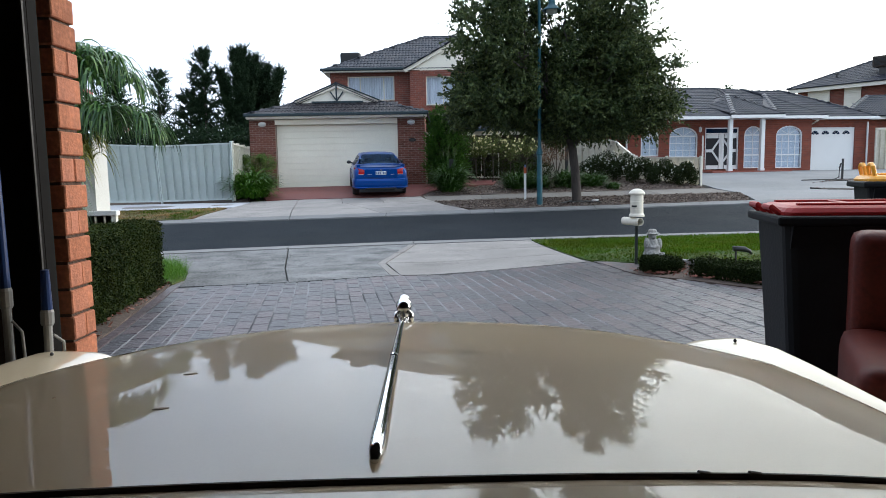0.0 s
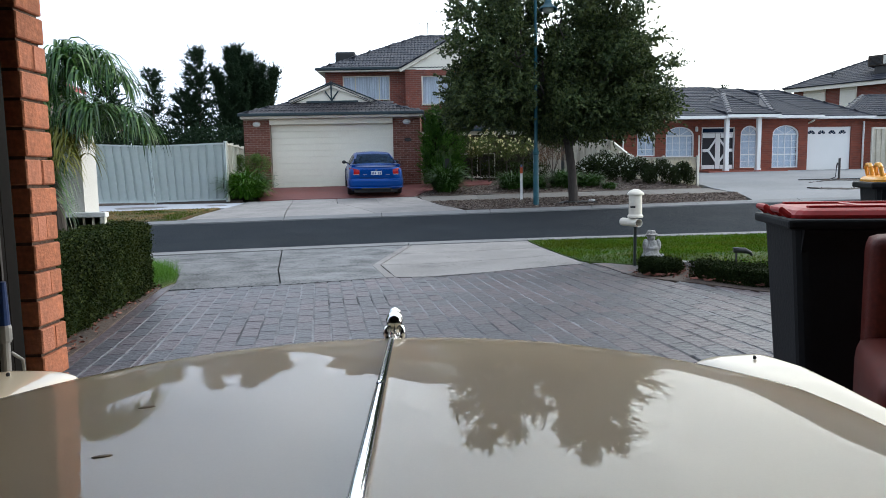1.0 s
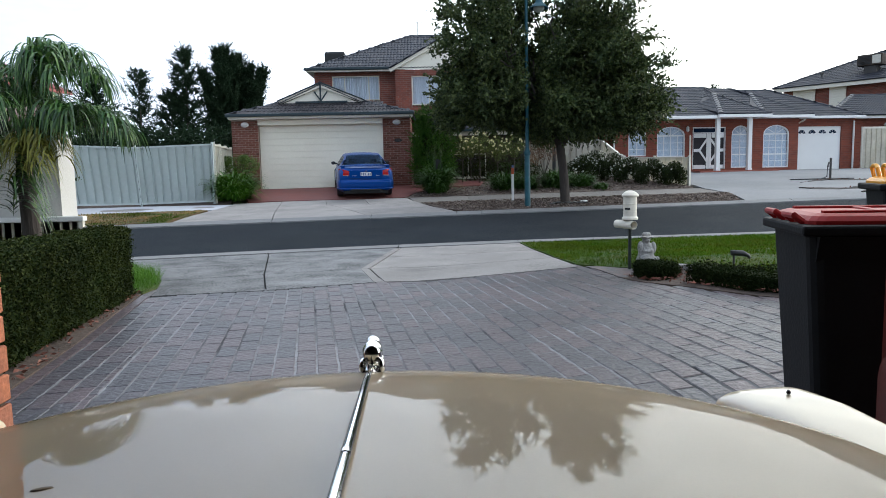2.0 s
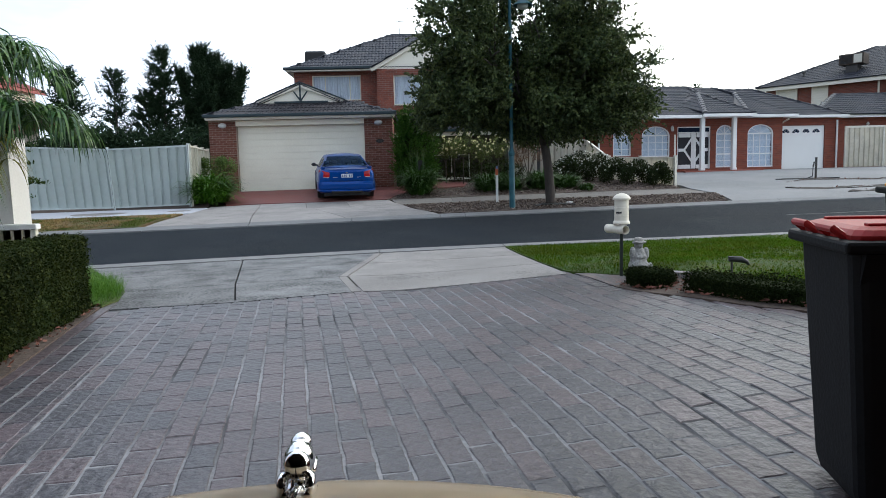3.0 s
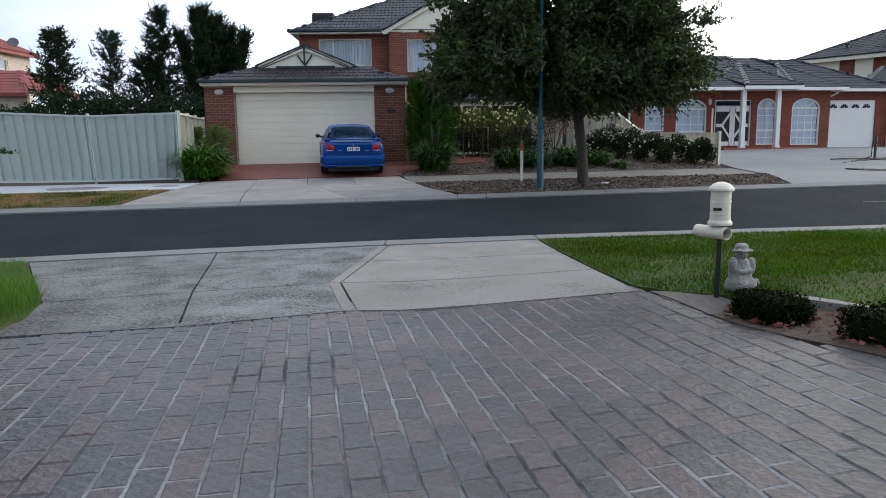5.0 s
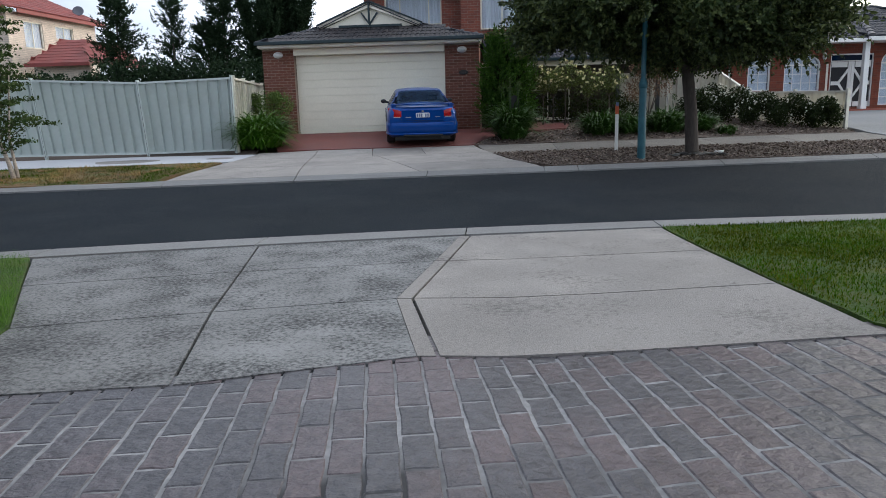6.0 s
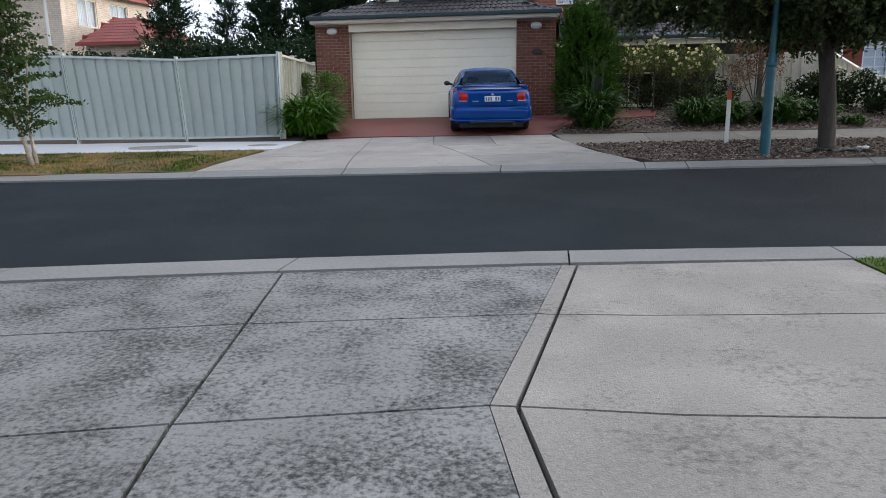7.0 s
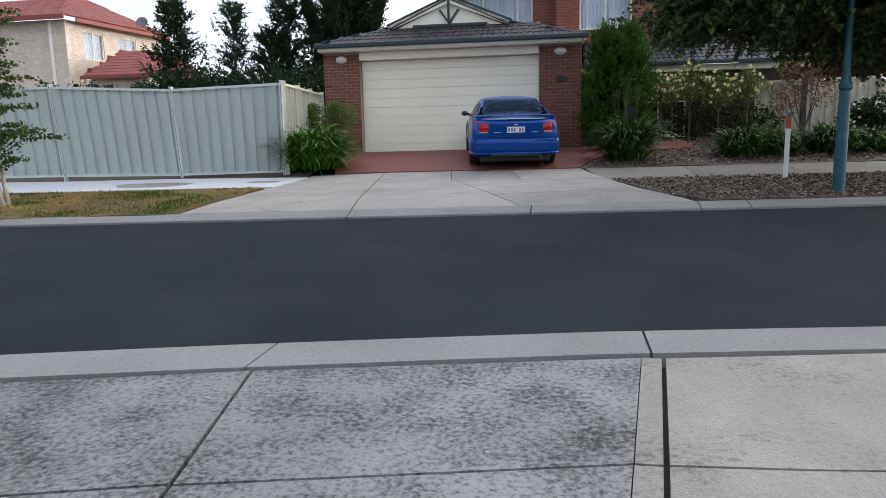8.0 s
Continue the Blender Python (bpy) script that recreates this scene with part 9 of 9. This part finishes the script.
for k in range(14):
    # hand-cut look: each side has two breaks, so that joints waver
    L, W = PL * 0.5 - GAP / 2, PW * 0.5 - GAP / 2
    low = []
    for (x0, y0), (x1, y1) in (((-W, -L), (W, -L)), ((W, -L), (W, L)), ((W, L), (-W, L)), ((-W, L), (-W, -L))):
        for f in (0.0, 0.3, 0.7):
            o = rng.uniform(-0.007, 0.003)
            low.append((x0 + (x1 - x0) * f + (o if x0 == x1 and x0 > 0 else -o if x0 == x1 else rng.uniform(-0.003, 0.003)), y0 + (y1 - y0) * f + (o if y0 == y1 and y0 > 0 else -o if y0 == y1 else rng.uniform(-0.003, 0.003))))
    top = [(a * (1 - 0.007 / W), b * (1 - 0.007 / L)) for a, b in low]
    n = len(low)
    v = [(a, b, rng.uniform(-0.0012, 0.0008)) for a, b in top] + [(a, b, -0.005) for a, b in low]
    f = [tuple(range(n))] + [(n + q, n + (q + 1) % n, (q + 1) % n, q) for q in range(n)]
    me = bpy.data.meshes.new("paver")
    me.from_pydata(v, [], f)
    me.update()
    shapes.append((me, np.array(v), f))
cells = []
for i in range(-36, 54):
    for j in range(-12, 32):
        a, b = i * PW, (j + (0.5 if i % 2 else 0)) * PL
        cells.append((0.0 + a * ca - b * sa, 4.5 + a * sa + b * ca))
cells = np.array(cells)
# the field runs on under the edge of the poured slabs; a border of lengthwise courses follows the hedge
FIELD = [(x, y + 0.42) if y > 8.1 and x < 1.9 else (x + 0.14, y + 0.08) if 1.9 < x < 5 else (x, y) for x, y in PAVE]
EDGE = PAVE[:4]


def edge_x(y):
    return float(np.interp(y, [q[1] for q in EDGE], [q[0] for q in EDGE]))


BORDER = 0.51
sel = inside(cells, FIELD)
for dx, dy in ((PW * 0.42, 0), (-PW * 0.42, 0), (0, PL * 0.42), (0, -PL * 0.42)):
    sel &= inside(cells + (dx, dy), FIELD)
sel &= np.array([x - edge_x(y) > BORDER - 0.12 for x, y in cells])
turns = np.full(len(cells), ang)
extra, n_field = [], len(cells)
for i in range(3):
    y = 2.6 + 0.1 * i
    while y < 8.2:
        lean = (edge_x(y + 0.1) - edge_x(y - 0.1)) / 0.2
        extra.append((edge_x(y) + 0.085 + i * PW, y, math.atan(-lean)))
        y += PL * math.cos(math.atan(lean))
cells = np.concatenate([cells, np.array([(a, b) for a, b, _ in extra])])
turns = np.concatenate([turns, np.array([c for _, _, c in extra])])
sel = np.concatenate([sel, np.ones(len(extra), bool)])
V, F, singles = [], [], 0
order = np.argsort(np.abs(cells[:, 1] - 5.6) + np.abs(cells[:, 0]) * 0.5)
for k in order:
    if not sel[k]:
        continue
    x, y = cells[k]
    me, vv, ff = shapes[int(k * 7 + k // 5) % 14]
    z = land(x, y) + (0.0062 if k < n_field else 0.0092) + rng.uniform(-0.0012, 0.0012)
    gx = (land(x + 0.1, y) - land(x - 0.1, y)) / 0.2
    gy = (land(x, y + 0.1) - land(x, y - 0.1)) / 0.2
    m = Matrix.Translation((x, y, z)) @ Euler((math.atan(gy) + rng.uniform(-0.006, 0.006), -math.atan(gx) + rng.uniform(-0.006, 0.006), float(turns[k]))).to_matrix().to_4x4()
    if singles < 300:
        hang("paver", me, paver_mat, drive, at=m)
        singles += 1
    else:
        s = len(V)
        r3, tr = np.array(m.to_3x3()), np.array(m.translation)
        V.extend(vv @ r3.T + tr)
        F.extend(tuple(s + q for q in f) for f in ff)
tagged(raw("paver_field", V, F, paver_joined, drive), kind="stuff")
